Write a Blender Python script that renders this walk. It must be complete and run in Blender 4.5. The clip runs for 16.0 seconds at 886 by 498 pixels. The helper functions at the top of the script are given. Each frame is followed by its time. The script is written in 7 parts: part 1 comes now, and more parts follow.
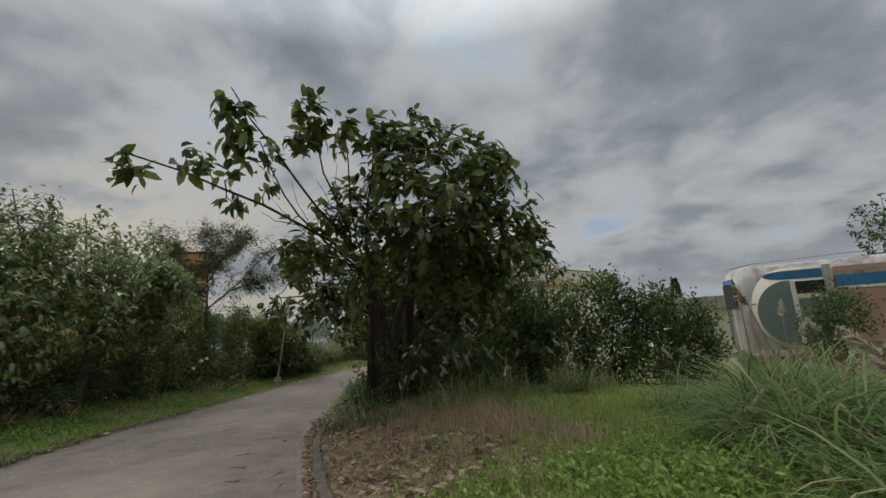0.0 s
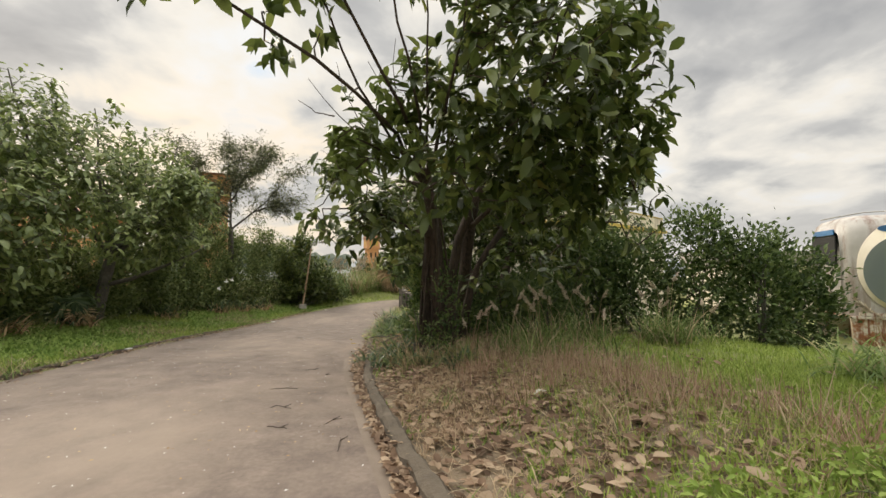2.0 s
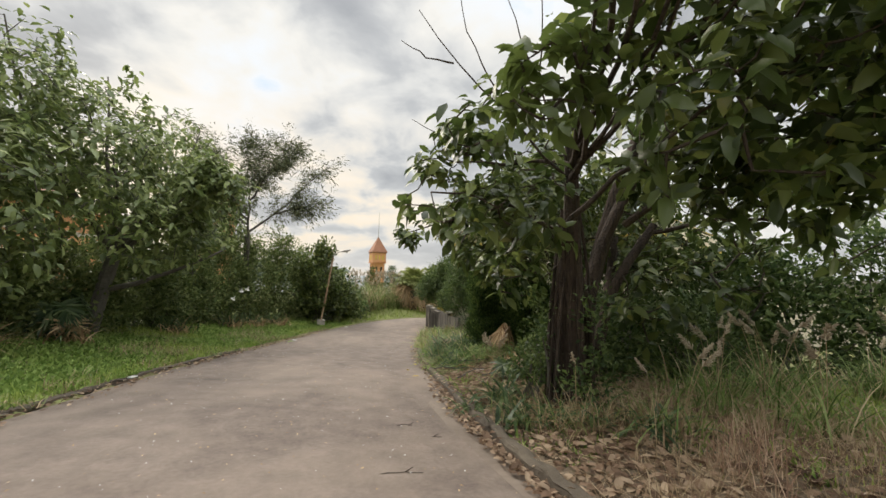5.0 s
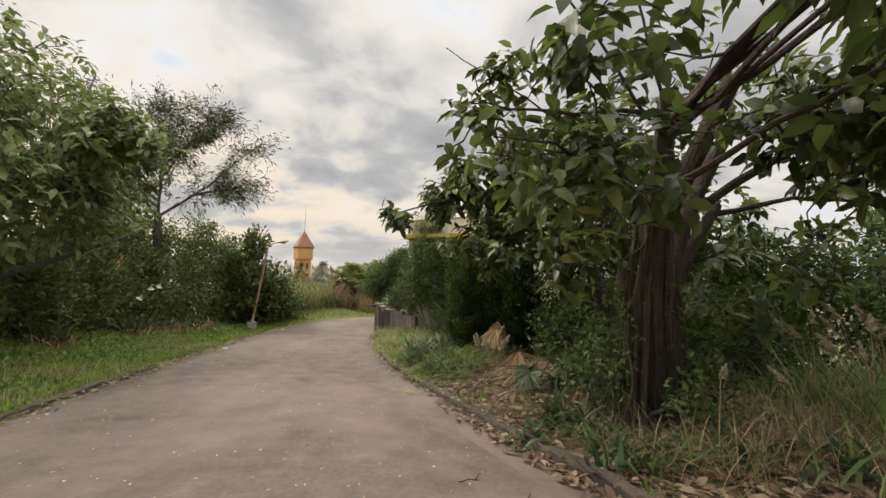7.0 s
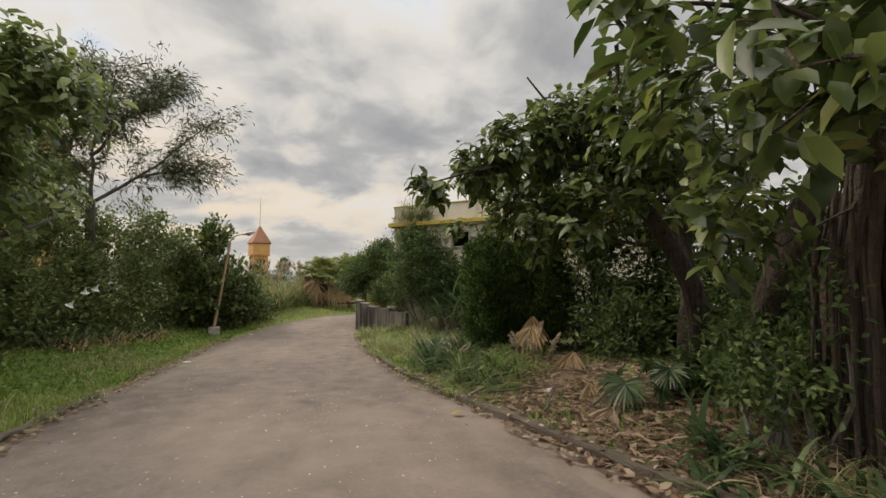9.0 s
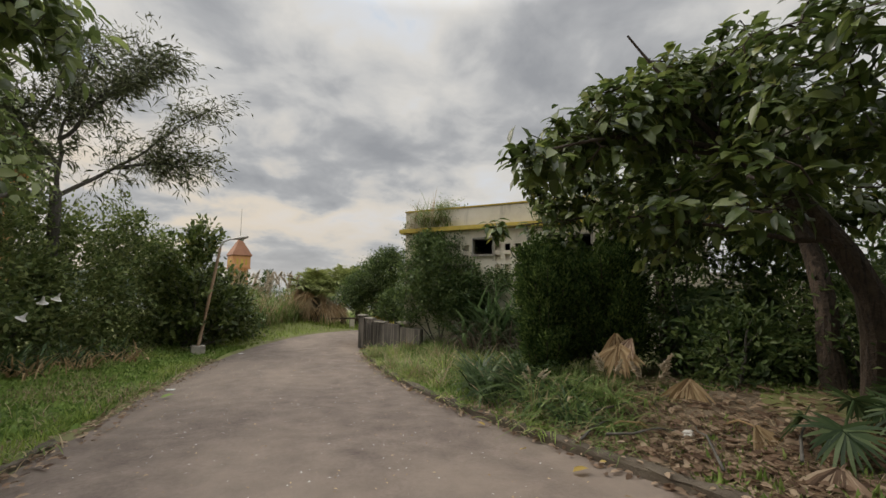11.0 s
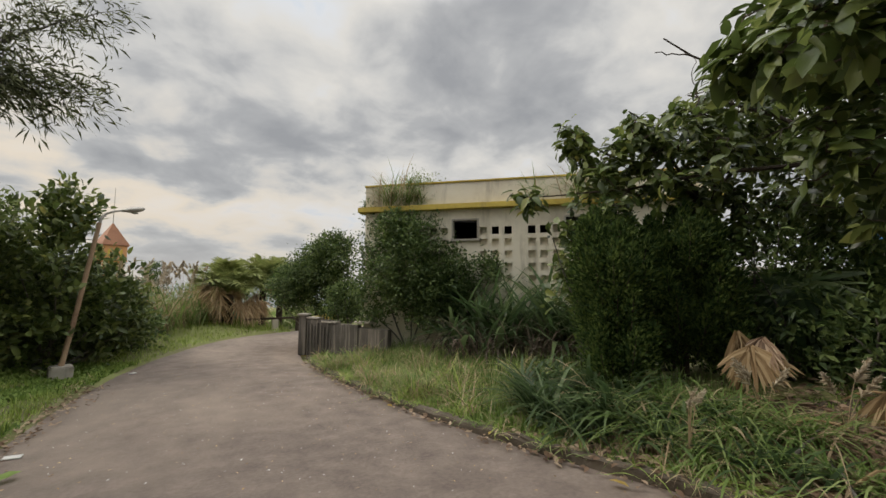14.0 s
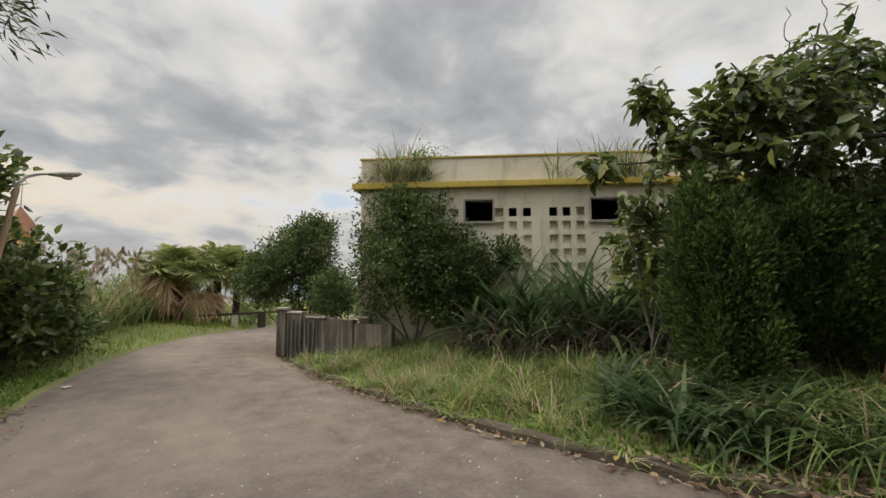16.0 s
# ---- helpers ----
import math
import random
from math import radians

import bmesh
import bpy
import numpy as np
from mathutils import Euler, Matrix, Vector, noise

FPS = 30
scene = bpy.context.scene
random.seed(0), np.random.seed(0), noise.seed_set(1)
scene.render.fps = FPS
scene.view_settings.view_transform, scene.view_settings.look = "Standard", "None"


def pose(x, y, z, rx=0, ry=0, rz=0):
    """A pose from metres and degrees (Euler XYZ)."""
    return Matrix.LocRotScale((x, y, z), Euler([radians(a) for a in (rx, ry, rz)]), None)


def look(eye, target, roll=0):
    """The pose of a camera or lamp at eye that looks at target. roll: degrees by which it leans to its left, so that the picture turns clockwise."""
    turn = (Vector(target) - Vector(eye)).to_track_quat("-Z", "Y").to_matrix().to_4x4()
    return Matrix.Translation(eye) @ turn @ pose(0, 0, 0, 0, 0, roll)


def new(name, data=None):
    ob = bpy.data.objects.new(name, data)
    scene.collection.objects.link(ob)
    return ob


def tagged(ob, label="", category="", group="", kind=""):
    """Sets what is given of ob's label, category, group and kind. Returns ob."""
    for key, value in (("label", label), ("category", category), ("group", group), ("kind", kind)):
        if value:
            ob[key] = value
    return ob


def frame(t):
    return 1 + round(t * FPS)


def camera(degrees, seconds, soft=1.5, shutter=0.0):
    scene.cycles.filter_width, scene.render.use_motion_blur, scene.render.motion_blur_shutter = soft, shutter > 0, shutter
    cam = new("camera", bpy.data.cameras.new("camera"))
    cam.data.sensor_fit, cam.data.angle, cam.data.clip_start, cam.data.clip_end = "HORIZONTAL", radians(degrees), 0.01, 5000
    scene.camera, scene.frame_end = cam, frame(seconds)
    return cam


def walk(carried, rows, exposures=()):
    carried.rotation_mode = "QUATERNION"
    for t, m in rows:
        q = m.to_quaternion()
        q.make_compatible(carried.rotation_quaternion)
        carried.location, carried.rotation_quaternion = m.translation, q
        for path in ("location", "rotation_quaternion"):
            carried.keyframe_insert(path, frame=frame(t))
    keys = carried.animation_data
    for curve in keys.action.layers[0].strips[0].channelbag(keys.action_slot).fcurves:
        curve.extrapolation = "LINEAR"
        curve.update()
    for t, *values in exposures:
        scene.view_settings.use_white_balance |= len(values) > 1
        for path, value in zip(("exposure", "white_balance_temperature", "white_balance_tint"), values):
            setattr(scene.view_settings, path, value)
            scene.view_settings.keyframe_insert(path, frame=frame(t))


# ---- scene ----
cam = camera(97.1, 16.0)
MAP_SCALE = 1.12
METRES, EYE, TILT, LEAN, TURN = 14.5 * MAP_SCALE, 1.30 * MAP_SCALE, 10.0, 4.0, 0.0
ROWS = [
    (0.0, 0.0, 0.0, 0.0, 0.0, 0.0, -0.0),
    (0.5, -0.0113, 0.0248, -0.0121, -3.8, -5.83, 0.09),
    (1.0, -0.0313, 0.0496, -0.023, -2.84, -8.92, -0.48),
    (1.5, -0.0488, 0.0745, -0.0291, 0.09, -7.74, -1.79),
    (2.0, -0.0665, 0.0976, -0.0373, 2.57, -8.54, -3.38),
    (2.5, -0.0845, 0.1189, -0.0446, -0.84, -10.14, -5.07),
    (3.0, -0.1013, 0.1424, -0.0513, -4.83, -10.76, -6.05),
    (3.5, -0.1233, 0.1613, -0.0575, -6.34, -10.97, -6.07),
    (4.0, -0.145, 0.1807, -0.0653, -4.07, -8.73, -5.66),
    (4.5, -0.1694, 0.2005, -0.0709, -0.42, -6.34, -5.44),
    (5.0, -0.1929, 0.219, -0.0763, 2.43, -5.96, -5.59),
    (7.5, -0.2906, 0.345, -0.1176, -11.81, -4.72, -7.47),
    (8.0, -0.3046, 0.372, -0.1247, -13.92, -4.55, -7.05),
    (8.5, -0.3212, 0.3971, -0.1318, -14.52, -4.96, -6.6),
    (9.0, -0.3342, 0.4243, -0.1388, -14.67, -5.29, -6.6),
    (9.5, -0.3494, 0.4493, -0.147, -16.23, -5.09, -6.92),
    (10.0, -0.3612, 0.4765, -0.156, -16.72, -3.63, -7.13),
    (12.5, -0.42, 0.6121, -0.1937, -22.53, -1.54, -8.19),
    (13.0, -0.4268, 0.6419, -0.2012, -26.22, -1.36, -8.65),
    (13.5, -0.4331, 0.6724, -0.2081, -29.66, -1.35, -8.91),
    (14.0, -0.4397, 0.7037, -0.2148, -30.72, -1.38, -8.65),
    (14.5, -0.4487, 0.7343, -0.2226, -32.73, -1.66, -8.33),
    (15.0, -0.4564, 0.7645, -0.2314, -32.54, -1.57, -8.33),
    (15.5, -0.4645, 0.7932, -0.2402, -35.35, -0.97, -8.74),
    (16.0, -0.4707, 0.8214, -0.2465, -38.04, -1.12, -9.32),
]
EXPOSURES = [(0.0, -0.62, 6200, 7), (0.5, -0.32, 7000, 9), (1.0, 0.08, 7600, 8), (1.5, 0.28, 7000, 10), (2.5, 0.48, 7400, 10), (3.0, 0.48, 6100, 2), (3.5, 0.58, 5500, -2), (4.5, 0.5, 5700, 1), (5.0, 0.46, 6800, 9),
             (7.5, 0.28, 7100, 11), (9.0, 0.13, 7100, 11), (10.0, 0.09, 7000, 11), (12.5, -0.17, 6600, 9), (13.1, -0.15, 6700, 9), (13.5, -0.02, 6800, 10), (14.0, 0.08, 6850, 10), (14.5, 0.12, 6800, 10), (16.0, 0.15, 6850, 10)]
SKY = 1.0
walk(cam, [(t, pose(0, 0, EYE, TILT, LEAN, TURN) @ pose(METRES * x, METRES * y, METRES * z, 90 + pitch, roll, yaw)) for t, x, y, z, yaw, pitch, roll in ROWS], EXPOSURES)


# ---- sky, sun ----
world = bpy.data.worlds.new("overcast_sky")
scene.world = world
world.use_nodes = True
wn, wl = world.node_tree.nodes, world.node_tree.links
wn.clear()


def wnode(kind, **kw):
    n = wn.new(kind)
    for k, v in kw.items():
        if k == "operation":
            n.operation = v
        elif k == "blend_type":
            n.blend_type = v
        elif k == "data_type":
            n.data_type = v
        elif k == "sky_type":
            n.sky_type = v
        elif k == "sun_disc":
            n.sun_disc = v
        else:
            n.inputs[k].default_value = v
    return n


SUN_EL, SUN_AZ = radians(14), radians(-48)
out = wnode("ShaderNodeOutputWorld")
coord = wnode("ShaderNodeTexCoord")
split = wnode("ShaderNodeSeparateXYZ")
wl.new(coord.outputs["Generated"], split.inputs[0])
up = wnode("ShaderNodeMath", operation="MAXIMUM")
wl.new(split.outputs["Z"], up.inputs[0])
up.inputs[1].default_value = 0.0
den = wnode("ShaderNodeMath", operation="ADD")
wl.new(up.outputs[0], den.inputs[0])
den.inputs[1].default_value = 0.30
inv = wnode("ShaderNodeMath", operation="DIVIDE")
inv.inputs[0].default_value = 1.0
wl.new(den.outputs[0], inv.inputs[1])
plane = wnode("ShaderNodeVectorMath", operation="SCALE")
wl.new(coord.outputs["Generated"], plane.inputs[0])
wl.new(inv.outputs[0], plane.inputs["Scale"])
flat = wnode("ShaderNodeVectorMath", operation="MULTIPLY")
wl.new(plane.outputs[0], flat.inputs[0])
flat.inputs[1].default_value = (1.0, 1.0, 0.0)


def cloud(scale, detail, rough, distort, shift):
    add = wnode("ShaderNodeVectorMath", operation="ADD")
    wl.new(flat.outputs[0], add.inputs[0])
    add.inputs[1].default_value = shift
    n = wnode("ShaderNodeTexNoise", Scale=scale, Detail=detail, Roughness=rough, Distortion=distort)
    wl.new(add.outputs[0], n.inputs["Vector"])
    return n


def ramp(source, stops, nodes=wn, links=wl):
    r = nodes.new("ShaderNodeValToRGB")
    e = r.color_ramp.elements
    while len(e) < len(stops):
        e.new(0.5)
    for el, (p, c) in zip(e, stops):
        el.position, el.color = p, (*c, 1) if len(c) == 3 else c
    links.new(source, r.inputs[0])
    return r


big = cloud(1.45, 6.0, 0.50, 0.25, (3.1, 1.7, 0.0))
fine = cloud(4.4, 6.0, 0.52, 0.30, (9.4, 4.2, 0.0))
mixn = wnode("ShaderNodeMath", operation="MULTIPLY_ADD")
wl.new(fine.outputs["Fac"], mixn.inputs[0])
mixn.inputs[1].default_value = 0.50
wl.new(big.outputs["Fac"], mixn.inputs[2])
deck = ramp(mixn.outputs[0], [(0.55, (0.34, 0.36, 0.395)), (0.67, (0.455, 0.475, 0.505)), (0.74, (0.60, 0.615, 0.63)),
                              (0.83, (0.73, 0.73, 0.72)), (0.92, (0.73, 0.77, 0.83)), (0.99, (0.58, 0.70, 0.86))])
# warm light low in the sky towards the hidden sun
sunward = wnode("ShaderNodeVectorMath", operation="DOT_PRODUCT")
wl.new(coord.outputs["Generated"], sunward.inputs[0])
sunward.inputs[1].default_value = (math.sin(SUN_AZ) * math.cos(SUN_EL), math.cos(SUN_AZ) * math.cos(SUN_EL), math.sin(SUN_EL))
low = ramp(split.outputs["Z"], [(0.0, (1, 1, 1)), (0.12, (0.8, 0.8, 0.8)), (0.42, (0, 0, 0))])
warm = ramp(sunward.outputs["Value"], [(0.3, (0, 0, 0)), (0.95, (1, 1, 1))])
gaps = ramp(mixn.outputs[0], [(0.70, (0, 0, 0)), (0.82, (1, 1, 1))])
w1 = wnode("ShaderNodeMath", operation="MULTIPLY")
wl.new(low.outputs[0], w1.inputs[0])
wl.new(warm.outputs[0], w1.inputs[1])
w2 = wnode("ShaderNodeMath", operation="MULTIPLY")
wl.new(w1.outputs[0], w2.inputs[0])
wl.new(gaps.outputs[0], w2.inputs[1])
tinted = wnode("ShaderNodeMix", data_type="RGBA", blend_type="MIX")
wl.new(w2.outputs[0], tinted.inputs[0])
wl.new(deck.outputs[0], tinted.inputs[6])
tinted.inputs[7].default_value = (0.90, 0.75, 0.56, 1)
# haze pales the deck towards the horizon; the deck is brightest overhead
haze = ramp(split.outputs["Z"], [(0.0, (0.62, 0.62, 0.62)), (0.16, (0.0, 0.0, 0.0))])
hazed = wnode("ShaderNodeMix", data_type="RGBA", blend_type="MIX")
wl.new(haze.outputs[0], hazed.inputs[0])
wl.new(tinted.outputs[2], hazed.inputs[6])
hazed.inputs[7].default_value = (0.60, 0.61, 0.63, 1)
zen = ramp(split.outputs["Z"], [(0.0, (0.89, 0.89, 0.89)), (0.6, (0.98, 0.98, 0.98)), (0.8, (3.3, 3.3, 3.3)), (1.0, (4.5, 4.5, 4.5))])
lit = wnode("ShaderNodeMix", data_type="RGBA", blend_type="MULTIPLY")
lit.inputs[0].default_value = 1.0
wl.new(hazed.outputs[2], lit.inputs[6])
wl.new(zen.outputs[0], lit.inputs[7])
sky = wnode("ShaderNodeTexSky", sky_type="NISHITA", sun_disc=False)
sky.sun_elevation, sky.sun_rotation = SUN_EL, SUN_AZ
bg_clouds = wnode("ShaderNodeBackground", Strength=SKY)
bg_clear = wnode("ShaderNodeBackground", Strength=0.05)
wl.new(lit.outputs[2], bg_clouds.inputs[0])
wl.new(sky.outputs[0], bg_clear.inputs[0])
both = wnode("ShaderNodeMixShader", Fac=0.94)
wl.new(bg_clear.outputs[0], both.inputs[1])
wl.new(bg_clouds.outputs[0], both.inputs[2])
wl.new(both.outputs[0], out.inputs[0])

sun = new("sun", bpy.data.lights.new("sun", "SUN"))
sun.data.energy, sun.data.angle, sun.data.color = 2.4, radians(30), (1.0, 0.93, 0.84)
sun.matrix_world = look((-20, 18, 20), (0, 0, 0))

# ---- materials ----
def material(name, stops, scale=6.0, rough=0.8, bump=0.3, bump_scale=60.0, detail=8.0, coarse=0.6, metal=0.0, island=0.0, translucent=0.0, spec=0.5, stain=None, random_ob=0.0):
    """A surface of mottled colour: coarse and fine noise through a ramp, with relief."""
    m = bpy.data.materials.new(name)
    m.use_nodes = True
    n, l = m.node_tree.nodes, m.node_tree.links
    b = n["Principled BSDF"]
    tc = n.new("ShaderNodeTexCoord")
    a = n.new("ShaderNodeTexNoise")
    a.inputs["Scale"].default_value, a.inputs["Detail"].default_value, a.inputs["Roughness"].default_value = scale, detail, 0.6
    c = n.new("ShaderNodeTexNoise")
    c.inputs["Scale"].default_value, c.inputs["Detail"].default_value = scale * 0.13, 3.0
    l.new(tc.outputs["Object"], a.inputs["Vector"])
    l.new(tc.outputs["Object"], c.inputs["Vector"])
    mx = n.new("ShaderNodeMix")
    mx.inputs[0].default_value = coarse
    l.new(a.outputs["Fac"], mx.inputs[2])
    l.new(c.outputs["Fac"], mx.inputs[3])
    fac = mx.outputs[0]
    if island or random_ob:
        if island:
            g = n.new("ShaderNodeNewGeometry")
            rnd, amount = g.outputs["Random Per Island"], island
        else:
            g = n.new("ShaderNodeObjectInfo")
            rnd, amount = g.outputs["Random"], random_ob
        mi = n.new("ShaderNodeMix")
        mi.inputs[0].default_value = amount
        l.new(fac, mi.inputs[2])
        l.new(rnd, mi.inputs[3])
        fac = mi.outputs[0]
    r = ramp(fac, stops, n, l)
    colour = r.outputs[0]
    if stain:
        st_scale, st_colour, lo, hi, amount = stain
        s = n.new("ShaderNodeTexNoise")
        s.inputs["Scale"].default_value, s.inputs["Detail"].default_value, s.inputs["Roughness"].default_value = 1.0, 6.0, 0.65
        mp = n.new("ShaderNodeMapping")
        mp.inputs["Scale"].default_value = st_scale
        mp.inputs["Location"].default_value = (3.7, 1.9, 5.1)
        l.new(tc.outputs["Object"], mp.inputs["Vector"])
        l.new(mp.outputs[0], s.inputs["Vector"])
        sr = ramp(s.outputs["Fac"], [(lo, (0, 0, 0)), (hi, (amount, amount, amount))], n, l)
        sm = n.new("ShaderNodeMix")
        sm.data_type = "RGBA"
        l.new(sr.outputs[0], sm.inputs[0])
        l.new(colour, sm.inputs[6])
        sm.inputs[7].default_value = (*st_colour, 1)
        colour = sm.outputs[2]
    l.new(colour, b.inputs["Base Color"])
    b.inputs["Roughness"].default_value, b.inputs["Metallic"].default_value = rough, metal
    b.inputs["Specular IOR Level"].default_value = spec
    if bump:
        bn = n.new("ShaderNodeTexNoise")
        bn.inputs["Scale"].default_value, bn.inputs["Detail"].default_value = bump_scale, 6.0
        l.new(tc.outputs["Object"], bn.inputs["Vector"])
        bp = n.new("ShaderNodeBump")
        bp.inputs["Strength"].default_value, bp.inputs["Distance"].default_value = bump, 0.02
        l.new(bn.outputs["Fac"], bp.inputs["Height"])
        l.new(bp.outputs[0], b.inputs["Normal"])
    if translucent:
        t = n.new("ShaderNodeBsdfTranslucent")
        l.new(colour, t.inputs[0])
        ms = n.new("ShaderNodeMixShader")
        ms.inputs[0].default_value = translucent
        l.new(b.outputs[0], ms.inputs[1])
        l.new(t.outputs[0], ms.inputs[2])
        l.new(ms.outputs[0], n["Material Output"].inputs[0])
    return m


def leaf_mat(name, dark, mid, bright, rough=0.4, yellow=None, spec=0.3):
    stops = [(0.15, dark), (0.5, mid), (0.85, bright)]
    if yellow:
        stops.append((0.985, yellow))
    return material(name, stops, scale=3.0, rough=rough, bump=0.15, bump_scale=30, coarse=0.5, island=0.75, translucent=0.40, detail=3, spec=spec)


M_ASPHALT = material("asphalt", [(0.3, (0.100, 0.076, 0.063)), (0.5, (0.160, 0.126, 0.104)), (0.75, (0.255, 0.204, 0.169))], scale=22, rough=0.92, bump=0.5, bump_scale=170, coarse=0.55,
                     stain=((0.35, 0.16, 1.0), (0.265, 0.212, 0.168), 0.46, 0.66, 0.8))
M_GUTTER = material("worn_concrete", [(0.3, (0.145, 0.113, 0.090)), (0.6, (0.225, 0.182, 0.145)), (0.8, (0.30, 0.25, 0.20))], scale=9, rough=0.92, bump=0.5, bump_scale=120)
M_KERB = material("mossy_kerb_concrete", [(0.3, (0.042, 0.033, 0.023)), (0.55, (0.10, 0.08, 0.058)), (0.8, (0.18, 0.15, 0.112))], scale=7, rough=0.92, bump=0.8, bump_scale=40)
M_SOIL = material("turf_and_soil", [(0.28, (0.12, 0.105, 0.06)), (0.5, (0.16, 0.165, 0.06)), (0.62, (0.19, 0.22, 0.068)), (0.8, (0.27, 0.22, 0.13))], scale=2.2, rough=0.95, bump=0.8, bump_scale=25)
M_DIRT = material("leaf_litter_soil", [(0.3, (0.075, 0.058, 0.04)), (0.55, (0.17, 0.13, 0.088)), (0.8, (0.28, 0.22, 0.15))], scale=14, rough=0.95, bump=1.0, bump_scale=45)
M_BARK = material("brown_bark", [(0.3, (0.028, 0.02, 0.014)), (0.55, (0.066, 0.046, 0.033)), (0.8, (0.13, 0.096, 0.07))], scale=12, rough=0.92, bump=1.0, bump_scale=30, stain=((34, 34, 2.2), (0.018, 0.014, 0.011), 0.48, 0.62, 0.85))
M_BARK_GREY = material("grey_bark", [(0.3, (0.055, 0.05, 0.042)), (0.55, (0.11, 0.1, 0.085)), (0.8, (0.2, 0.185, 0.16))], scale=14, rough=0.9, bump=0.8, bump_scale=40)
M_RUBBER = leaf_mat("rubber_leaf", (0.036, 0.056, 0.014), (0.082, 0.116, 0.030), (0.18, 0.215, 0.062), 0.33, (0.42, 0.30, 0.04), spec=0.42)
M_SHRUB = leaf_mat("shrub_leaf", (0.036, 0.064, 0.021), (0.078, 0.122, 0.036), (0.155, 0.205, 0.066), 0.5)
M_FRUIT = leaf_mat("fruit_tree_leaf", (0.085, 0.12, 0.038), (0.16, 0.21, 0.068), (0.27, 0.32, 0.115), 0.40, (0.30, 0.28, 0.07), spec=0.5)
M_THUJA = leaf_mat("thuja_frond", (0.022, 0.046, 0.014), (0.058, 0.098, 0.026), (0.14, 0.19, 0.048), 0.9)
M_NEEDLE = leaf_mat("casuarina_needle", (0.13, 0.15, 0.085), (0.21, 0.235, 0.13), (0.31, 0.33, 0.19), 0.8)
M_GRASS = leaf_mat("green_grass", (0.15, 0.21, 0.04), (0.26, 0.35, 0.07), (0.38, 0.45, 0.125), 0.6, (0.5, 0.44, 0.23))
M_REED = leaf_mat("silver_grass_blade", (0.07, 0.12, 0.025), (0.145, 0.22, 0.055), (0.26, 0.32, 0.12), 0.55, (0.42, 0.36, 0.2))
M_LILY = leaf_mat("strap_leaf", (0.03, 0.056, 0.022), (0.062, 0.104, 0.038), (0.135, 0.185, 0.078), 0.4)
M_DRY = leaf_mat("dry_grass", (0.22, 0.155, 0.095), (0.37, 0.275, 0.175), (0.52, 0.42, 0.28), 0.8)
M_CLOVER = leaf_mat("clover_leaf", (0.115, 0.185, 0.04), (0.20, 0.30, 0.07), (0.31, 0.41, 0.12), 0.6)
M_PALM = leaf_mat("palm_leaflet", (0.14, 0.175, 0.055), (0.235, 0.27, 0.09), (0.36, 0.38, 0.15), 0.55, (0.5, 0.42, 0.22))
M_DEAD = leaf_mat("dead_leaf", (0.09, 0.056, 0.036), (0.25, 0.165, 0.11), (0.48, 0.37, 0.26), 0.75)
M_TAN = leaf_mat("dead_palm_frond", (0.22, 0.14, 0.07), (0.40, 0.28, 0.15), (0.56, 0.42, 0.25), 0.75)
M_GOLD = leaf_mat("yellow_fallen_leaf", (0.30, 0.19, 0.05), (0.43, 0.30, 0.08), (0.52, 0.40, 0.13), 0.6)
M_STALK = leaf_mat("reddish_dry_stalk", (0.26, 0.16, 0.11), (0.42, 0.28, 0.20), (0.55, 0.41, 0.30), 0.8)
M_HEDGE = leaf_mat("hedge_leaf", (0.07, 0.105, 0.034), (0.145, 0.19, 0.062), (0.26, 0.305, 0.115), 0.5, spec=0.3)
M_TASSEL = leaf_mat("bleached_palm_thatch", (0.40, 0.28, 0.17), (0.57, 0.43, 0.28), (0.70, 0.56, 0.40), 0.75)
# darker copy of dry_grass: the trees' shade is put into the straw colour
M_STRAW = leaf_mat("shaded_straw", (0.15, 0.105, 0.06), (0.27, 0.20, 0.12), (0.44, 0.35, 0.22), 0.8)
M_THATCH = leaf_mat("grey_brown_thatch", (0.055, 0.043, 0.033), (0.125, 0.10, 0.076), (0.23, 0.19, 0.145), 0.8)
M_WEED = leaf_mat("leafy_weed", (0.14, 0.20, 0.04), (0.23, 0.33, 0.07), (0.34, 0.43, 0.12), 0.55)
M_PLUME = leaf_mat("plume", (0.42, 0.34, 0.24), (0.58, 0.5, 0.38), (0.72, 0.65, 0.52), 0.8)
M_WHITE_PAINT = material("weathered_white_paint", [(0.25, (0.50, 0.44, 0.34)), (0.5, (0.68, 0.62, 0.50)), (0.8, (0.76, 0.71, 0.60))], scale=4, rough=0.8, bump=0.2, bump_scale=50,
                         stain=((2.2, 2.2, 0.35), (0.20, 0.165, 0.115), 0.55, 0.74, 0.7))
M_YELLOW = material("yellow_painted_band", [(0.3, (0.36, 0.26, 0.045)), (0.6, (0.58, 0.44, 0.09)), (0.8, (0.66, 0.52, 0.16))], scale=6, rough=0.75, bump=0.25, stain=((3.0, 3.0, 0.8), (0.2, 0.17, 0.1), 0.58, 0.75, 0.6))
M_DARK = material("dark_interior", [(0.3, (0.012, 0.011, 0.010)), (0.8, (0.03, 0.028, 0.026))], rough=0.95, bump=0)
M_CONCRETE = material("stained_concrete", [(0.3, (0.06, 0.053, 0.045)), (0.5, (0.14, 0.125, 0.108)), (0.8, (0.27, 0.245, 0.215))], scale=3.5, rough=0.9, bump=0.5, bump_scale=60,
                      stain=((3.5, 3.5, 0.5), (0.035, 0.032, 0.028), 0.48, 0.68, 0.8))
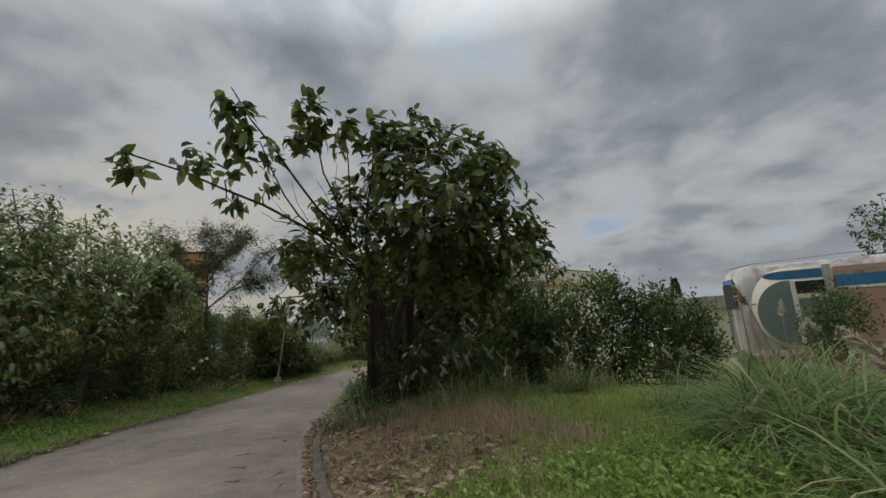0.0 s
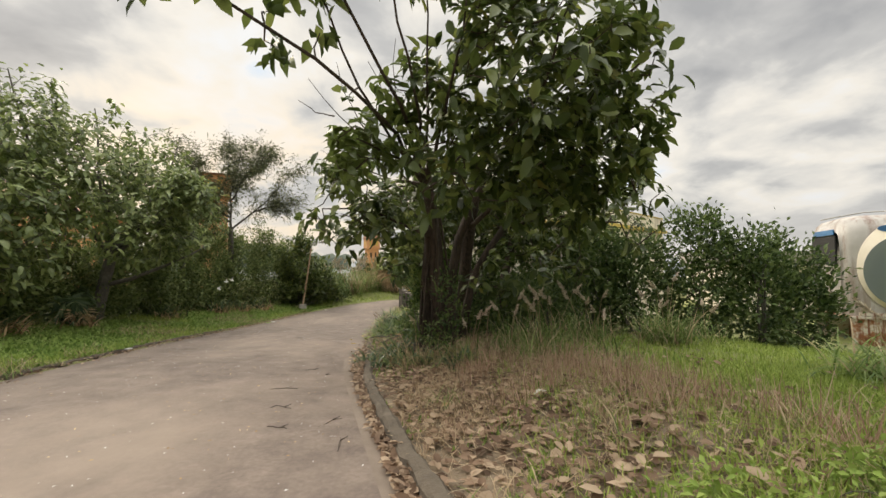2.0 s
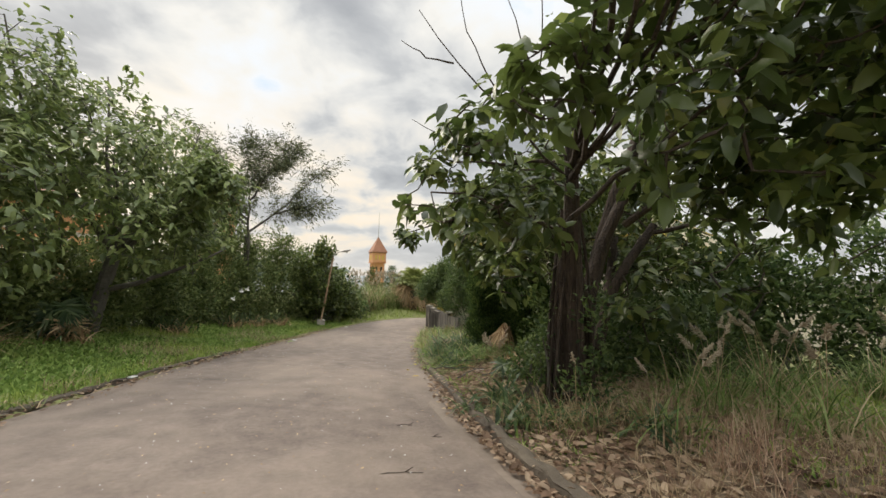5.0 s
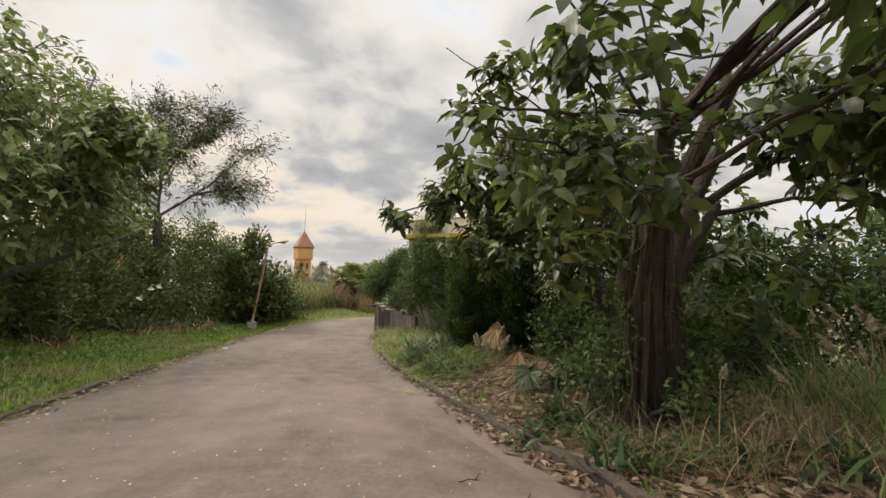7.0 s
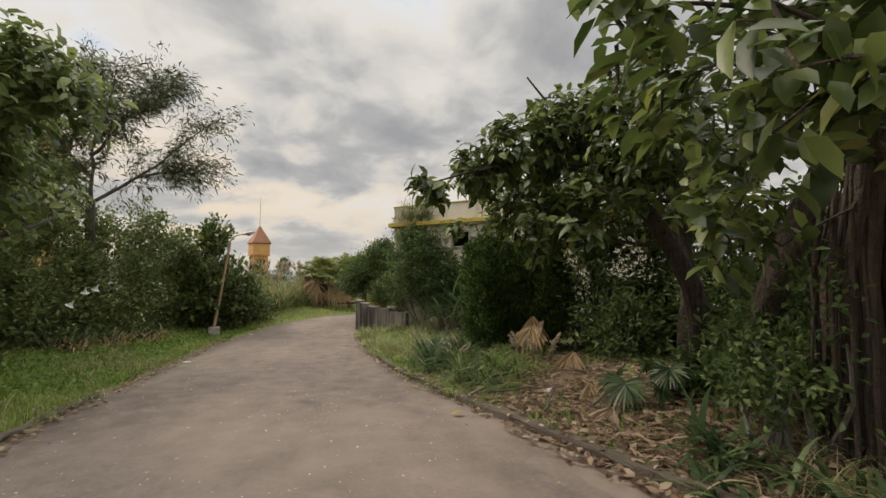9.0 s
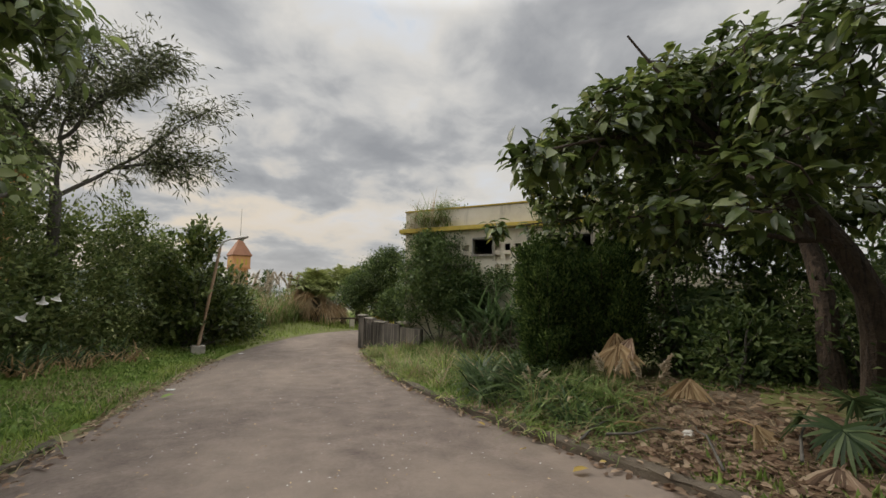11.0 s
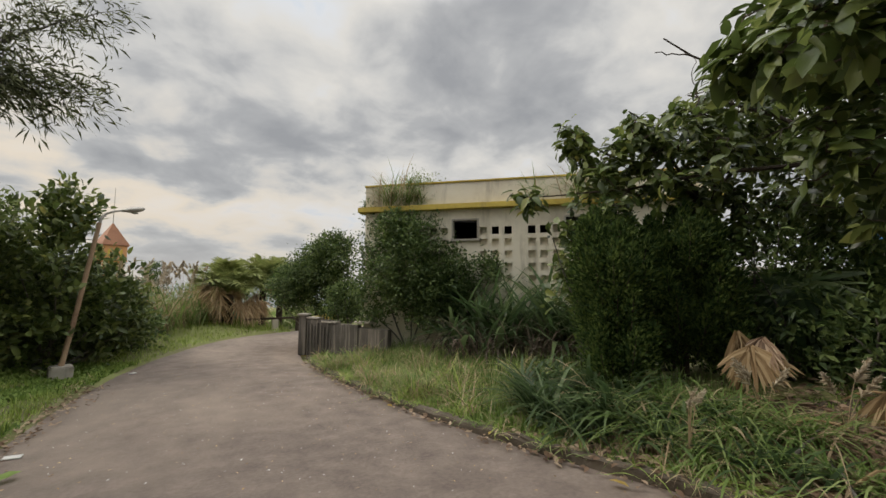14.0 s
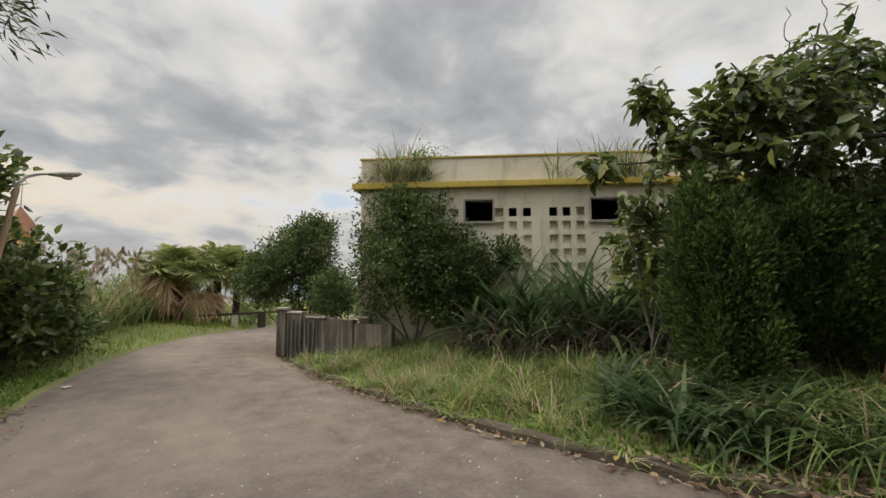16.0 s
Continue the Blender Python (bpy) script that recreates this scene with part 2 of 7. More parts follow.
M_POST = material("pale_concrete", [(0.3, (0.24, 0.22, 0.19)), (0.6, (0.40, 0.37, 0.32)), (0.8, (0.5, 0.47, 0.41))], scale=5, rough=0.88, bump=0.4, stain=((5, 5, 0.7), (0.09, 0.08, 0.065), 0.52, 0.7, 0.7))
M_MORTAR = material("brick_wall_orange", [(0.25, (0.42, 0.20, 0.10)), (0.5, (0.54, 0.27, 0.13)), (0.8, (0.62, 0.36, 0.19))], scale=3, rough=0.88, bump=0.4, bump_scale=25)
M_ROOF = material("brown_roof_tile", [(0.25, (0.19, 0.085, 0.05)), (0.6, (0.30, 0.14, 0.08)), (0.8, (0.37, 0.19, 0.11))], scale=5, rough=0.8, bump=0.5)
M_RUST = material("rusty_white_steel", [(0.38, (0.14, 0.042, 0.018)), (0.47, (0.30, 0.12, 0.05)), (0.53, (0.58, 0.53, 0.45)), (0.8, (0.72, 0.69, 0.62))], scale=4, rough=0.7, bump=0.5, bump_scale=20, coarse=0.45,
                  stain=((9.0, 9.0, 0.5), (0.20, 0.065, 0.028), 0.50, 0.58, 0.95))
M_BUS = material("faded_silver_paint", [(0.25, (0.24, 0.22, 0.20)), (0.5, (0.42, 0.40, 0.37)), (0.8, (0.54, 0.52, 0.49))], scale=3, rough=0.5, bump=0.2, spec=0.5, stain=((2.6, 2.6, 0.5), (0.16, 0.085, 0.05), 0.47, 0.64, 0.8))
M_BLUE = material("blue_bus_paint", [(0.3, (0.02, 0.085, 0.19)), (0.6, (0.035, 0.15, 0.33)), (0.8, (0.07, 0.22, 0.42))], scale=4, rough=0.4, bump=0.1)
M_PINK = material("faded_pink_panel", [(0.3, (0.32, 0.18, 0.13)), (0.6, (0.46, 0.28, 0.2)), (0.8, (0.55, 0.37, 0.28))], scale=3, rough=0.7, bump=0.3)
M_STEEL = material("galvanised_steel", [(0.3, (0.30, 0.28, 0.25)), (0.7, (0.46, 0.44, 0.40))], scale=9, rough=0.45, bump=0.15, metal=0.6)
M_POLE = material("rusty_tan_pole", [(0.3, (0.22, 0.13, 0.08)), (0.55, (0.38, 0.26, 0.17)), (0.8, (0.5, 0.38, 0.27))], scale=8, rough=0.75, bump=0.4)
M_LENS = material("milky_lamp_lens", [(0.3, (0.5, 0.5, 0.48)), (0.7, (0.66, 0.66, 0.63))], rough=0.3, bump=0)
M_SEA = material("grey_sea", [(0.3, (0.10, 0.13, 0.15)), (0.7, (0.15, 0.18, 0.2))], scale=0.05, rough=0.35, bump=0.4, bump_scale=0.4)
M_HILL = material("wooded_hill", [(0.3, (0.045, 0.06, 0.045)), (0.7, (0.09, 0.11, 0.08))], scale=0.12, rough=0.95, bump=0)
M_GREEN_NET = material("green_sheet", [(0.3, (0.05, 0.28, 0.15)), (0.7, (0.10, 0.42, 0.24))], rough=0.6, bump=0.2)
M_LITTER = material("white_plastic", [(0.3, (0.42, 0.41, 0.38)), (0.7, (0.66, 0.65, 0.62))], scale=20, rough=0.45, bump=0.4, bump_scale=60)
M_BUS_GLASS = bpy.data.materials.new("dusty_glass")
M_BUS_GLASS.use_nodes = True
_b = M_BUS_GLASS.node_tree.nodes["Principled BSDF"]
_b.inputs["Base Color"].default_value, _b.inputs["Roughness"].default_value = (0.22, 0.26, 0.25, 1), 0.2
_b.inputs["Transmission Weight"].default_value = 0.25


# ---- builders ----
class Mesh:
    """Gathers vertices and faces for one mesh."""

    def __init__(self):
        self.v, self.f = [], []

    def add(self, verts, faces):
        o = len(self.v)
        self.v += [tuple(p) for p in verts]
        self.f += [tuple(i + o for i in q) for q in faces]
        return self

    def box(self, x0, x1, y0, y1, z0, z1, m=None, bevel=0.0):
        if bevel:
            b = bmesh.new()
            bmesh.ops.create_cube(b, size=1)
            for q in b.verts:
                q.co = ((x0 + x1) / 2 + q.co.x * (x1 - x0), (y0 + y1) / 2 + q.co.y * (y1 - y0), (z0 + z1) / 2 + q.co.z * (z1 - z0))
            bmesh.ops.bevel(b, geom=b.edges[:], offset=bevel, segments=2, affect="EDGES")
            b.verts.index_update()
            vs = [q.co.copy() for q in b.verts]
            fs = [[q.index for q in fc.verts] for fc in b.faces]
            b.free()
        else:
            vs = [Vector((x, y, z)) for x in (x0, x1) for y in (y0, y1) for z in (z0, z1)]
            fs = [(0, 1, 3, 2), (4, 6, 7, 5), (0, 4, 5, 1), (2, 3, 7, 6), (0, 2, 6, 4), (1, 5, 7, 3)]
        return self.add([m @ q for q in vs] if m else vs, fs)

    def tube(self, pts, radii, sides=8, wobble=0.0, rng=None):
        pts = [Vector(p) for p in pts]
        rings, n = [], len(pts)
        side = None
        for i, p in enumerate(pts):
            d = (pts[min(i + 1, n - 1)] - pts[max(i - 1, 0)]).normalized()
            if side is None:
                side = d.orthogonal().normalized()
            side = (side - d * side.dot(d)).normalized()
            other = d.cross(side)
            ring = []
            for k in range(sides):
                a = 2 * math.pi * k / sides
                r = radii[i] * (1 + (rng.uniform(-wobble, wobble) if wobble else 0))
                ring.append(p + (side * math.cos(a) + other * math.sin(a)) * r)
            rings.append(ring)
        vs = [q for ring in rings for q in ring]
        fs = [(i * sides + k, i * sides + (k + 1) % sides, (i + 1) * sides + (k + 1) % sides, (i + 1) * sides + k) for i in range(n - 1) for k in range(sides)]
        fs += [tuple(reversed(range(sides))), tuple((n - 1) * sides + k for k in range(sides))]
        return self.add(vs, fs)

    def lathe(self, profile, sides=24, m=None):
        vs = [Vector((r * math.cos(2 * math.pi * k / sides), r * math.sin(2 * math.pi * k / sides), z)) for r, z in profile for k in range(sides)]
        n = len(profile)
        fs = [(i * sides + k, i * sides + (k + 1) % sides, (i + 1) * sides + (k + 1) % sides, (i + 1) * sides + k) for i in range(n - 1) for k in range(sides)]
        return self.add([m @ q for q in vs] if m else vs, fs)

    def data(self, name, mat, smooth=False):
        me = bpy.data.meshes.new(name)
        me.from_pydata(self.v, [], self.f)
        me.materials.append(mat)
        if smooth:
            me.polygons.foreach_set("use_smooth", [True] * len(me.polygons))
        me.update()
        return me


def part(name, mesh, mat, parent=None, label="", smooth=False):
    ob = new(name, mesh.data(name, mat, smooth) if isinstance(mesh, Mesh) else mesh)
    if parent is not None:
        ob.parent = parent
        ob.matrix_parent_inverse = parent.matrix_world.inverted() if parent.type != "EMPTY" else Matrix.Translation(-parent.location)
    return tagged(ob, label)


def thing(name, place, label, category, group="", kind=""):
    ob = new(name)
    ob.empty_display_size = 0.2
    ob.location = place
    return tagged(ob, label, category, group, kind)


BROAD = (np.array([(0, 0, 0), (.3, .5, .07), (.3, 0, 0), (.3, -.5, .07), (.7, .43, .02), (.7, 0, -.05), (.7, -.43, .02), (1, 0, -.15)]),
         [(0, 2, 1), (0, 3, 2), (1, 2, 5, 4), (2, 3, 6, 5), (4, 5, 7), (5, 6, 7)])
SMALL = (np.array([(0, 0, 0), (.5, .5, .10), (1, 0, -.08), (.5, -.5, .10)]), [(0, 2, 1), (0, 3, 2)])
BLADE = (np.array([(0, .5, 0), (0, -.5, 0), (.45, .42, .0), (.45, -.42, .0), (.8, .26, .0), (.8, -.26, .0), (1, 0, .0)]), [(0, 1, 3, 2), (2, 3, 5, 4), (4, 5, 6)])
TUFT = (np.array([(0, .5, 0), (0, -.5, 0), (.6, .35, .0), (.6, -.35, 0), (1, 0, .0)]), [(0, 1, 3, 2), (2, 3, 4)])


def unit(a):
    return a / np.maximum(np.linalg.norm(a, axis=-1, keepdims=True), 1e-9)


def leaf_mesh(name, mat, shape, p, d, n, length, width, bend=None):
    """One mesh of many leaves: place, direction, upper side, length and width of each; bend lets tips droop by that share."""
    tmpl, faces = shape
    p, d = np.asarray(p, float), unit(np.asarray(d, float))
    n = np.asarray(n, float)
    n = unit(n - d * np.sum(n * d, axis=1, keepdims=True))
    s = np.cross(n, d)
    L, W = np.broadcast_to(length, len(p))[:, None, None], np.broadcast_to(width, len(p))[:, None, None]
    t = tmpl[None]
    v = p[:, None] + d[:, None] * t[..., 0:1] * L + s[:, None] * t[..., 1:2] * W + n[:, None] * t[..., 2:3] * L
    if bend is not None:
        B = np.broadcast_to(bend, len(p))[:, None]
        v[..., 2] -= B * L[..., 0] * tmpl[None, :, 0] ** 2
    k = len(tmpl)
    flat_f = [np.array(f) for f in faces]
    sizes = np.array([len(f) for f in faces])
    loops = np.concatenate(flat_f)
    idx = (loops[None] + (np.arange(len(p)) * k)[:, None]).ravel()
    me = bpy.data.meshes.new(name)
    me.vertices.add(len(p) * k)
    me.vertices.foreach_set("co", v.reshape(-1))
    me.loops.add(len(idx))
    me.loops.foreach_set("vertex_index", idx.astype(np.int32))
    tot = np.tile(sizes, len(p))
    me.polygons.add(len(tot))
    me.polygons.foreach_set("loop_start", np.concatenate([[0], np.cumsum(tot)[:-1]]).astype(np.int32))
    me.materials.append(mat)
    me.update(calc_edges=True)
    me.validate()
    return me


# ---- plan of the ground ----
LEFT = [(-4.2, -14), (-5.4, -4), (-6.1, 2), (-6.9, 6.5), (-7.5, 9), (-7.95, 12), (-8.2, 16), (-8.1, 20), (-7.3, 23.5), (-5.7, 27), (-3.5, 28.4), (0, 29.2), (9, 30)]
RIGHT = [(1.9, -14), (0.7, -4), (-0.65, 2), (-2.3, 6.5), (-3.1, 9), (-3.6, 12), (-3.62, 13.6), (-3.88, 16), (-4.15, 20), (-4.1, 22.5), (-3.3, 24.6), (-1.8, 25.6), (0.5, 26.2), (9, 26.9)]
KERB = [(2.3, -14), (1.1, -4), (-0.42, 2), (-1.21, 3.8), (-2.12, 6.3), (-2.47, 7.7), (-2.82, 9.5), (-3.34, 12), (-3.70, 14), (-3.97, 17), (-4.1, 20), (-4.0, 21.5)]


def smooth_line(pts, n=90):
    """A curve through the points."""
    p = np.array(pts, float)
    seg = np.concatenate([[0], np.cumsum(np.linalg.norm(np.diff(p, axis=0), axis=1))])
    t = np.linspace(0, seg[-1], n)
    q = np.stack([np.interp(t, seg, p[:, k]) for k in range(2)], 1)
    for _ in range(6):
        q[1:-1] = (q[:-2] + 2 * q[1:-1] + q[2:]) / 4
    return q


def road_z(y):
    return np.interp(y, [-60, 13, 16, 20, 26, 40, 70, 160, 400], [.08 + 60 * .0865, .08 - 13 * .0865, -1.26, -1.42, -1.52, -1.75, -2.6, -13, -20])


def road_z_s(y):
    return (road_z(y - 1.5) + 2 * road_z(y) + road_z(y + 1.5)) / 4


LEFT_C, RIGHT_C, KERB_C = smooth_line(LEFT), smooth_line(RIGHT), smooth_line(KERB)


def left_x(y):
    return np.interp(y, LEFT_C[:70, 1], LEFT_C[:70, 0])


def right_x(y):
    return np.interp(y, RIGHT_C[:74, 1], RIGHT_C[:74, 0])


def kerb_x(y):
    return np.interp(y, KERB_C[:, 1], KERB_C[:, 0])


CROSSFALL = 0.11


def across(x, y):
    """How far over the lane a point lies: 0 at the turf, 1 at the kerb side."""
    return np.clip((x - left_x(y)) / (right_x(y) - left_x(y)), 0, 1.08)


def road_top(x, y):
    u = across(x, y)
    return road_z_s(y) - CROSSFALL * u + 0.12 * u * np.clip(1 - u, 0, 1)


def ground_z(x, y):
    """Height of the verges: a bank beyond the kerb, level turf on the other side."""
    x, y = np.asarray(x, float), np.asarray(y, float)
    base = road_z_s(y)
    dr = x - np.where(y > 21.5, right_x(y) + 0.2, kerb_x(y))
    s = np.clip(dr / 2.4, 0, 1)
    right = -0.06 + 0.35 * s * s * (3 - 2 * s)
    fall = np.clip((x - 2.8) / 6.0, 0, 1)
    right = right - 0.5 * fall * fall * (3 - 2 * fall)
    dl = left_x(y) - x
    q = np.clip(dl / 3.2, 0, 1)
    left = 0.035 + 0.40 * q * q * (3 - 2 * q)
    bumps = 0.025 * np.sin(x * 2.1 + 1.3 * np.sin(y * 1.7)) * np.cos(y * 2.6 + x * .7)
    under = -0.05 - 0.14 * across(x, y)
    out_r = np.where(dr > 0.1, right + bumps * np.clip(dr, 0, 1), under)
    out_l = np.where(dl > 0.02, left + bumps * np.clip(dl, 0, 1), under)
    far_bend = (y > 23.5) & (x > -9)
    on_bend = far_bend & (y < np.interp(x, LEFT_C[55:, 0], LEFT_C[55:, 1])) & (y > np.interp(x, RIGHT_C[60:, 0], RIGHT_C[60:, 1]))
    z = base + np.where(dr > 0.1, out_r, out_l)
    z = np.where((y > 23.5) & (dr > 0.1) & ~on_bend, base + 0.05, z)
    z = np.where(on_bend, base - 0.2, z)
    return z


def gz(x, y):
    return float(ground_z(np.array([x]), np.array([y]))[0])


# ---- ground, road, kerb ----
def sheet(name, mat, xs, ys, zfun):
    X, Y = np.meshgrid(xs, ys)
    Z = zfun(X.ravel(), Y.ravel())
    w = len(xs)
    m = Mesh()
    m.v = list(zip(X.ravel(), Y.ravel(), Z))
    m.f = [(j * w + i, j * w + i + 1, (j + 1) * w + i + 1, (j + 1) * w + i) for j in range(len(ys) - 1) for i in range(w - 1)]
    return new(name, m.data(name, mat, True))


gx = np.concatenate([[-1500, -500, -200, -90, -50, -32, -24, -18], np.arange(-14, 14.01, 0.16), [16, 19, 24, 34, 60, 120, 300, 700, 1500]])
gy = np.concatenate([[-300, -120, -60, -30, -18], np.arange(-14, 31, 0.2), [32, 34, 37, 41, 48, 58, 75, 100, 140, 200, 300]])
ground = tagged(sheet("ground", M_SOIL, gx, gy, ground_z), "uneven ground with patchy turf and brown soil", "ground", kind="structure")
water = tagged(sheet("water", M_SEA, np.linspace(-4500, 4500, 9), np.array([120, 400, 1200, 4500]), lambda x, y: np.full_like(x, -9.0)), "flat grey sea beyond the land", "sea", kind="structure")


def strip(name, mat, a, b, lift_a, lift_b, across=8, label="", category=""):
    m = Mesh()
    n = len(a)
    for i in range(n):
        for k in range(across + 1):
            u = k / across
            x, y = a[i] * (1 - u) + b[i] * u
            crown = 0.03 * 4 * u * (1 - u) if across > 3 else 0
            m.v.append((x, y, float(road_z_s(y)) + lift_a * (1 - u) + lift_b * u + crown))
    w = across + 1
    m.f = [(i * w + k, (i + 1) * w + k, (i + 1) * w + k + 1, i * w + k + 1) for i in range(n - 1) for k in range(across)]
    ob = new(name, m.data(name, mat, True))
    return tagged(ob, label, category, kind="structure")


rng = np.random.default_rng(5)
ragged_l = LEFT_C + rng.normal(0, 0.02, LEFT_C.shape)
ragged_r = RIGHT_C + rng.normal(0, 0.025, RIGHT_C.shape)
road = strip("road", M_ASPHALT, ragged_l, ragged_r, 0.0, -CROSSFALL, 10, "worn grey-brown asphalt lane with pale patches", "road")
gut_n = 80
gut_y = np.linspace(-13.5, 10.4, gut_n)
gut_a = np.stack([right_x(gut_y) - 0.10, gut_y], 1)
gut_b = np.stack([kerb_x(gut_y) + 0.03, gut_y], 1)
gut_a[-6:, 0] += np.linspace(0.02, 1, 6) * (gut_b[-6:, 0] - gut_a[-6:, 0] - 0.06)
gutter = strip("gutter", M_GUTTER, gut_a, gut_b, 0.008 - CROSSFALL, 0.010 - CROSSFALL, 3, "pale concrete gutter strip beside the asphalt", "gutter")
sho_y = np.linspace(9.0, 21.3, 40)
sho_a = np.stack([right_x(sho_y) - 0.12, sho_y], 1)
sho_b = np.stack([kerb_x(sho_y) + 0.03, sho_y], 1)
strip("road_shoulder", M_ASPHALT, sho_a, sho_b, 0.004 - CROSSFALL, 0.005 - CROSSFALL, 3, "worn asphalt running up to the overgrown kerb", "road")


def kerb_run(name, line, height, width, label, rng, chips=0.008):
    """A long kerb with rounded top edges and chipped faces."""
    m = Mesh()
    n = len(line)
    prof = [(0, -0.08), (0, height - 0.03), (0.012, height - 0.008), (0.035, height), (width - 0.03, height), (width, height - 0.03), (width, -0.08)]
    w = len(prof)
    for i in range(n):
        d = line[min(i + 1, n - 1)] - line[max(i - 1, 0)]
        d = d / np.linalg.norm(d)
        out_ = np.array([d[1], -d[0]])
        zb = float(road_z_s(line[i][1])) - (0.085 + 0.045 * float(np.clip((line[i][1] - 5) / 5, 0, 1))) * (height > 0.1)
        sag = rng.normal(0, chips)
        for u, z in prof:
            q = line[i] + out_ * (u + rng.normal(0, chips))
            m.v.append((q[0], q[1], zb + z + sag + rng.normal(0, chips * 0.6)))
    m.f = [(i * w + k, i * w + k + 1, (i + 1) * w + k + 1, (i + 1) * w + k) for i in range(n - 1) for k in range(w - 1)]
    ob = new(name, m.data(name, M_KERB))
    return tagged(ob, label, "kerb", kind="structure")


dense = np.stack([kerb_x(np.linspace(-13, 21.4, 230)), np.linspace(-13, 21.4, 230)], 1)
kerb_1 = kerb_run("kerb", dense, 0.115, 0.13, "dark weathered concrete kerb half buried in leaves", rng)
ly = np.linspace(-13, 13.2, 150)
kerb_2 = kerb_run("kerb", np.stack([left_x(ly) - 0.04, ly], 1)[::-1], 0.06, 0.10, "low crumbling concrete edging along the turf", rng)


by_ = np.linspace(1.5, 13.4, 100)
bed = strip("ground", M_DIRT, np.stack([kerb_x(by_) + 0.12, by_], 1), np.stack([kerb_x(by_) + 1.75 + 0.3 + 0.35 * np.sin(by_ * 2.3) + 0.2 * np.sin(by_ * 5.1), by_], 1), 0.0, 0.0, 10, "brown leaf-strewn soil under the trees", "soil")
co = np.array([v.co[:] for v in bed.data.vertices])
co[:, 2] = ground_z(co[:, 0], co[:, 1]) + 0.012
bed.data.vertices.foreach_set("co", co.ravel())
# ---- beige building with pierced wall ----
WALL_DIR, WALL_IN = Vector((0.714, -0.70, 0)), Vector((0.70, 0.714, 0))
B0 = Vector((-2.84, 20.38, 0))
FRAME = Matrix(((WALL_DIR.x, WALL_IN.x, 0, B0.x), (WALL_DIR.y, WALL_IN.y, 0, B0.y), (0, 0, 1, 0), (0, 0, 0, 1)))
BL, BD, BZ0, BZ1 = 8.2, 8.6, -1.6, 3.02


def pierced_wall():
    """Front wall with two window openings and two fields of square holes."""
    holes = [(2.37, 2.97, 1.57, 2.03), (5.06, 5.66, 1.57, 2.03)]
    for u in (1.75, 2.05, 3.03, 3.32, 3.63, 4.19, 4.47, 4.76, 6.0, 6.3):
        for r in range(6):
            holes.append((u, u + 0.175, 1.67 - r * 0.30, 1.86 - r * 0.30))
    us = sorted({0.0, BL, *[h[0] for h in holes], *[h[1] for h in holes]})
    zs = sorted({BZ0, 2.31, *[h[2] for h in holes], *[h[3] for h in holes]})
    T = 0.10
    m = Mesh()
    solid = {}
    for i in range(len(us) - 1):
        for j in range(len(zs) - 1):
            cu, cz = (us[i] + us[i + 1]) / 2, (zs[j] + zs[j + 1]) / 2
            solid[i, j] = not any(h[0] < cu < h[1] and h[2] < cz < h[3] for h in holes)
    for (i, j), s in solid.items():
        if not s:
            continue
        a, b, c, d = us[i], us[i + 1], zs[j], zs[j + 1]
        m.add([(a, 0, c), (b, 0, c), (b, 0, d), (a, 0, d)], [(0, 1, 2, 3)])
        m.add([(a, T, c), (b, T, c), (b, T, d), (a, T, d)], [(3, 2, 1, 0)])
        if not solid.get((i - 1, j), False):
            m.add([(a, 0, c), (a, 0, d), (a, T, d), (a, T, c)], [(0, 1, 2, 3)])
        if not solid.get((i + 1, j), False):
            m.add([(b, 0, c), (b, T, c), (b, T, d), (b, 0, d)], [(0, 1, 2, 3)])
        if not solid.get((i, j - 1), False):
            m.add([(a, 0, c), (a, T, c), (b, T, c), (b, 0, c)], [(0, 1, 2, 3)])
        if not solid.get((i, j + 1), False):
            m.add([(a, 0, d), (b, 0, d), (b, T, d), (a, T, d)], [(0, 1, 2, 3)])
    m.v = [tuple(FRAME @ Vector(q)) for q in m.v]
    return m, holes


house = thing("beige_building", FRAME @ Vector((BL / 2, BD / 2, BZ0)), "abandoned flat-roofed beige building with yellow bands and pierced wall", "building")
front, HOLES = pierced_wall()
part("wall", front, M_WHITE_PAINT, house, "weathered off-white pierced front wall")
part("wall", Mesh().box(0, 0.16, 0.165, BD, BZ0, 2.31, FRAME), M_WHITE_PAINT, house)
part("wall", Mesh().box(BL - 0.16, BL, 0.165, BD, BZ0, 2.31, FRAME), M_WHITE_PAINT, house)
part("wall", Mesh().box(0.165, BL - 0.165, BD - 0.16, BD, BZ0, 2.31, FRAME), M_WHITE_PAINT, house)
part("roof", Mesh().box(0.02, BL - 0.02, 0.02, BD - 0.02, 2.315, 2.43, FRAME), M_CONCRETE, house)
for a in ((-0.16, BL + 0.16, -0.16, 0.14), (-0.16, BL + 0.16, BD - 0.14, BD + 0.16), (-0.16, 0.14, 0.145, BD - 0.145), (BL - 0.14, BL + 0.16, 0.145, BD - 0.145)):
    part("eaves_band", Mesh().box(*a, 2.312, 2.445, FRAME, 0.012), M_YELLOW, house, "mustard yellow painted eaves band")
for a in ((0.0, BL, 0.0, 0.13), (0.0, BL, BD - 0.13, BD), (0.0, 0.13, 0.135, BD - 0.135), (BL - 0.13, BL, 0.135, BD - 0.135)):
    part("parapet", Mesh().box(*a, 2.448, 3.0, FRAME), M_WHITE_PAINT, house)
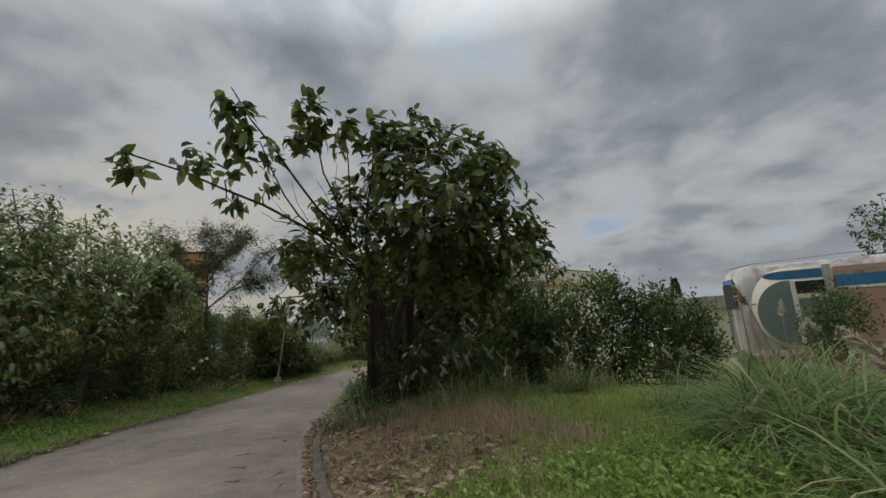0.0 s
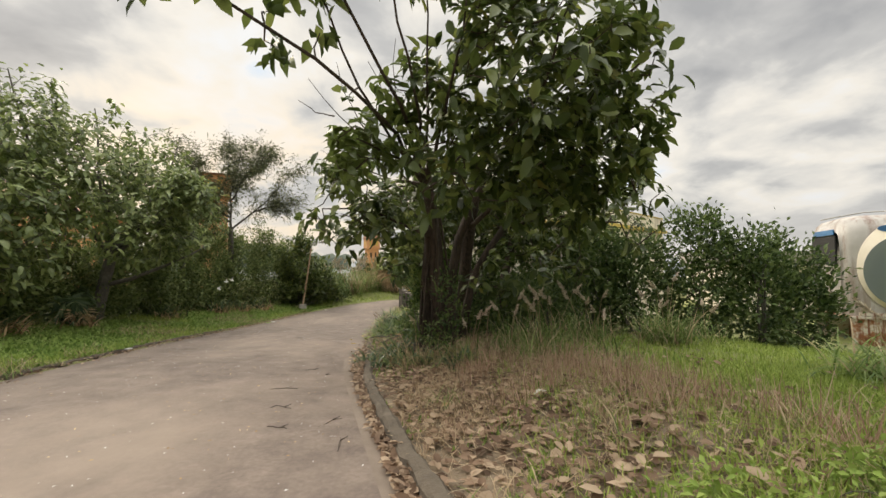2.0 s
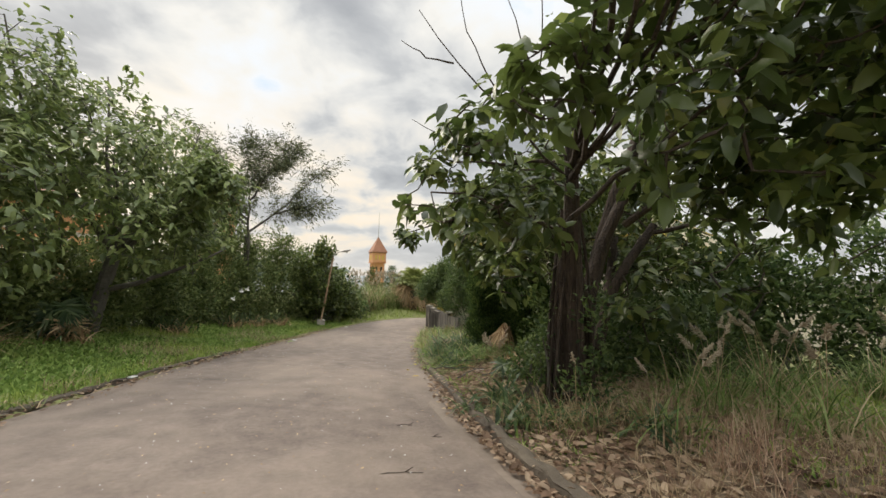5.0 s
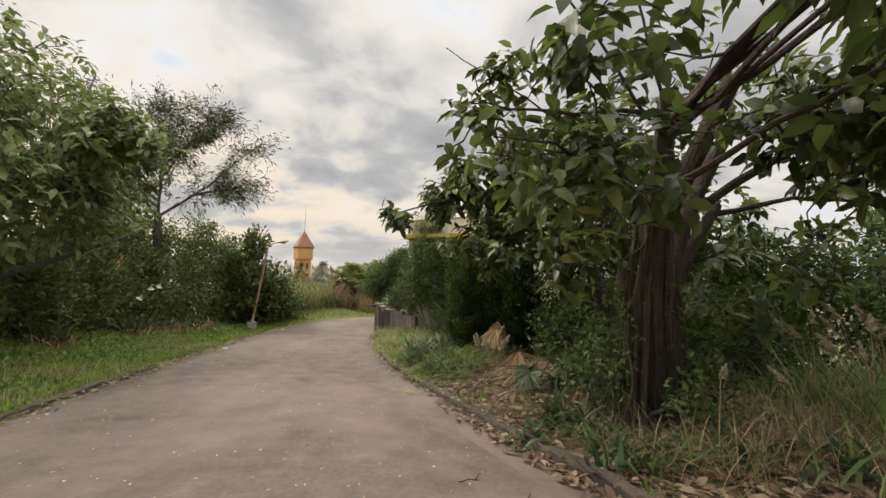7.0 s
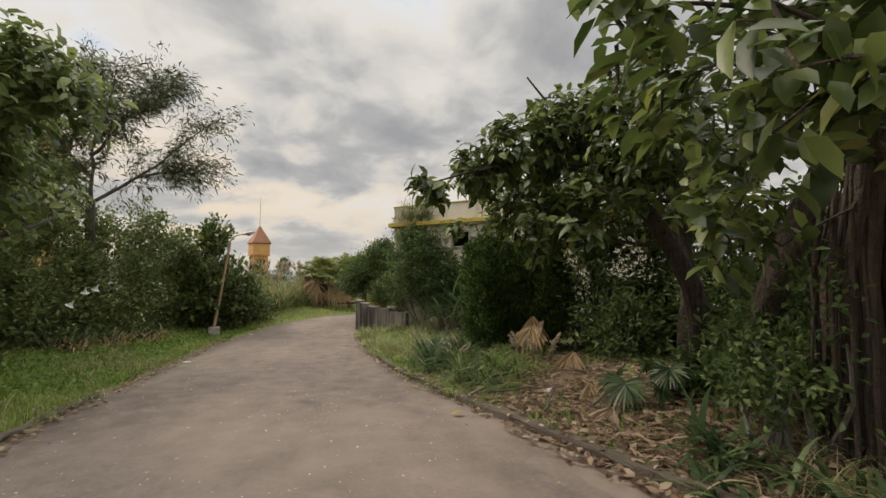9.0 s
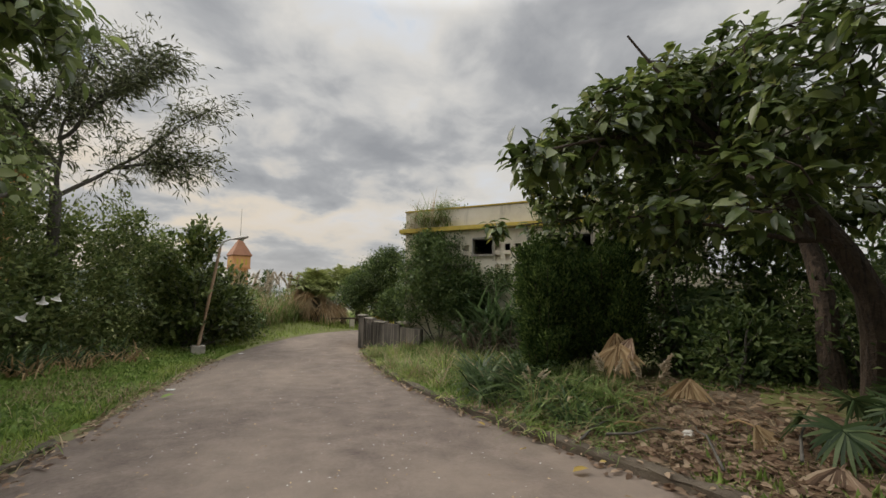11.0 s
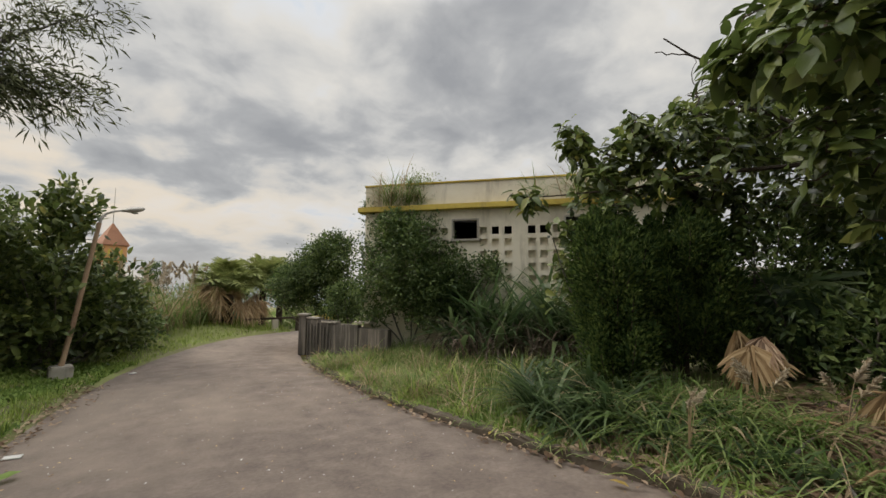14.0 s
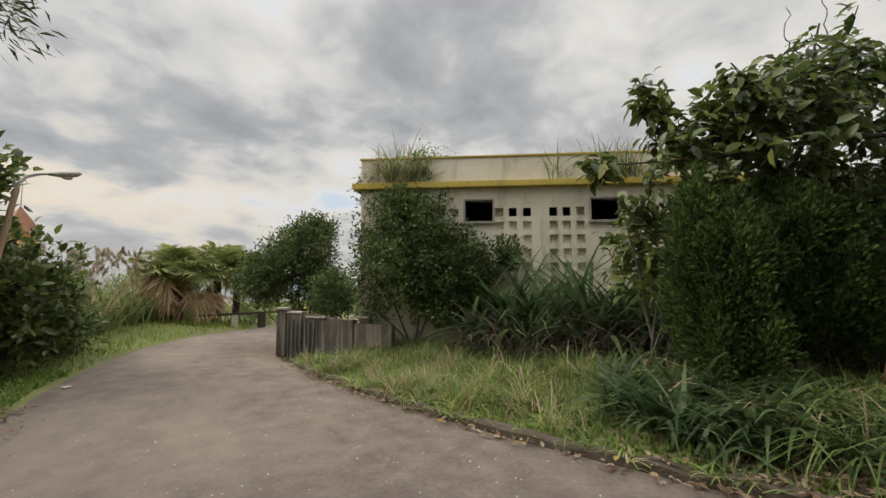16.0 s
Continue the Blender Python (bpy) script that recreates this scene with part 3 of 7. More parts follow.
for a in ((-0.03, BL + 0.03, -0.03, 0.15), (-0.03, BL + 0.03, BD - 0.15, BD + 0.03), (-0.03, 0.15, 0.155, BD - 0.155), (BL - 0.15, BL + 0.03, 0.155, BD - 0.155)):
    part("coping", Mesh().box(*a, 3.003, 3.05, FRAME, 0.01), M_YELLOW, house, "yellow painted parapet coping")
for u0, u1, z0, z1 in HOLES[:2]:
    w = part("window", Mesh().box(u0 - 0.04, u0, -0.05, 0.14, z0 - 0.03, z1 + 0.03, FRAME), M_POST, house, "broken window opening with bare frame")
    for bx in ((u1, u1 + 0.04, -0.05, 0.14, z0 - 0.03, z1 + 0.03), (u0 - 0.06, u1 + 0.06, -0.07, 0.14, z0 - 0.055, z0 - 0.004), (u0, u1, -0.05, 0.10, z1 + 0.002, z1 + 0.035)):
        o = part("window_frame", Mesh().box(*bx, FRAME), M_POST)
        o.parent = w
    hang = Mesh().box(0, u1 - u0 - 0.05, -0.015, 0.0, -0.02, 0.0, FRAME @ Matrix.Translation((u0, -0.06, z1 - 0.01)) @ pose(0, 0, 0, 0, 4, 0))
    o = part("shade", hang, M_DARK)
    o.parent = w
part("inner_floor", Mesh().box(0.2, BL - 0.2, 0.2, BD - 0.2, BZ0, BZ0 + 0.1, FRAME), M_CONCRETE, house)
# plastered backing closes most of the pierced squares
for u0, u1, zt in ((1.6, 3.28, 1.56), (3.285, 4.7, 1.62), (4.705, 6.7, 1.56), (3.0, 3.25, 1.9), (4.72, 4.97, 1.9), (1.7, 2.26, 1.9)):
    part("inner_panel", Mesh().box(u0, u1, 0.104 + (0.045 if zt > 1.8 else 0), 0.145 + (0.045 if zt > 1.8 else 0), -0.2, zt, FRAME), M_WHITE_PAINT, house)

# ---- boundary wall and post ----
M_WALL = material("blackened_concrete", [(0.3, (0.03, 0.027, 0.023)), (0.5, (0.075, 0.066, 0.056)), (0.8, (0.16, 0.145, 0.125))], scale=3.0, rough=0.92, bump=0.6, bump_scale=50, stain=((9, 9, 0.5), (0.24, 0.21, 0.175), 0.50, 0.66, 0.85))
W0, W1 = Vector((-3.8, 22.2, 0)), Vector((-2.5, 19.47, 0))
wd = (W1 - W0).normalized()
WF = Matrix(((wd.x, -wd.y, 0, W0.x), (wd.y, wd.x, 0, W0.y), (0, 0, 1, 0), (0, 0, 0, 1)))
wl_len = (W1 - W0).length
bound = thing("boundary_wall", (W0.x, W0.y, -1.6), "low dark stained concrete boundary wall with upright grooves", "wall")
nb = 3
for i in range(nb):
    a = wl_len * i / nb
    part("wall_panel", Mesh().box(a + 0.006, a + wl_len / nb - 0.006, -0.07, 0.07, -1.65, (-0.52, -0.60, -0.66, -0.55, -0.62)[i], WF, 0.015), M_WALL, bound)
for i, (a, b, z) in enumerate(((0.0, 0.17, -0.517), (0.21, 0.395, -0.597), (0.62, 0.80, -0.547))):
    part("wall_cap", Mesh().box(a * wl_len, b * wl_len, -0.10, 0.10, z, z + 0.045, WF, 0.01), M_POST, bound, "pale chipped coping slab")
for i in range(7):
    a = 0.05 + 0.135 * i
    part("pilaster", Mesh().box(a, a + 0.055, -0.095 - 0.012 * (i % 2), -0.072, -1.6, -0.60 - 0.05 * (i % 3), WF, 0.012), M_WALL, bound, "worn upright rib")
post = thing("gate_post", (W0.x - 0.12, W0.y + 0.1, -1.5), "dark stained concrete gate post with pale flat cap", "post")
part("shaft", Mesh().box(-0.11, 0.11, -0.11, 0.11, -0.05, 1.06, pose(W0.x - 0.1, W0.y + 0.12, -1.5, 0, 0, -40), 0.012), M_WALL, post)
part("cap", Mesh().box(-0.15, 0.15, -0.15, 0.15, 1.062, 1.11, pose(W0.x - 0.1, W0.y + 0.12, -1.5, 0, 0, -40), 0.012), M_POST, post)
# yellow-brown wall past the post, along the bend
W2 = Vector((-2.6, 24.2, 0))
wd2 = (W2 - Vector((W0.x, W0.y + 0.3, 0))).normalized()
WF2 = Matrix(((wd2.x, -wd2.y, 0, W0.x), (wd2.y, wd2.x, 0, W0.y + 0.35), (0, 0, 1, 0), (0, 0, 0, 1)))
side_wall = thing("side_wall", (W0.x, W0.y + 0.4, -1.6), "ochre plastered low wall streaked with dirt", "wall")
part("wall_panel", Mesh().box(0.06, 2.6, 0.0, 0.14, -1.65, -0.55, WF2, 0.01), M_YELLOW, side_wall)

# ---- low barrier at the far bend ----
barrier = thing("barrier", (-2.0, 28.6, float(road_z(28.6))), "low dark beam resting on short concrete posts", "barrier")
for i, bx in enumerate((-3.6, -2.6, -1.2, 0.4)):
    part("post", Mesh().box(bx - 0.13, bx + 0.13, 29.3, 29.5, float(road_z(29)) - 0.1, float(road_z(29)) + 0.46, None, 0.02), M_POST if i != 1 else M_BARK, barrier)
part("beam", Mesh().box(-4.8, 1.2, 29.32, 29.48, float(road_z(29)) + 0.463, float(road_z(29)) + 0.55, None, 0.01), M_BARK, barrier, "dark weathered beam")

# ---- street lamp ----
lamp = thing("street_lamp", (-8.66, 20.85, -1.38), "leaning rusty street lamp on a concrete block", "street lamp")
part("footing", Mesh().box(-0.17, 0.17, -0.15, 0.15, -0.1, 0.26, pose(-8.66, 20.85, -1.36, 3, 2, 20), 0.02), M_POST, lamp, "chipped pale concrete footing")
part("pole", Mesh().tube([(-8.65, 20.85, -1.1), (-8.53, 20.87, -0.3), (-8.39, 20.89, 0.75), (-8.27, 20.91, 1.68)], [0.045, 0.043, 0.04, 0.037], 10), M_POLE, lamp, "thin rusty tan pole")
part("arm", Mesh().tube([(-8.275, 20.91, 1.62), (-8.25, 20.92, 1.78), (-8.19, 20.96, 1.88), (-8.06, 21.04, 1.96), (-7.95, 21.11, 2.0)], [0.026, 0.025, 0.024, 0.022, 0.022], 8), M_STEEL, lamp)
hd = (Vector((-7.62, 21.32, 2.1)) - Vector((-7.95, 21.11, 2.0))).normalized()
head = part("head", Mesh().lathe([(0.0, -0.02), (0.035, 0.0), (0.05, 0.06), (0.085, 0.16), (0.095, 0.27), (0.075, 0.38), (0.035, 0.44), (0.0, 0.45)], 14,
                                 Matrix.Translation((-7.97, 21.1, 1.99)) @ hd.to_track_quat("Z", "Y").to_matrix().to_4x4() @ Matrix.Diagonal((1.0, 0.7, 1, 1))), M_STEEL, lamp, "grey cobra-head lamp housing", True)
lens = part("lens", Mesh().lathe([(0.0, 0.0), (0.07, 0.01), (0.055, 0.035), (0.0, 0.05)], 14, Matrix.Translation((-7.76, 21.235, 2.0)) @ pose(0, 0, 0, 180, 0, 0)), M_LENS)
lens.parent = head

# ---- brick tower and brick house behind the hedge ----
def brick_tower(x, y, z0, z1, half, roof_h, spire, name, label, belts):
    t = thing(name, (x, y, z0), label, "tower")
    R45 = pose(x, y, 0, 0, 0, 28)
    part("shaft", Mesh().box(-half * .86, half * .86, -half * .86, half * .86, z0, z1 - belts, R45, 0.05), M_MORTAR, t)
    part("gallery", Mesh().box(-half, half, -half, half, z1 - belts + 0.005, z1, R45, 0.05), M_MORTAR, t)
    for k, zz in enumerate((z1 - belts - 0.12, z1 - 0.14)):
        part("cornice", Mesh().box(-half * 1.08, half * 1.08, -half * 1.08, half * 1.08, zz, zz + 0.13, R45, 0.03), M_ROOF if k else M_MORTAR, t)
    m = Mesh()
    e = half * 1.14
    m.add([R45 @ Vector(q) for q in ((-e, -e, z1), (e, -e, z1), (e, e, z1), (-e, e, z1), (0, 0, z1 + roof_h))], [(0, 1, 4), (1, 2, 4), (2, 3, 4), (3, 0, 4), (3, 2, 1, 0)])
    part("roof", m, M_ROOF, t, "brown pyramid roof")
    for f in range(4):
        RF = R45 @ pose(0, 0, 0, 0, 0, 90 * f)
        for u in (-0.5, 0.0, 0.5):
            part("window", Mesh().box(u * half - 0.1 * half, u * half + 0.1 * half, -half - 0.015, -half + 0.02, z1 - belts * .75, z1 - belts * .3, RF), M_YELLOW, t)
        for u in (-0.35, 0.35):
            part("window", Mesh().box(u * half - 0.12 * half, u * half + 0.12 * half, -half * .86 - 0.015, -half * .86 + 0.02, z1 - belts - belts * .95, z1 - belts - belts * .4, RF), M_DARK, t)
    if spire:
        part("spire", Mesh().tube([(x, y, z1 + roof_h - 0.1), (x, y, z1 + roof_h + spire)], [0.05, 0.02], 6), M_STEEL, t)
    return t


brick_tower(-15.3, 67.4, -5.5, 4.75, 1.12, 2.6, 4.0, "brick_tower", "orange brick tower with brown pyramid roof and spire", 1.7)
brick_tower(-21.9, 34.0, -2.2, 8.3, 1.5, 0.2, 0, "brick_tower", "orange brick stair tower with flat brown roof behind trees", 1.8)


def brick_house():
    x0, y0 = -21.0, 13.0
    h = thing("brick_house", (x0 - 3, y0 + 6, -1.6), "orange and pink brick house half hidden behind trees", "house")
    F = pose(x0, y0, 0, 0, 0, 12)
    part("wall", Mesh().box(-6, 0, 0, 16, -1.6, 3.9, F), M_MORTAR, h)
    m = Mesh()
    m.add([F @ Vector(q) for q in ((-6.4, -.4, 3.9), (.4, -.4, 3.9), (.4, 16.4, 3.9), (-6.4, 16.4, 3.9), (-3, 2, 5.6), (-3, 14, 5.6))], [(0, 1, 4), (1, 2, 5, 4), (2, 3, 5), (3, 0, 4, 5), (3, 2, 1, 0)])
    part("roof", m, M_ROOF, h, "brown tiled hip roof")
    for k in range(5):
        yy = 1.4 + 3.1 * k
        w = part("window", Mesh().box(0.0, 0.05, yy, yy + 1.3, 0.2, 1.9, F), M_POST, h)
        o = part("pane", Mesh().box(0.052, 0.07, yy + 0.1, yy + 1.2, 0.3, 1.8, F), M_DARK)
        o.parent = w
    part("belt", Mesh().box(0.0, 0.08, 0, 16, 2.5, 2.75, F), M_POST, h)
    return h


brick_house()

# ---- low beige building behind the bus ----
annex = thing("low_building", (15.5, 24, -1.2), "low beige building with corrugated fascia behind the bus", "building")
AF = pose(12.6, 22.0, 0, 0, 0, -12)
part("wall", Mesh().box(0, 9, 0, 5, -1.6, 0.75, AF), M_WHITE_PAINT, annex)
part("fascia", Mesh().box(-0.3, 9.3, -0.3, 5.3, 0.755, 1.45, AF, 0.02), M_POST, annex, "beige corrugated fascia")
for k in range(30):
    part("rib", Mesh().box(-0.25 + k * 0.31, -0.13 + k * 0.31, -0.33, -0.302, 0.78, 1.42, AF), M_POST, annex)

# ---- abandoned bus on a rusty base ----
BUSF = Matrix.Translation((9.1, 12.0, -0.24)) @ pose(0, 0, 0, 0, 0, -26) @ Matrix.Scale(1.1, 4)
bus = thing("abandoned_bus", BUSF @ Vector((3.5, 1.1, -0.3)), "derelict silver bus body with blue band and rounded windows", "bus")
bz0, bz1, bw, bl = -0.14, 2.25, 2.25, 8.5


def bus_section(x, rnd):
    """Outline across the bus, rounded at the roof; rnd shrinks it towards the ends."""
    out_ = []
    pr = [(0, bz0), (0, 1.5), (0.03, 1.85), (0.14, 2.1), (0.4, 2.23), (bw / 2, bz1)]
    pts = pr + [(bw - a, b) for a, b in reversed(pr[:-1])]
    for a, b in pts:
        out_.append(BUSF @ Vector((x, bw / 2 + (a - bw / 2) * (1 - rnd), bz0 + (b - bz0) * (1 - rnd * 0.9))))
    return out_


def bus_shell():
    m = Mesh()
    secs = [(-0.02, 0.16), (0.03, 0.08), (0.14, 0.03), (0.35, 0.0), (bl - 0.35, 0.0), (bl - 0.1, 0.04), (bl, 0.15)]
    n = 11
    for s in secs:
        m.v += [tuple(q) for q in bus_section(*s)]
    m.f = [(i * n + k, i * n + k + 1, (i + 1) * n + k + 1, (i + 1) * n + k) for i in range(len(secs) - 1) for k in range(n - 1)]
    m.f += [tuple(range(n)), tuple((len(secs) - 1) * n + k for k in reversed(range(n)))]
    return m


part("body", bus_shell(), M_BUS, bus, "dull silver bus body streaked with rust", True)


def side_panel(x0, x1, z0, z1, y=-0.012, rad=0.0, round_left=False, steps=10, t=0.03):
    """A flat panel on the bus side; round_left sweeps its front edge into an arc."""
    if not round_left:
        return Mesh().box(x0, x1, y - t, y, z0, z1, BUSF, 0.006)
    m, pts = Mesh(), []
    h = z1 - z0
    for k in range(steps + 1):
        a = math.pi / 2 + math.pi * k / steps
        pts.append((x0 + rad + rad * math.cos(a), (z0 + z1) / 2 + h / 2 * math.sin(a)))
    pts = [(x1, z0)] + [(x1, z1)] + pts
    for yy in (y - t, y):
        m.v += [tuple(BUSF @ Vector((a, yy, b))) for a, b in pts]
    n = len(pts)
    m.f = [tuple(range(n)), tuple(reversed(range(n, 2 * n)))] + [(k, k + n, (k + 1) % n + n, (k + 1) % n) for k in range(n)]
    return m


part("window_surround", side_panel(0.2, 1.85, -0.06, 2.08, -0.004, 0.86, True, 24, 0.02), M_WHITE_PAINT, bus, "rounded silver window surround", True)
part("window", side_panel(0.3, 1.1, 0.06, 1.74, -0.026, 0.74, True, 22, 0.012), M_BUS_GLASS, bus, "dusty curved side window")
part("blue_band", side_panel(0.55, 1.80, 1.77, 2.0, -0.026, 0.5, True, 12, 0.012), M_BLUE, bus, "faded blue band")
part("pillar", side_panel(1.82, 1.98, -0.05, 2.08, -0.03), M_BUS, bus)
part("mullion", side_panel(1.1, 1.2, 0.1, 1.72, -0.028), M_WHITE_PAINT, bus)
part("window", side_panel(1.21, 1.8, 1.38, 1.70, -0.026), M_DARK, bus, "dark empty window")
part("sill", side_panel(1.21, 1.8, 1.27, 1.36, -0.028), M_WHITE_PAINT, bus)
part("lower_panel", side_panel(1.21, 1.8, 0.1, 1.25, -0.026), M_BUS_GLASS, bus, "dark dusty lower pane")
for k in range(3):
    a = 2.02 + k * 2.1
    part("blue_band", side_panel(a, a + 2.0, 1.50, 1.78, -0.026), M_BLUE, bus, "faded blue band")
    part("roof_strip", side_panel(a, a + 2.0, 1.86, 2.0, -0.020), M_PINK, bus)
    part("rail", side_panel(a, a + 2.0, 1.42, 1.49, -0.032), M_WHITE_PAINT, bus)
    part("panel", side_panel(a, a + 1.9, 0.1, 1.40, -0.026), M_PINK, bus, "faded pink side panel")
    part("pillar", side_panel(a + 1.92, a + 2.06, -0.04, 2.05, -0.034), M_BUS, bus)
part("skirt", side_panel(0.2, bl - 0.2, -0.13, -0.05, -0.03), M_RUST, bus, "rusted lower skirt")
# front end
part("windscreen", Mesh().box(-0.055, -0.024, 0.35, 1.9, 1.05, 1.75, BUSF, 0.01), M_DARK, bus, "dark broken windscreen opening")
part("blue_band", Mesh().box(-0.05, -0.024, 0.45, 1.8, 1.78, 1.92, BUSF, 0.01), M_BLUE, bus)
gut = Mesh().tube([BUSF @ Vector(q) for q in ((-0.08, 1.1, 2.20), (-0.06, 0.3, 2.2), (0.4, 0.16, 2.28), (2.2, 0.12, 2.33), (8.3, 0.12, 2.33))], [0.014] * 5, 6)
part("roof_rail", gut, M_STEEL, bus)
base = thing("rusty_base", BUSF @ Vector((3.5, 1.1, -0.6)), "white steel base panels streaked with red rust", "base")
for k in range(9):
    for yy in (0.0, bw - 0.05):
        part("panel", Mesh().box(0.1 + k * 0.93, 1.0 + k * 0.93, yy, yy + 0.05, -1.2, -0.20, BUSF, 0.01), M_RUST, base)
        part("rib", Mesh().box(0.98 + k * 0.93, 1.05 + k * 0.93, yy - 0.03, yy + 0.06, -1.2, -0.21, BUSF), M_RUST, base)
part("deck", Mesh().box(0.0, bl, -0.06, bw + 0.02, -0.195, -0.145, BUSF), M_RUST, base)

# ---- hill ----
hill_m = Mesh()
hx = np.linspace(-420, -120, 60)
for i, x in enumerate(hx):
    z = 6 + 20 * math.exp(-((x + 300) / 90) ** 2) + 3 * math.sin(i * 1.7)
    hill_m.v += [(x, 420, -25), (x, 430, z * 0.55), (x, 470, z)]
hill_m.f = [(i * 3 + k, (i + 1) * 3 + k, (i + 1) * 3 + k + 1, i * 3 + k + 1) for i in range(59) for k in range(2)]
tagged(new("backdrop", hill_m.data("hill", M_HILL, True)), "low wooded hill on the horizon", "hill", kind="structure")
# ---- plants: builders ----
def bent_line(pts, n, rng, wander):
    """A wandering line through the points."""
    p = np.array(pts, float)
    seg = np.concatenate([[0], np.cumsum(np.linalg.norm(np.diff(p, axis=0), axis=1))])
    t = np.linspace(0, seg[-1], n)
    q = np.stack([np.interp(t, seg, p[:, k]) for k in range(3)], 1)
    for _ in range(2):
        q[1:-1] = (q[:-2] + 2 * q[1:-1] + q[2:]) / 4
    w = np.cumsum(rng.normal(0, wander, q.shape), 0)
    w -= np.linspace(0, 1, n)[:, None] * w[-1]
    return q + w


def blob_points(rng, blobs, n, shell=0.45):
    """Points in a set of ellipsoids (centre, radii, weight), more of them near the skin; and the way out of each."""
    b = np.array(blobs, float)
    vol = b[:, 6] if b.shape[1] > 6 else b[:, 3] * b[:, 4] * b[:, 5]
    pick = rng.choice(len(b), n, p=vol / vol.sum())
    d = unit(rng.normal(size=(n, 3)))
    r = rng.uniform(shell ** 2, 1, n) ** 0.5
    r *= 1 + 0.10 * rng.normal(size=n)
    return b[pick, :3] + d * r[:, None] * b[pick, 3:6], d


def limb_mesh(lines, sides=7, rng=None):
    m = Mesh()
    for q, r0, r1 in lines:
        n = len(q)
        m.tube(q, [r0 + (r1 - r0) * (i / (n - 1)) ** 0.8 for i in range(n)], sides, 0.08 if rng is not None else 0, rng)
    return m


class R:
    """uniform() for Mesh.tube from a numpy generator"""

    def __init__(self, g):
        self.g = g

    def uniform(self, a, b):
        return float(self.g.uniform(a, b))


def rosette_leaves(rng, tips, outs, per, length, droop, spread=0.05):
    k = len(tips) * per
    p = np.repeat(tips, per, 0)
    o = np.repeat(outs, per, 0)
    ax = unit(o * 0.6 + np.array([0, 0, 0.55]) + rng.normal(0, 0.25, (k, 3)))
    rad = unit(np.cross(ax, rng.normal(size=(k, 3))))
    d = unit(rad * rng.uniform(0.6, 1.1, (k, 1)) + ax * rng.uniform(-0.05, 0.75, (k, 1)) - np.array([0, 0, 1]) * rng.uniform(0, droop, (k, 1)))
    p = p + ax * rng.uniform(-0.16, 0.06, (k, 1)) + rng.normal(0, spread, (k, 3))
    nrm = unit(ax + rng.normal(0, 0.25, (k, 3)) + np.array([0, 0, 0.5]))
    return p, d, nrm, length * rng.uniform(0.6, 1.15, k)


def broad_tree(name, label, base, stems, limbs, blobs, tips, per, length, ratio, mat, bark, seed, droop=0.6, keep=None, shape=BROAD, twig=0.009, singles=None, shell=0.4, spread=0.05, group=""):
    """A tree of trunk, limbs, twigs and rosettes of leaves in the given masses."""
    rng = np.random.default_rng(seed)
    t = thing(name, base, label, "tree", group)
    lines = []
    for pts, r0, r1 in stems:
        q = bent_line(pts, 9, rng, 0.012)
        lines.append((q, r0, r1))
        part("trunk", limb_mesh([(q, r0, r1)], 12, R(rng)), bark, t)
    for pts, r0, r1 in limbs:
        q = bent_line(pts, 10, rng, 0.025)
        lines.append((q, r0, r1))
        part("limb", limb_mesh([(q, r0, r1)], 7, R(rng)), bark, t)
    tp, outs = blob_points(rng, blobs, tips, shell)
    if keep is not None:
        ok = keep(tp)
        tp, outs = tp[ok], outs[ok]
    wood = np.concatenate([q for q, _, _ in lines[len(stems):]] or [lines[0][0]])
    tw = Mesh()
    nodes = np.concatenate([wood, np.zeros((2 * len(tp), 3))])
    used = len(wood)
    near = np.array([np.linalg.norm(wood - q, axis=1).min() for q in tp])
    for i in np.argsort(near):
        p = tp[i]
        dd = np.linalg.norm(nodes[:used] - p, axis=1) + 0.5 * np.maximum(nodes[:used, 2] - p[2], 0)
        a = nodes[int(np.argmin(dd))]
        far = np.linalg.norm(a - p)
        mid = (a + p) / 2 + rng.normal(0, 0.10 * far + 0.01, 3) - np.array([0, 0, 0.08 * far])
        w = twig * (0.7 + 0.9 * min(far, 1.0))
        tw.tube([a, mid, p], [w * 1.3, w, w * 0.55], 4)
        nodes[used:used + 2] = mid, p
        used += 2
    part("branchwork", tw, bark, t)["kind"] = "stuff"
    p, d, nrm, L = rosette_leaves(rng, tp, outs, per, length, droop, spread)
    if singles is not None:
        # the leaves nearest the lane are pieces of their own, on a few shared meshes
        order = np.argsort(singles(p))[:240]
        rest = np.ones(len(p), bool)
        rest[order] = False
        shapes = []
        for k in range(6):
            me = leaf_mesh("leaf", mat, BROAD, [(0, 0, 0)], [(0, 1, 0)], [(0, 0, 1)], np.array([length * (0.62 + 0.1 * k)]), np.array([length * (0.62 + 0.1 * k) * ratio]), np.array([0.05 + 0.05 * k]))
            shapes.append(me)
        for j, i in enumerate(order):
            ob = new("leaf", shapes[int(np.clip(round((L[i] / length - 0.62) / 0.1), 0, 5))])
            dv = Vector(d[i])
            nv = Vector(nrm[i])
            nv = (nv - dv * nv.dot(dv)).normalized()
            sv = dv.cross(nv)
            rot = Matrix((sv, dv, nv)).transposed().to_4x4()
            ob.parent = t
            ob.matrix_parent_inverse = Matrix.Translation(-Vector(base))
            ob.matrix_basis = Matrix.Translation(Vector(p[i])) @ rot
        p, d, nrm, L = p[rest], d[rest], nrm[rest], L[rest]
    part("crown", leaf_mesh("crown", mat, shape, p, d, nrm, L, L * ratio, rng.uniform(0.0, 0.25, len(p))), mat, t)["kind"] = "stuff"
    return t


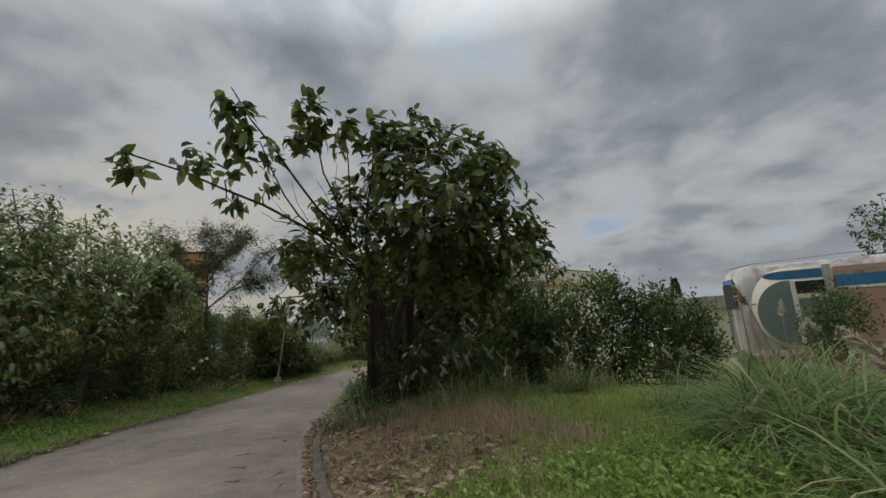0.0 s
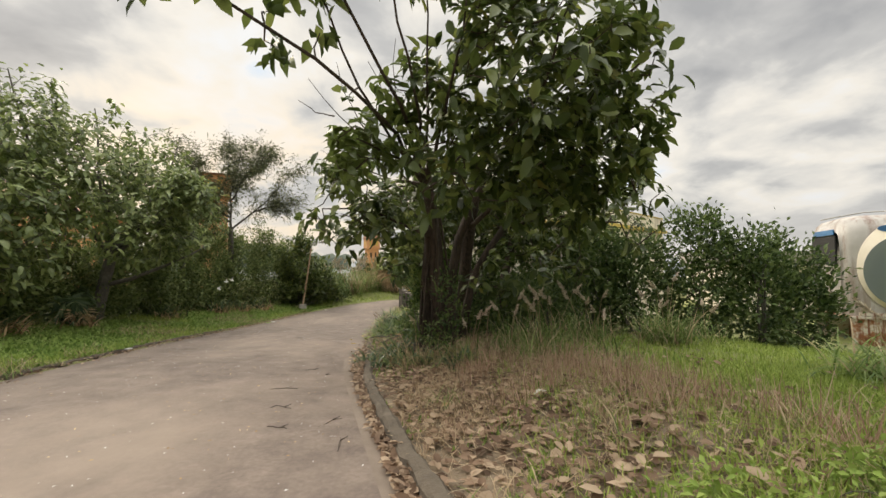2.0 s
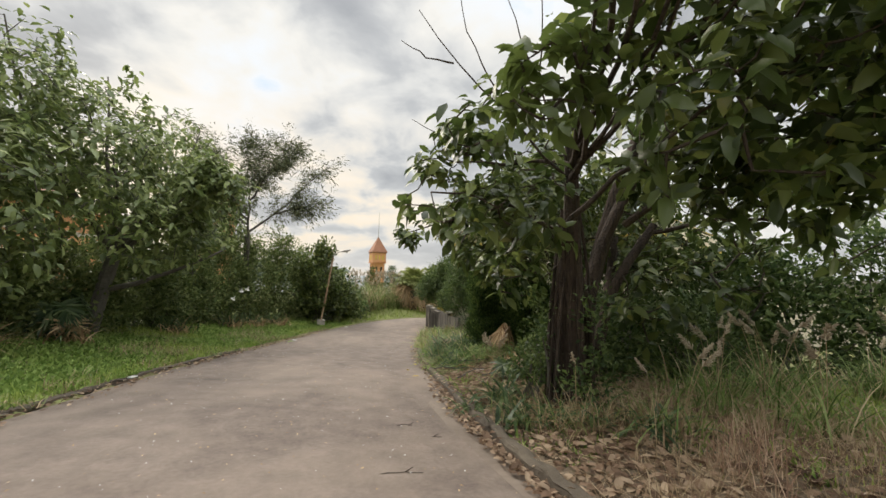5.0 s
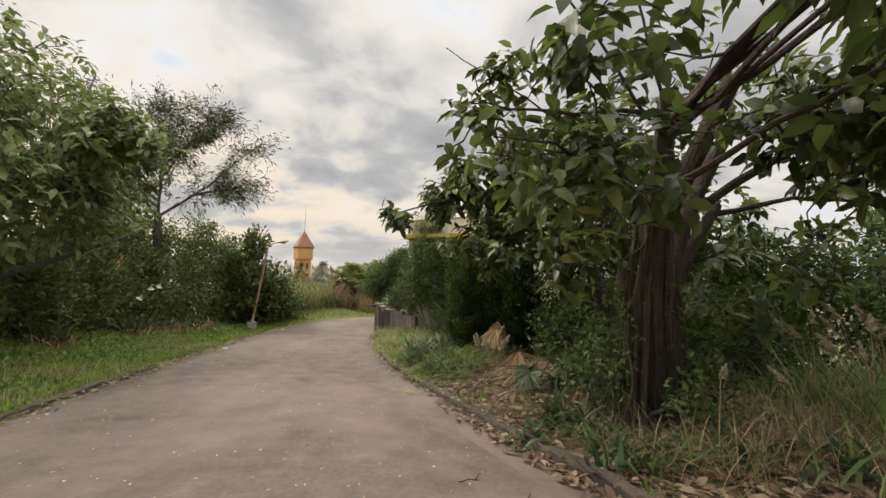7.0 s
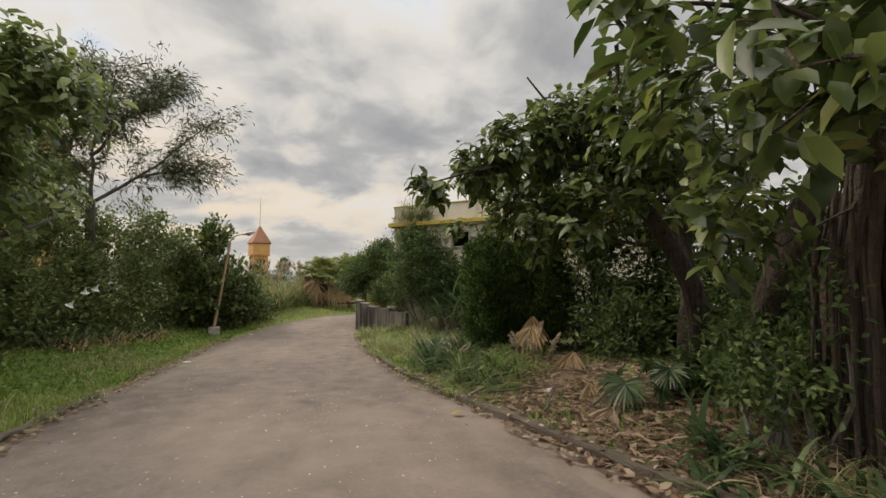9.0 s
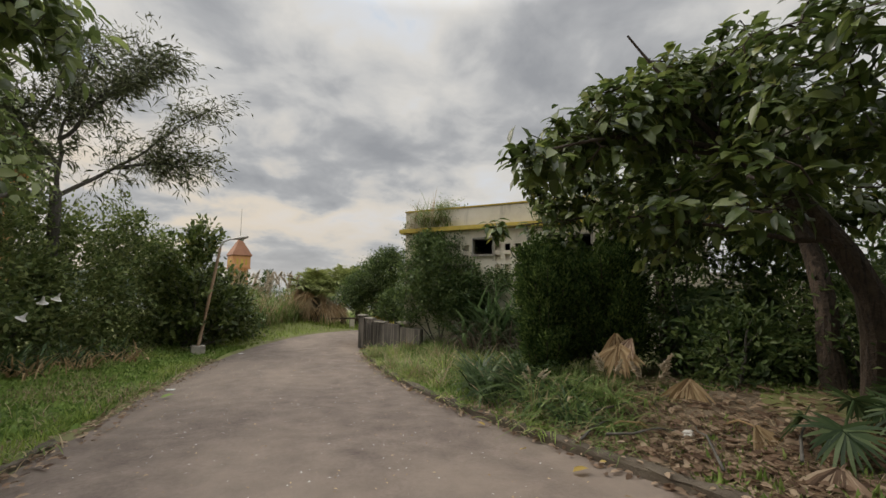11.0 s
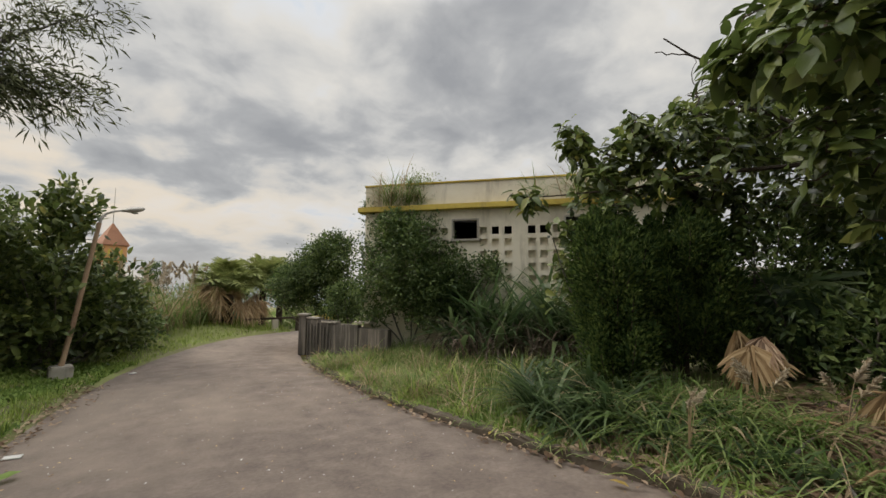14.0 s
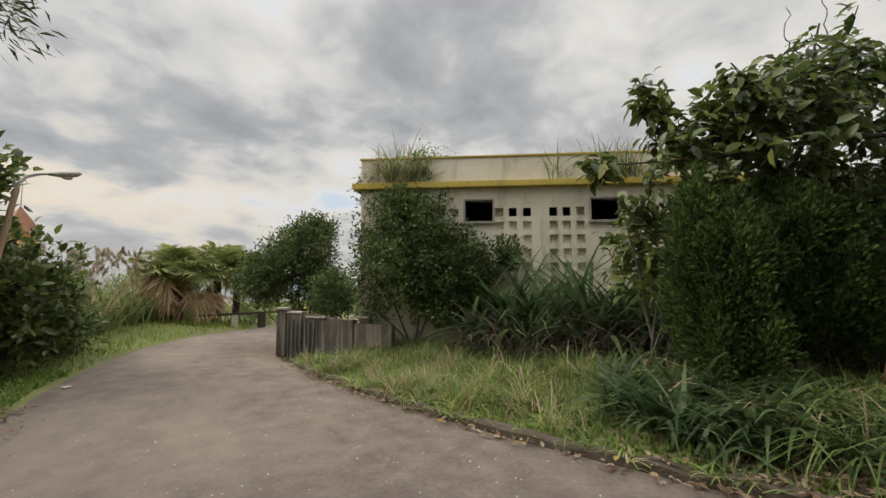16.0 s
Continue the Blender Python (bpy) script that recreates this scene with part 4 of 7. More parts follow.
def bush(name, label, base, blobs, clumps, per, length, ratio, mat, seed, bark=M_BARK_GREY, stems=7, sigma=0.13, shape=SMALL, upward=0.35, category="shrub", shell=0.55, group="", thick=0.028):
    """A shrub of thin stems and clumps of small leaves."""
    rng = np.random.default_rng(seed)
    t = thing(name, base, label, category, group)
    c, o = blob_points(rng, blobs, clumps, shell)
    g = ground_z(c[:, 0], c[:, 1]) + 0.03
    c[:, 2] = np.maximum(c[:, 2], g + 0.04)
    m = Mesh()
    for k in range(stems):
        i = rng.integers(len(c))
        b0 = np.array([base[0], base[1], base[2]]) + np.array([*rng.normal(0, 0.14, 2), -0.05])
        q = bent_line([b0, (b0 + c[i]) / 2 + rng.normal(0, 0.1, 3), c[i]], 6, rng, 0.02)
        m.tube(q, list(np.linspace(thick, thick * 0.25, 6)), 5)
    part("branchwork", m, bark, t)["kind"] = "stuff"
    k = clumps * per
    sig = sigma * np.ones((k, 3))
    p = np.repeat(c, per, 0) + rng.normal(0, 1, (k, 3)) * sig
    oo = np.repeat(o, per, 0)
    d = unit(oo * 0.7 + rng.normal(0, 0.6, (k, 3)) + np.array([0, 0, upward]))
    nrm = unit(oo * 0.6 + rng.normal(0, 0.45, (k, 3)) + np.array([0, 0, 0.8]))
    L = length * rng.uniform(0.6, 1.3, k)
    me = leaf_mesh("foliage", mat, shape, p, d, nrm, L, L * ratio, rng.uniform(0, 0.2, k))
    part("foliage", me, mat, t)["kind"] = "stuff"
    return t


def blades(rng, xy, z, height, width, lean, bend):
    """Arrays for upright grass blades."""
    k = len(xy)
    az = rng.uniform(0, 2 * np.pi, k)
    ln = rng.uniform(0.05, lean, k)
    d = np.stack([np.cos(az) * ln, np.sin(az) * ln, np.ones(k)], 1)
    n = np.stack([np.cos(az), np.sin(az), np.zeros(k)], 1) + rng.normal(0, 0.3, (k, 3))
    p = np.column_stack([xy, z - 0.01])
    L = height * rng.uniform(0.5, 1.25, k)
    return p, d, n, L, width * rng.uniform(0.7, 1.3, k), rng.uniform(0, bend, k)


def arch_clump(name, label, x, y, n, length, width, mat, seed, spread=0.12, stiff=0.75, plumes=0, plume_len=0.22, dead=0.0, group="", category="grass clump", reach=0.9, z=None, plume_h=1.1):
    """A tuft of long arching blades, each a curved strip, with optional plumes."""
    rng = np.random.default_rng(seed)
    g = gz(x, y) if z is None else z
    t = thing(name, (x, y, g), label, category, group)
    for mt, cnt in ((mat, int(n * (1 - dead))), (M_DRY, int(n * dead))):
        if not cnt:
            continue
        S = 6
        az = rng.uniform(0, 2 * np.pi, cnt)
        L = length * rng.uniform(0.45, 1.1, cnt)
        out_ = np.stack([np.cos(az), np.sin(az)], 1)
        u = np.linspace(0, 1, S)
        steep = rng.uniform(stiff * 0.6, stiff * 1.25, cnt)
        r = L[:, None] * reach * (u[None] * (1 - steep[:, None] * 0.55) + 0.35 * u[None] ** 2)
        h = L[:, None] * (u[None] * (0.35 + 0.75 * steep[:, None]) - (1.05 - 0.55 * steep[:, None]) * u[None] ** 2.2 * 0.9)
        w = width * rng.uniform(0.6, 1.3, cnt)[:, None] * np.array([0.7, 1.0, 0.95, 0.75, 0.45, 0.04])[None]
        bx = x + rng.normal(0, spread, cnt)
        by = y + rng.normal(0, spread, cnt)
        side = np.stack([-out_[:, 1], out_[:, 0]], 1)
        twist = rng.normal(0, 0.25, (cnt, 1))
        cx = bx[:, None] + out_[:, 0:1] * r + side[:, 0:1] * r * twist
        cy = by[:, None] + out_[:, 1:2] * r + side[:, 1:2] * r * twist
        cz = np.maximum(g + h, g + 0.01)
        a = np.stack([cx + side[:, 0:1] * w / 2, cy + side[:, 1:2] * w / 2, cz], -1)
        b = np.stack([cx - side[:, 0:1] * w / 2, cy - side[:, 1:2] * w / 2, cz], -1)
        V = np.stack([a, b], 2).reshape(-1, 3)
        i0 = (np.arange(cnt) * S * 2)[:, None] + (np.arange(S - 1) * 2)[None]
        F = np.stack([i0, i0 + 1, i0 + 3, i0 + 2], -1).reshape(-1, 4)
        me = bpy.data.meshes.new("tuft")
        me.from_pydata(V.tolist(), [], F.tolist())
        me.materials.append(mt)
        me.polygons.foreach_set("use_smooth", [True] * len(me.polygons))
        part("tuft", me, mt, t)["kind"] = "stuff"
    for k in range(plumes):
        az, hh = rng.uniform(0, 2 * np.pi), length * plume_h * rng.uniform(0.75, 1.15)
        lean = rng.uniform(0.1, 0.35)
        top = Vector((x + math.cos(az) * hh * lean, y + math.sin(az) * hh * lean, g + hh))
        tip = top + Vector((math.cos(az) * 0.12, math.sin(az) * 0.12, plume_len * 0.7))
        st = Mesh().tube([(x, y, g), (Vector((x, y, g)) + top) / 2 + Vector((0, 0, hh * 0.08)), top], [0.004, 0.0035, 0.003], 4)
        part("stalk", st, M_DRY, t)
        c = 90
        u = rng.uniform(0, 1, c)
        ax = np.array(tip - top)
        P = np.array(top) + u[:, None] * ax
        D = unit(unit(ax)[None] * 1.0 + rng.normal(0, 0.28, (c, 3)))
        part("plume", leaf_mesh("plume", M_PLUME, SMALL, P, D, rng.normal(size=(c, 3)), plume_len * 0.42 * (1.1 - 0.6 * u), 0.0075, 0.3), M_PLUME, t, "pale feathery seed plume")
    return t


def palm(name, label, x, y, trunk_h, fronds, flen, mat, seed, dead=8, low=0.25, tassel=0.0, category="palm", width=0.05, z=None, lift=1.0, leaflets=26, trunk_r=0.14):
    """A feather palm: ringed trunk, arching fronds of leaflets, and a skirt of dead fronds."""
    rng = np.random.default_rng(seed)
    g = gz(x, y) if z is None else z
    t = thing(name, (x, y, g), label, category)
    if trunk_h > 0.1:
        n = max(6, int(trunk_h / 0.08))
        q = [(x, y, g - 0.05 + trunk_h * i / (n - 1)) for i in range(n)]
        part("trunk", Mesh().tube(q, [trunk_r * (1.15 - 0.2 * i / n + (0.08 if i % 2 else 0)) for i in range(n)], 10), M_BARK, t)
    top = np.array([x, y, g + trunk_h])
    for k in range(dead):
        az, rr, dz = rng.uniform(0, 2 * np.pi), flen * rng.uniform(0.12 + tassel * 0.5, 0.45 + tassel * 0.3), flen * rng.uniform(-0.25, 0.12)
        tip = top + np.array([math.cos(az) * rr, math.sin(az) * rr, dz])
        fr = part("dead_frond", Mesh().tube([top, (top + tip) / 2 + np.array([0, 0, 0.12]), tip], [0.016, 0.013, 0.009], 5), M_TASSEL, t, "withered drooping frond")
        c = 34 + int(150 * tassel)
        d = np.array([math.cos(az) * 0.35, math.sin(az) * 0.35, -0.75])[None] + rng.normal(0, 0.3, (c, 3))
        o = part("frond_blade", leaf_mesh("frond_blade", M_TASSEL, BLADE, np.repeat(tip[None], c, 0) + rng.normal(0, 0.06, (c, 3)), d, rng.normal(size=(c, 3)), flen * rng.uniform(0.18, 0.42, c), 0.05, 0.15), None)
        o.parent = fr
        o["kind"] = "stuff"
    for k in range(fronds):
        is_dead = False
        az = rng.uniform(0, 2 * np.pi) if is_dead else 2 * np.pi * k / fronds + rng.normal(0, 0.2)
        el = rng.uniform(-0.1, 0.9) if is_dead else rng.uniform(low, lift * 1.5)
        L = flen * rng.uniform(0.75, 1.1) * (0.5 if is_dead else 1)
        u = np.linspace(0, 1, 9)
        hor = L * u * math.cos(el) * (1 - 0.15 * u)
        ver = L * (u * math.sin(el) - (0.9 if is_dead else 0.45) * u ** 2)
        c = top + np.stack([np.cos(az) * hor, np.sin(az) * hor, ver], 1)
        c[:, 2] = np.maximum(c[:, 2], g + 0.04)
        fr = part("frond", Mesh().tube(c, list(np.linspace(0.016, 0.004, 9)), 4), M_TAN if is_dead else mat, t)
        v = np.repeat(np.linspace(0.15, 1, leaflets), 2)
        pc = np.stack([np.interp(v, u, c[:, j]) for j in range(3)], 1)
        tang = unit(np.stack([np.interp(v, u, np.gradient(c[:, j])) for j in range(3)], 1))
        sd = np.tile([1.0, -1.0], leaflets)[:, None] * unit(np.cross(tang, np.array([0, 0, 1.0])))
        d = unit(sd * 0.8 + tang * 0.7 + np.array([0, 0, -0.5 if is_dead else 0.12]) + rng.normal(0, 0.12, (len(v), 3)))
        LL = flen * 0.34 * np.sin(np.clip(v * 2.6 + 0.45, 0, np.pi)) + 0.06
        me = leaf_mesh("leaflets", M_TAN if is_dead else mat, BLADE, pc, d, np.cross(tang, sd) * np.sign(sd[:, :1] + 1e-6) + np.array([0, 0, 1.0]), LL, width, 1.1 if is_dead else 0.3)
        o = part("frond_blade", me, None)
        o.parent = fr
        o["kind"] = "stuff"
        fr.matrix_parent_inverse = Matrix.Translation(-t.location)
    return t


def fan_leaf(t, foot, centre, facing, size, mat, rng, ribs=22, label="", wide=2.2):
    """A fan palm leaf on its stalk, as a part of t."""
    centre, facing = Vector(centre), Vector(facing).normalized()
    st = part("stalk", Mesh().tube([foot, (Vector(foot) + centre) / 2 + Vector((0, 0, 0.05)), centre], [0.012, 0.01, 0.008], 5), mat, t)
    side = facing.orthogonal().normalized()
    upv = Vector((0, 0, 1)) - facing * facing.z
    upv = upv.normalized() if upv.length > 0.1 else side
    side = facing.cross(upv)
    a = np.linspace(-wide, wide, ribs) + rng.normal(0, 0.03, ribs)
    d = np.cos(a)[:, None] * np.array(-upv)[None] * 1.0 + np.sin(a)[:, None] * np.array(side)[None] + np.array(facing)[None] * 0.25
    part("fan", leaf_mesh("fan", mat, BLADE, np.repeat(np.array(centre)[None], ribs, 0), d, np.repeat(np.array(facing)[None], ribs, 0) + rng.normal(0, 0.25, (ribs, 3)), size * rng.uniform(0.8, 1.1, ribs), size * 0.13, 0.25), mat, t, label)


# ---- large rubber trees on the bank ----
def tree_dist(p):
    """How near a leaf hangs to the lane."""
    return np.abs(p[:, 0] + 2.2) + np.abs(p[:, 1] - 6.2) + 0.6 * np.abs(p[:, 2] - 1.9)


g1 = gz(-1.3, 8.4)


def leaning(pts, dx=0.12, dy=0.32):
    """The same line, moved over the ground."""
    return [(x + dx, y + dy, z) for x, y, z in pts]


def overhang(p):
    """The upper crown leans out from the trunks towards the open bank."""
    x, y, z = p[:3]
    f = float(np.interp(x, [-4.5, -3.0, -1.5, 0.7, 2.5], [0.67, 0.70, 0.77, 0.79, 0.82]))
    f = 1 + (f - 1) * float(np.clip((z - 2.3) / 1.0, 0, 1)) * float(np.clip((8.5 - y) / 0.4, 0, 1))
    return (x * f, y * f, 1.3 + (z - 1.3) * f, *[r * f for r in p[3:6]], *p[6:])


tree_1 = broad_tree("rubber_tree", "spreading rubber tree with glossy dark leaves and clustered trunks", (-1.3, 8.4, g1),
           [(leaning([(-1.42, 8.0, g1 - 0.1), (-1.46, 7.98, 0.7), (-1.52, 7.85, 1.6), (-1.6, 7.55, 2.6)]), 0.16, 0.08),
            (leaning([(-1.22, 8.12, g1 - 0.1), (-1.2, 8.1, 0.8), (-0.98, 8.0, 1.7), (-0.5, 7.9, 2.6)]), 0.11, 0.065),
            (leaning([(-1.6, 7.98, g1 - 0.1), (-1.6, 7.92, 0.8), (-1.6, 7.8, 1.6)]), 0.06, 0.04),
            (leaning([(-1.36, 7.84, g1 - 0.1), (-1.38, 7.82, 0.8), (-1.48, 7.75, 1.7)]), 0.055, 0.035),
            ([(-0.82, 9.5, g1 - 0.1), (-0.84, 9.3, 0.4), (-0.78, 8.95, 1.3), (-0.62, 8.5, 2.3), (-0.45, 8.2, 3.0)], 0.15, 0.09),
            ([(-0.95, 8.85, g1 - 0.1), (-0.75, 8.8, 0.8), (0.0, 8.9, 1.8)], 0.09, 0.06)],
           [([overhang(q) for q in pts], r0, r1) for pts, r0, r1 in (
            ([(-1.48, 7.87, 2.4), (-2.4, 7.2, 3.2), (-3.4, 6.8, 3.8), (-4.3, 6.4, 4.1), (-5.05, 6.1, 4.35)], 0.036, 0.01),
            ([(-1.48, 7.87, 2.4), (-2.3, 7.3, 3.6), (-3.1, 7.0, 4.7), (-3.8, 6.95, 6.0)], 0.036, 0.008),
            ([(-1.48, 7.87, 2.3), (-1.8, 7.4, 3.4), (-2.2, 7.0, 4.6), (-2.4, 7.0, 5.4)], 0.032, 0.008),
            ([(-1.48, 7.87, 2.3), (-2.3, 7.5, 3.0), (-3.0, 7.2, 3.9), (-3.3, 7.1, 4.9)], 0.028, 0.008),
            ([(-1.48, 7.87, 2.2), (-1.7, 7.6, 3.2), (-1.75, 7.4, 4.2), (-1.7, 7.3, 5.0)], 0.03, 0.008),
            ([(-1.48, 7.87, 2.2), (-1.4, 7.3, 3.4), (-1.1, 7.0, 4.6)], 0.04, 0.01),
            ([(-0.4, 8.2, 2.5), (0.0, 7.8, 3.4), (0.3, 7.6, 4.5)], 0.06, 0.012),
            ([(-0.4, 8.2, 2.5), (0.7, 7.9, 3.2), (1.7, 7.7, 4.1)], 0.06, 0.012),
            ([(-0.7, 8.3, 1.7), (0.2, 7.8, 2.4), (1.5, 7.5, 3.0)], 0.05, 0.012),
            ([(0.0, 8.9, 1.7), (0.8, 8.5, 1.9), (1.8, 8.2, 1.7)], 0.04, 0.012),
            ([(-1.45, 8.0, 1.6), (-1.2, 7.0, 2.0), (-0.9, 6.0, 2.3)], 0.04, 0.012),
            ([(-1.45, 8.1, 1.5), (-2.3, 7.8, 1.9), (-3.1, 7.6, 1.9)], 0.035, 0.01),
            ([(-1.48, 7.87, 2.3), (-1.95, 6.8, 2.6), (-2.2, 6.1, 2.5)], 0.04, 0.01),
            ([(-1.48, 7.87, 2.3), (-2.2, 8.3, 2.4), (-3.2, 8.5, 2.55)], 0.03, 0.008))],
           [overhang(q) for q in (
            (-0.2, 7.8, 3.7, 1.75, 1.5, 1.4, 11), (0.5, 8.0, 2.75, 1.55, 1.3, 1.25, 9), (-2.0, 7.5, 1.7, 0.6, 0.6, 0.45, 1.5), (-1.2, 9.3, 2.5, 0.95, 0.8, 1.0, 4), (-0.2, 9.3, 3.2, 1.0, 0.9, 1.0, 3), (0.7, 7.4, 4.5, 0.9, 0.7, 0.55, 1.8), (1.3, 7.5, 3.1, 0.65, 0.6, 0.9, 2.2), (-2.3, 7.4, 3.0, 1.0, 0.8, 1.0, 1.2), (-3.4, 6.95, 4.2, 0.45, 0.4, 0.9, 0.45), (-2.7, 7.9, 2.6, 0.7, 0.6, 0.45, 1.7),
            (-3.7, 6.95, 5.4, 0.28, 0.3, 0.7, 0.8), (-4.5, 6.3, 4.2, 0.95, 0.25, 0.2, 0.65), (-2.3, 8.3, 2.0, 0.6, 0.6, 0.6, 1.2), (-2.35, 7.0, 5.1, 0.35, 0.4, 0.6, 0.9), (-1.7, 7.3, 5.1, 0.35, 0.4, 0.4, 0.6), (-1.0, 7.2, 5.0, 0.5, 0.4, 0.35, 0.7), (-0.2, 7.4, 5.0, 0.5, 0.4, 0.3, 0.7), (-3.2, 7.1, 4.8, 0.3, 0.3, 0.3, 0.4), (-2.75, 7.8, 1.75, 0.8, 0.8, 0.5, 1.9),
            (-0.6, 6.3, 2.4, 1.3, 0.7, 0.8, 3.4), (-0.9, 7.2, 4.3, 0.8, 0.7, 0.55, 1.4), (0.95, 7.8, 3.8, 0.95, 0.8, 0.9, 3.2), (-2.2, 6.3, 2.4, 0.45, 0.45, 0.35, 0.7), (0.2, 8.9, 0.9, 1.4, 0.8, 0.8, 2.6), (-1.9, 8.8, 1.15, 0.5, 0.5, 0.45, 1.0), (1.7, 8.4, 1.9, 0.9, 0.8, 0.8, 2.4), (2.1, 8.6, 2.7, 0.5, 0.4, 0.6, 1.8), (-0.3, 7.4, 2.25, 0.9, 0.6, 0.4, 3.0), (0.5, 7.0, 2.28, 0.8, 0.6, 0.4, 2.4), (-3.1, 8.5, 2.4, 0.35, 0.3, 0.28, 1.0), (-2.75, 8.6, 2.9, 0.4, 0.4, 0.35, 1.2))],
           885, 9, 0.215, 0.47, M_RUBBER, M_BARK, 11, shell=0.58, keep=lambda p: (p[:, 1] > np.where(p[:, 2] > 2.9, 3.8, 5.2)) & ~((p[:, 2] < 1.1) & (p[:, 1] < 8.1)), singles=tree_dist)
brng = np.random.default_rng(23)
for k, pts in enumerate(([(-1.5, 7.95, 2.2), (-2.2, 7.75, 2.85), (-2.9, 7.55, 3.4), (-3.3, 7.5, 3.95)], [(-2.2, 7.75, 2.85), (-2.65, 7.6, 3.5), (-2.85, 7.5, 4.2)], [(-1.5, 7.95, 2.3), (-1.9, 7.7, 3.2), (-2.35, 7.5, 4.2)],
                         [(-2.9, 7.55, 3.4), (-3.25, 7.6, 3.45), (-3.5, 7.6, 3.65)], [(-1.9, 7.7, 3.2), (-1.95, 7.5, 3.9), (-1.9, 7.4, 4.5)], [(-2.3, 8.3, 2.4), (-3.1, 8.45, 2.9), (-3.45, 8.5, 3.1)])):
    q = bent_line(pts, 8, brng, 0.018)
    part("limb", limb_mesh([(q, 0.02 if k in (0, 2) else 0.012, 0.004)], 6), M_BARK, tree_1, "bare leafless branch")
# hanging roots grown into a ribbed curtain round the main trunk
arng = np.random.default_rng(19)
for k in range(34):
    a, rr_ = arng.uniform(0, 2 * np.pi), float(arng.uniform(0.12, 0.33))
    top_z = float(arng.uniform(1.1, 2.0))
    ax_, ay_ = -1.32 + rr_ * math.cos(a), 8.3 + rr_ * 0.75 * math.sin(a)
    q = bent_line([(ax_ + float(arng.normal(0, 0.04)), ay_, gz(ax_, ay_) - 0.03), (ax_, ay_, 0.3), (-1.34 + (ax_ + 1.34) * 0.75, 8.27 + (ay_ - 8.27) * 0.7, 0.55 * top_z + 0.2), (-1.38 + (ax_ + 1.34) * 0.35, 8.2 + (ay_ - 8.2) * 0.35, top_z)], 9, arng, 0.008)
    r_ = float(arng.choice([0.006, 0.009, 0.014, 0.022]))
    part("aerial_root", Mesh().tube(q, list(np.linspace(r_ * 1.25, r_ * 0.8, 9)), 7), M_BARK, tree_1)

g2 = gz(-0.6, 11.0)
broad_tree("rubber_tree", "leaning rubber tree with large glossy leaves beside the thuja", (-0.5, 10.6, g2),
           [([(-0.35, 10.4, g2 - 0.1), (-0.55, 10.2, 0.4), (-0.8, 10.3, 1.0), (-1.0, 10.7, 1.7), (-1.1, 11.2, 2.3)], 0.15, 0.08),
            ([(-0.1, 10.9, g2 - 0.1), (0.2, 11.1, 0.8), (0.5, 11.5, 1.9)], 0.13, 0.08)],
           [([(-1.1, 11.2, 2.2), (-1.9, 11.4, 2.35), (-2.9, 11.2, 2.15), (-3.9, 11.15, 1.8)], 0.045, 0.008), ([(-1.1, 11.2, 2.2), (-2.0, 11.9, 2.4), (-2.7, 12.2, 2.4), (-3.1, 12.35, 2.6)], 0.03, 0.006), ([(-2.7, 12.2, 2.4), (-3.0, 12.3, 2.45), (-3.25, 12.35, 2.42)], 0.009, 0.004),
            ([(-1.1, 11.2, 2.2), (-1.1, 11.4, 3.0), (-0.9, 11.3, 3.7)], 0.05, 0.012),
            ([(-1.1, 11.2, 2.2), (-1.8, 11.4, 3.0), (-2.2, 11.5, 3.6)], 0.045, 0.012),
            ([(0.5, 11.5, 1.9), (0.2, 12.6, 2.8), (-0.1, 13.6, 3.4)], 0.05, 0.012),
            ([(0.5, 11.5, 1.9), (-0.6, 13.2, 2.0), (-1.7, 14.5, 1.75), (-2.35, 15.05, 1.8)], 0.04, 0.008),
            ([(-0.8, 10.3, 1.0), (-1.7, 10.9, 1.2), (-2.5, 11.4, 1.35)], 0.035, 0.01)],
           [(-0.6, 11.3, 2.75, 1.1, 0.9, 0.95, 6), (-2.3, 11.5, 2.5, 0.75, 0.6, 0.5, 4), (-1.5, 11.4, 3.0, 0.7, 0.6, 0.6, 3.5), (-2.9, 11.6, 2.2, 0.5, 0.5, 0.35, 1.6), (-0.9, 11.2, 3.45, 0.6, 0.5, 0.4, 1.6), (-3.75, 11.15, 1.8, 0.28, 0.25, 0.15, 0.7), (-1.2, 10.2, 2.4, 0.8, 0.8, 0.9, 3), (1.2, 10.4, 2.0, 1.2, 1.0, 1.0, 4), (-1.9, 10.6, 1.5, 0.6, 0.6, 0.5, 1.2),
            (-2.2, 11.3, 1.45, 0.65, 0.5, 0.5, 1.7), (-2.25, 14.95, 1.75, 0.2, 0.2, 0.15, 0.35), (0.6, 11.6, 2.4, 1.3, 1.3, 1.3, 5), (-1.3, 14.3, 1.5, 0.7, 0.8, 0.6, 2.2), (-0.9, 15.2, 0.9, 0.5, 0.5, 0.5, 0.9)],
           720, 9, 0.2, 0.48, M_RUBBER, M_BARK, 12, shell=0.55, keep=lambda p: p[:, 0] < 2.2)

bush("climbing_vine", "shaded vine and weeds clinging round the trunks", (-1.7, 8.45, gz(-1.7, 8.45)),
     [(-1.72, 8.35, 0.25, 0.16, 0.24, 0.65, 1.2), (-1.75, 8.7, -0.15, 0.3, 0.3, 0.25, 1), (-1.4, 9.0, 0.05, 0.4, 0.35, 0.45, 1), (-1.3, 7.7, -0.15, 0.3, 0.14, 0.2, 0.8), (-1.15, 7.9, 0.4, 0.16, 0.12, 0.5, 0.7)], 125, 14, 0.075, 0.5, M_SHRUB, 15, sigma=0.08, stems=9)

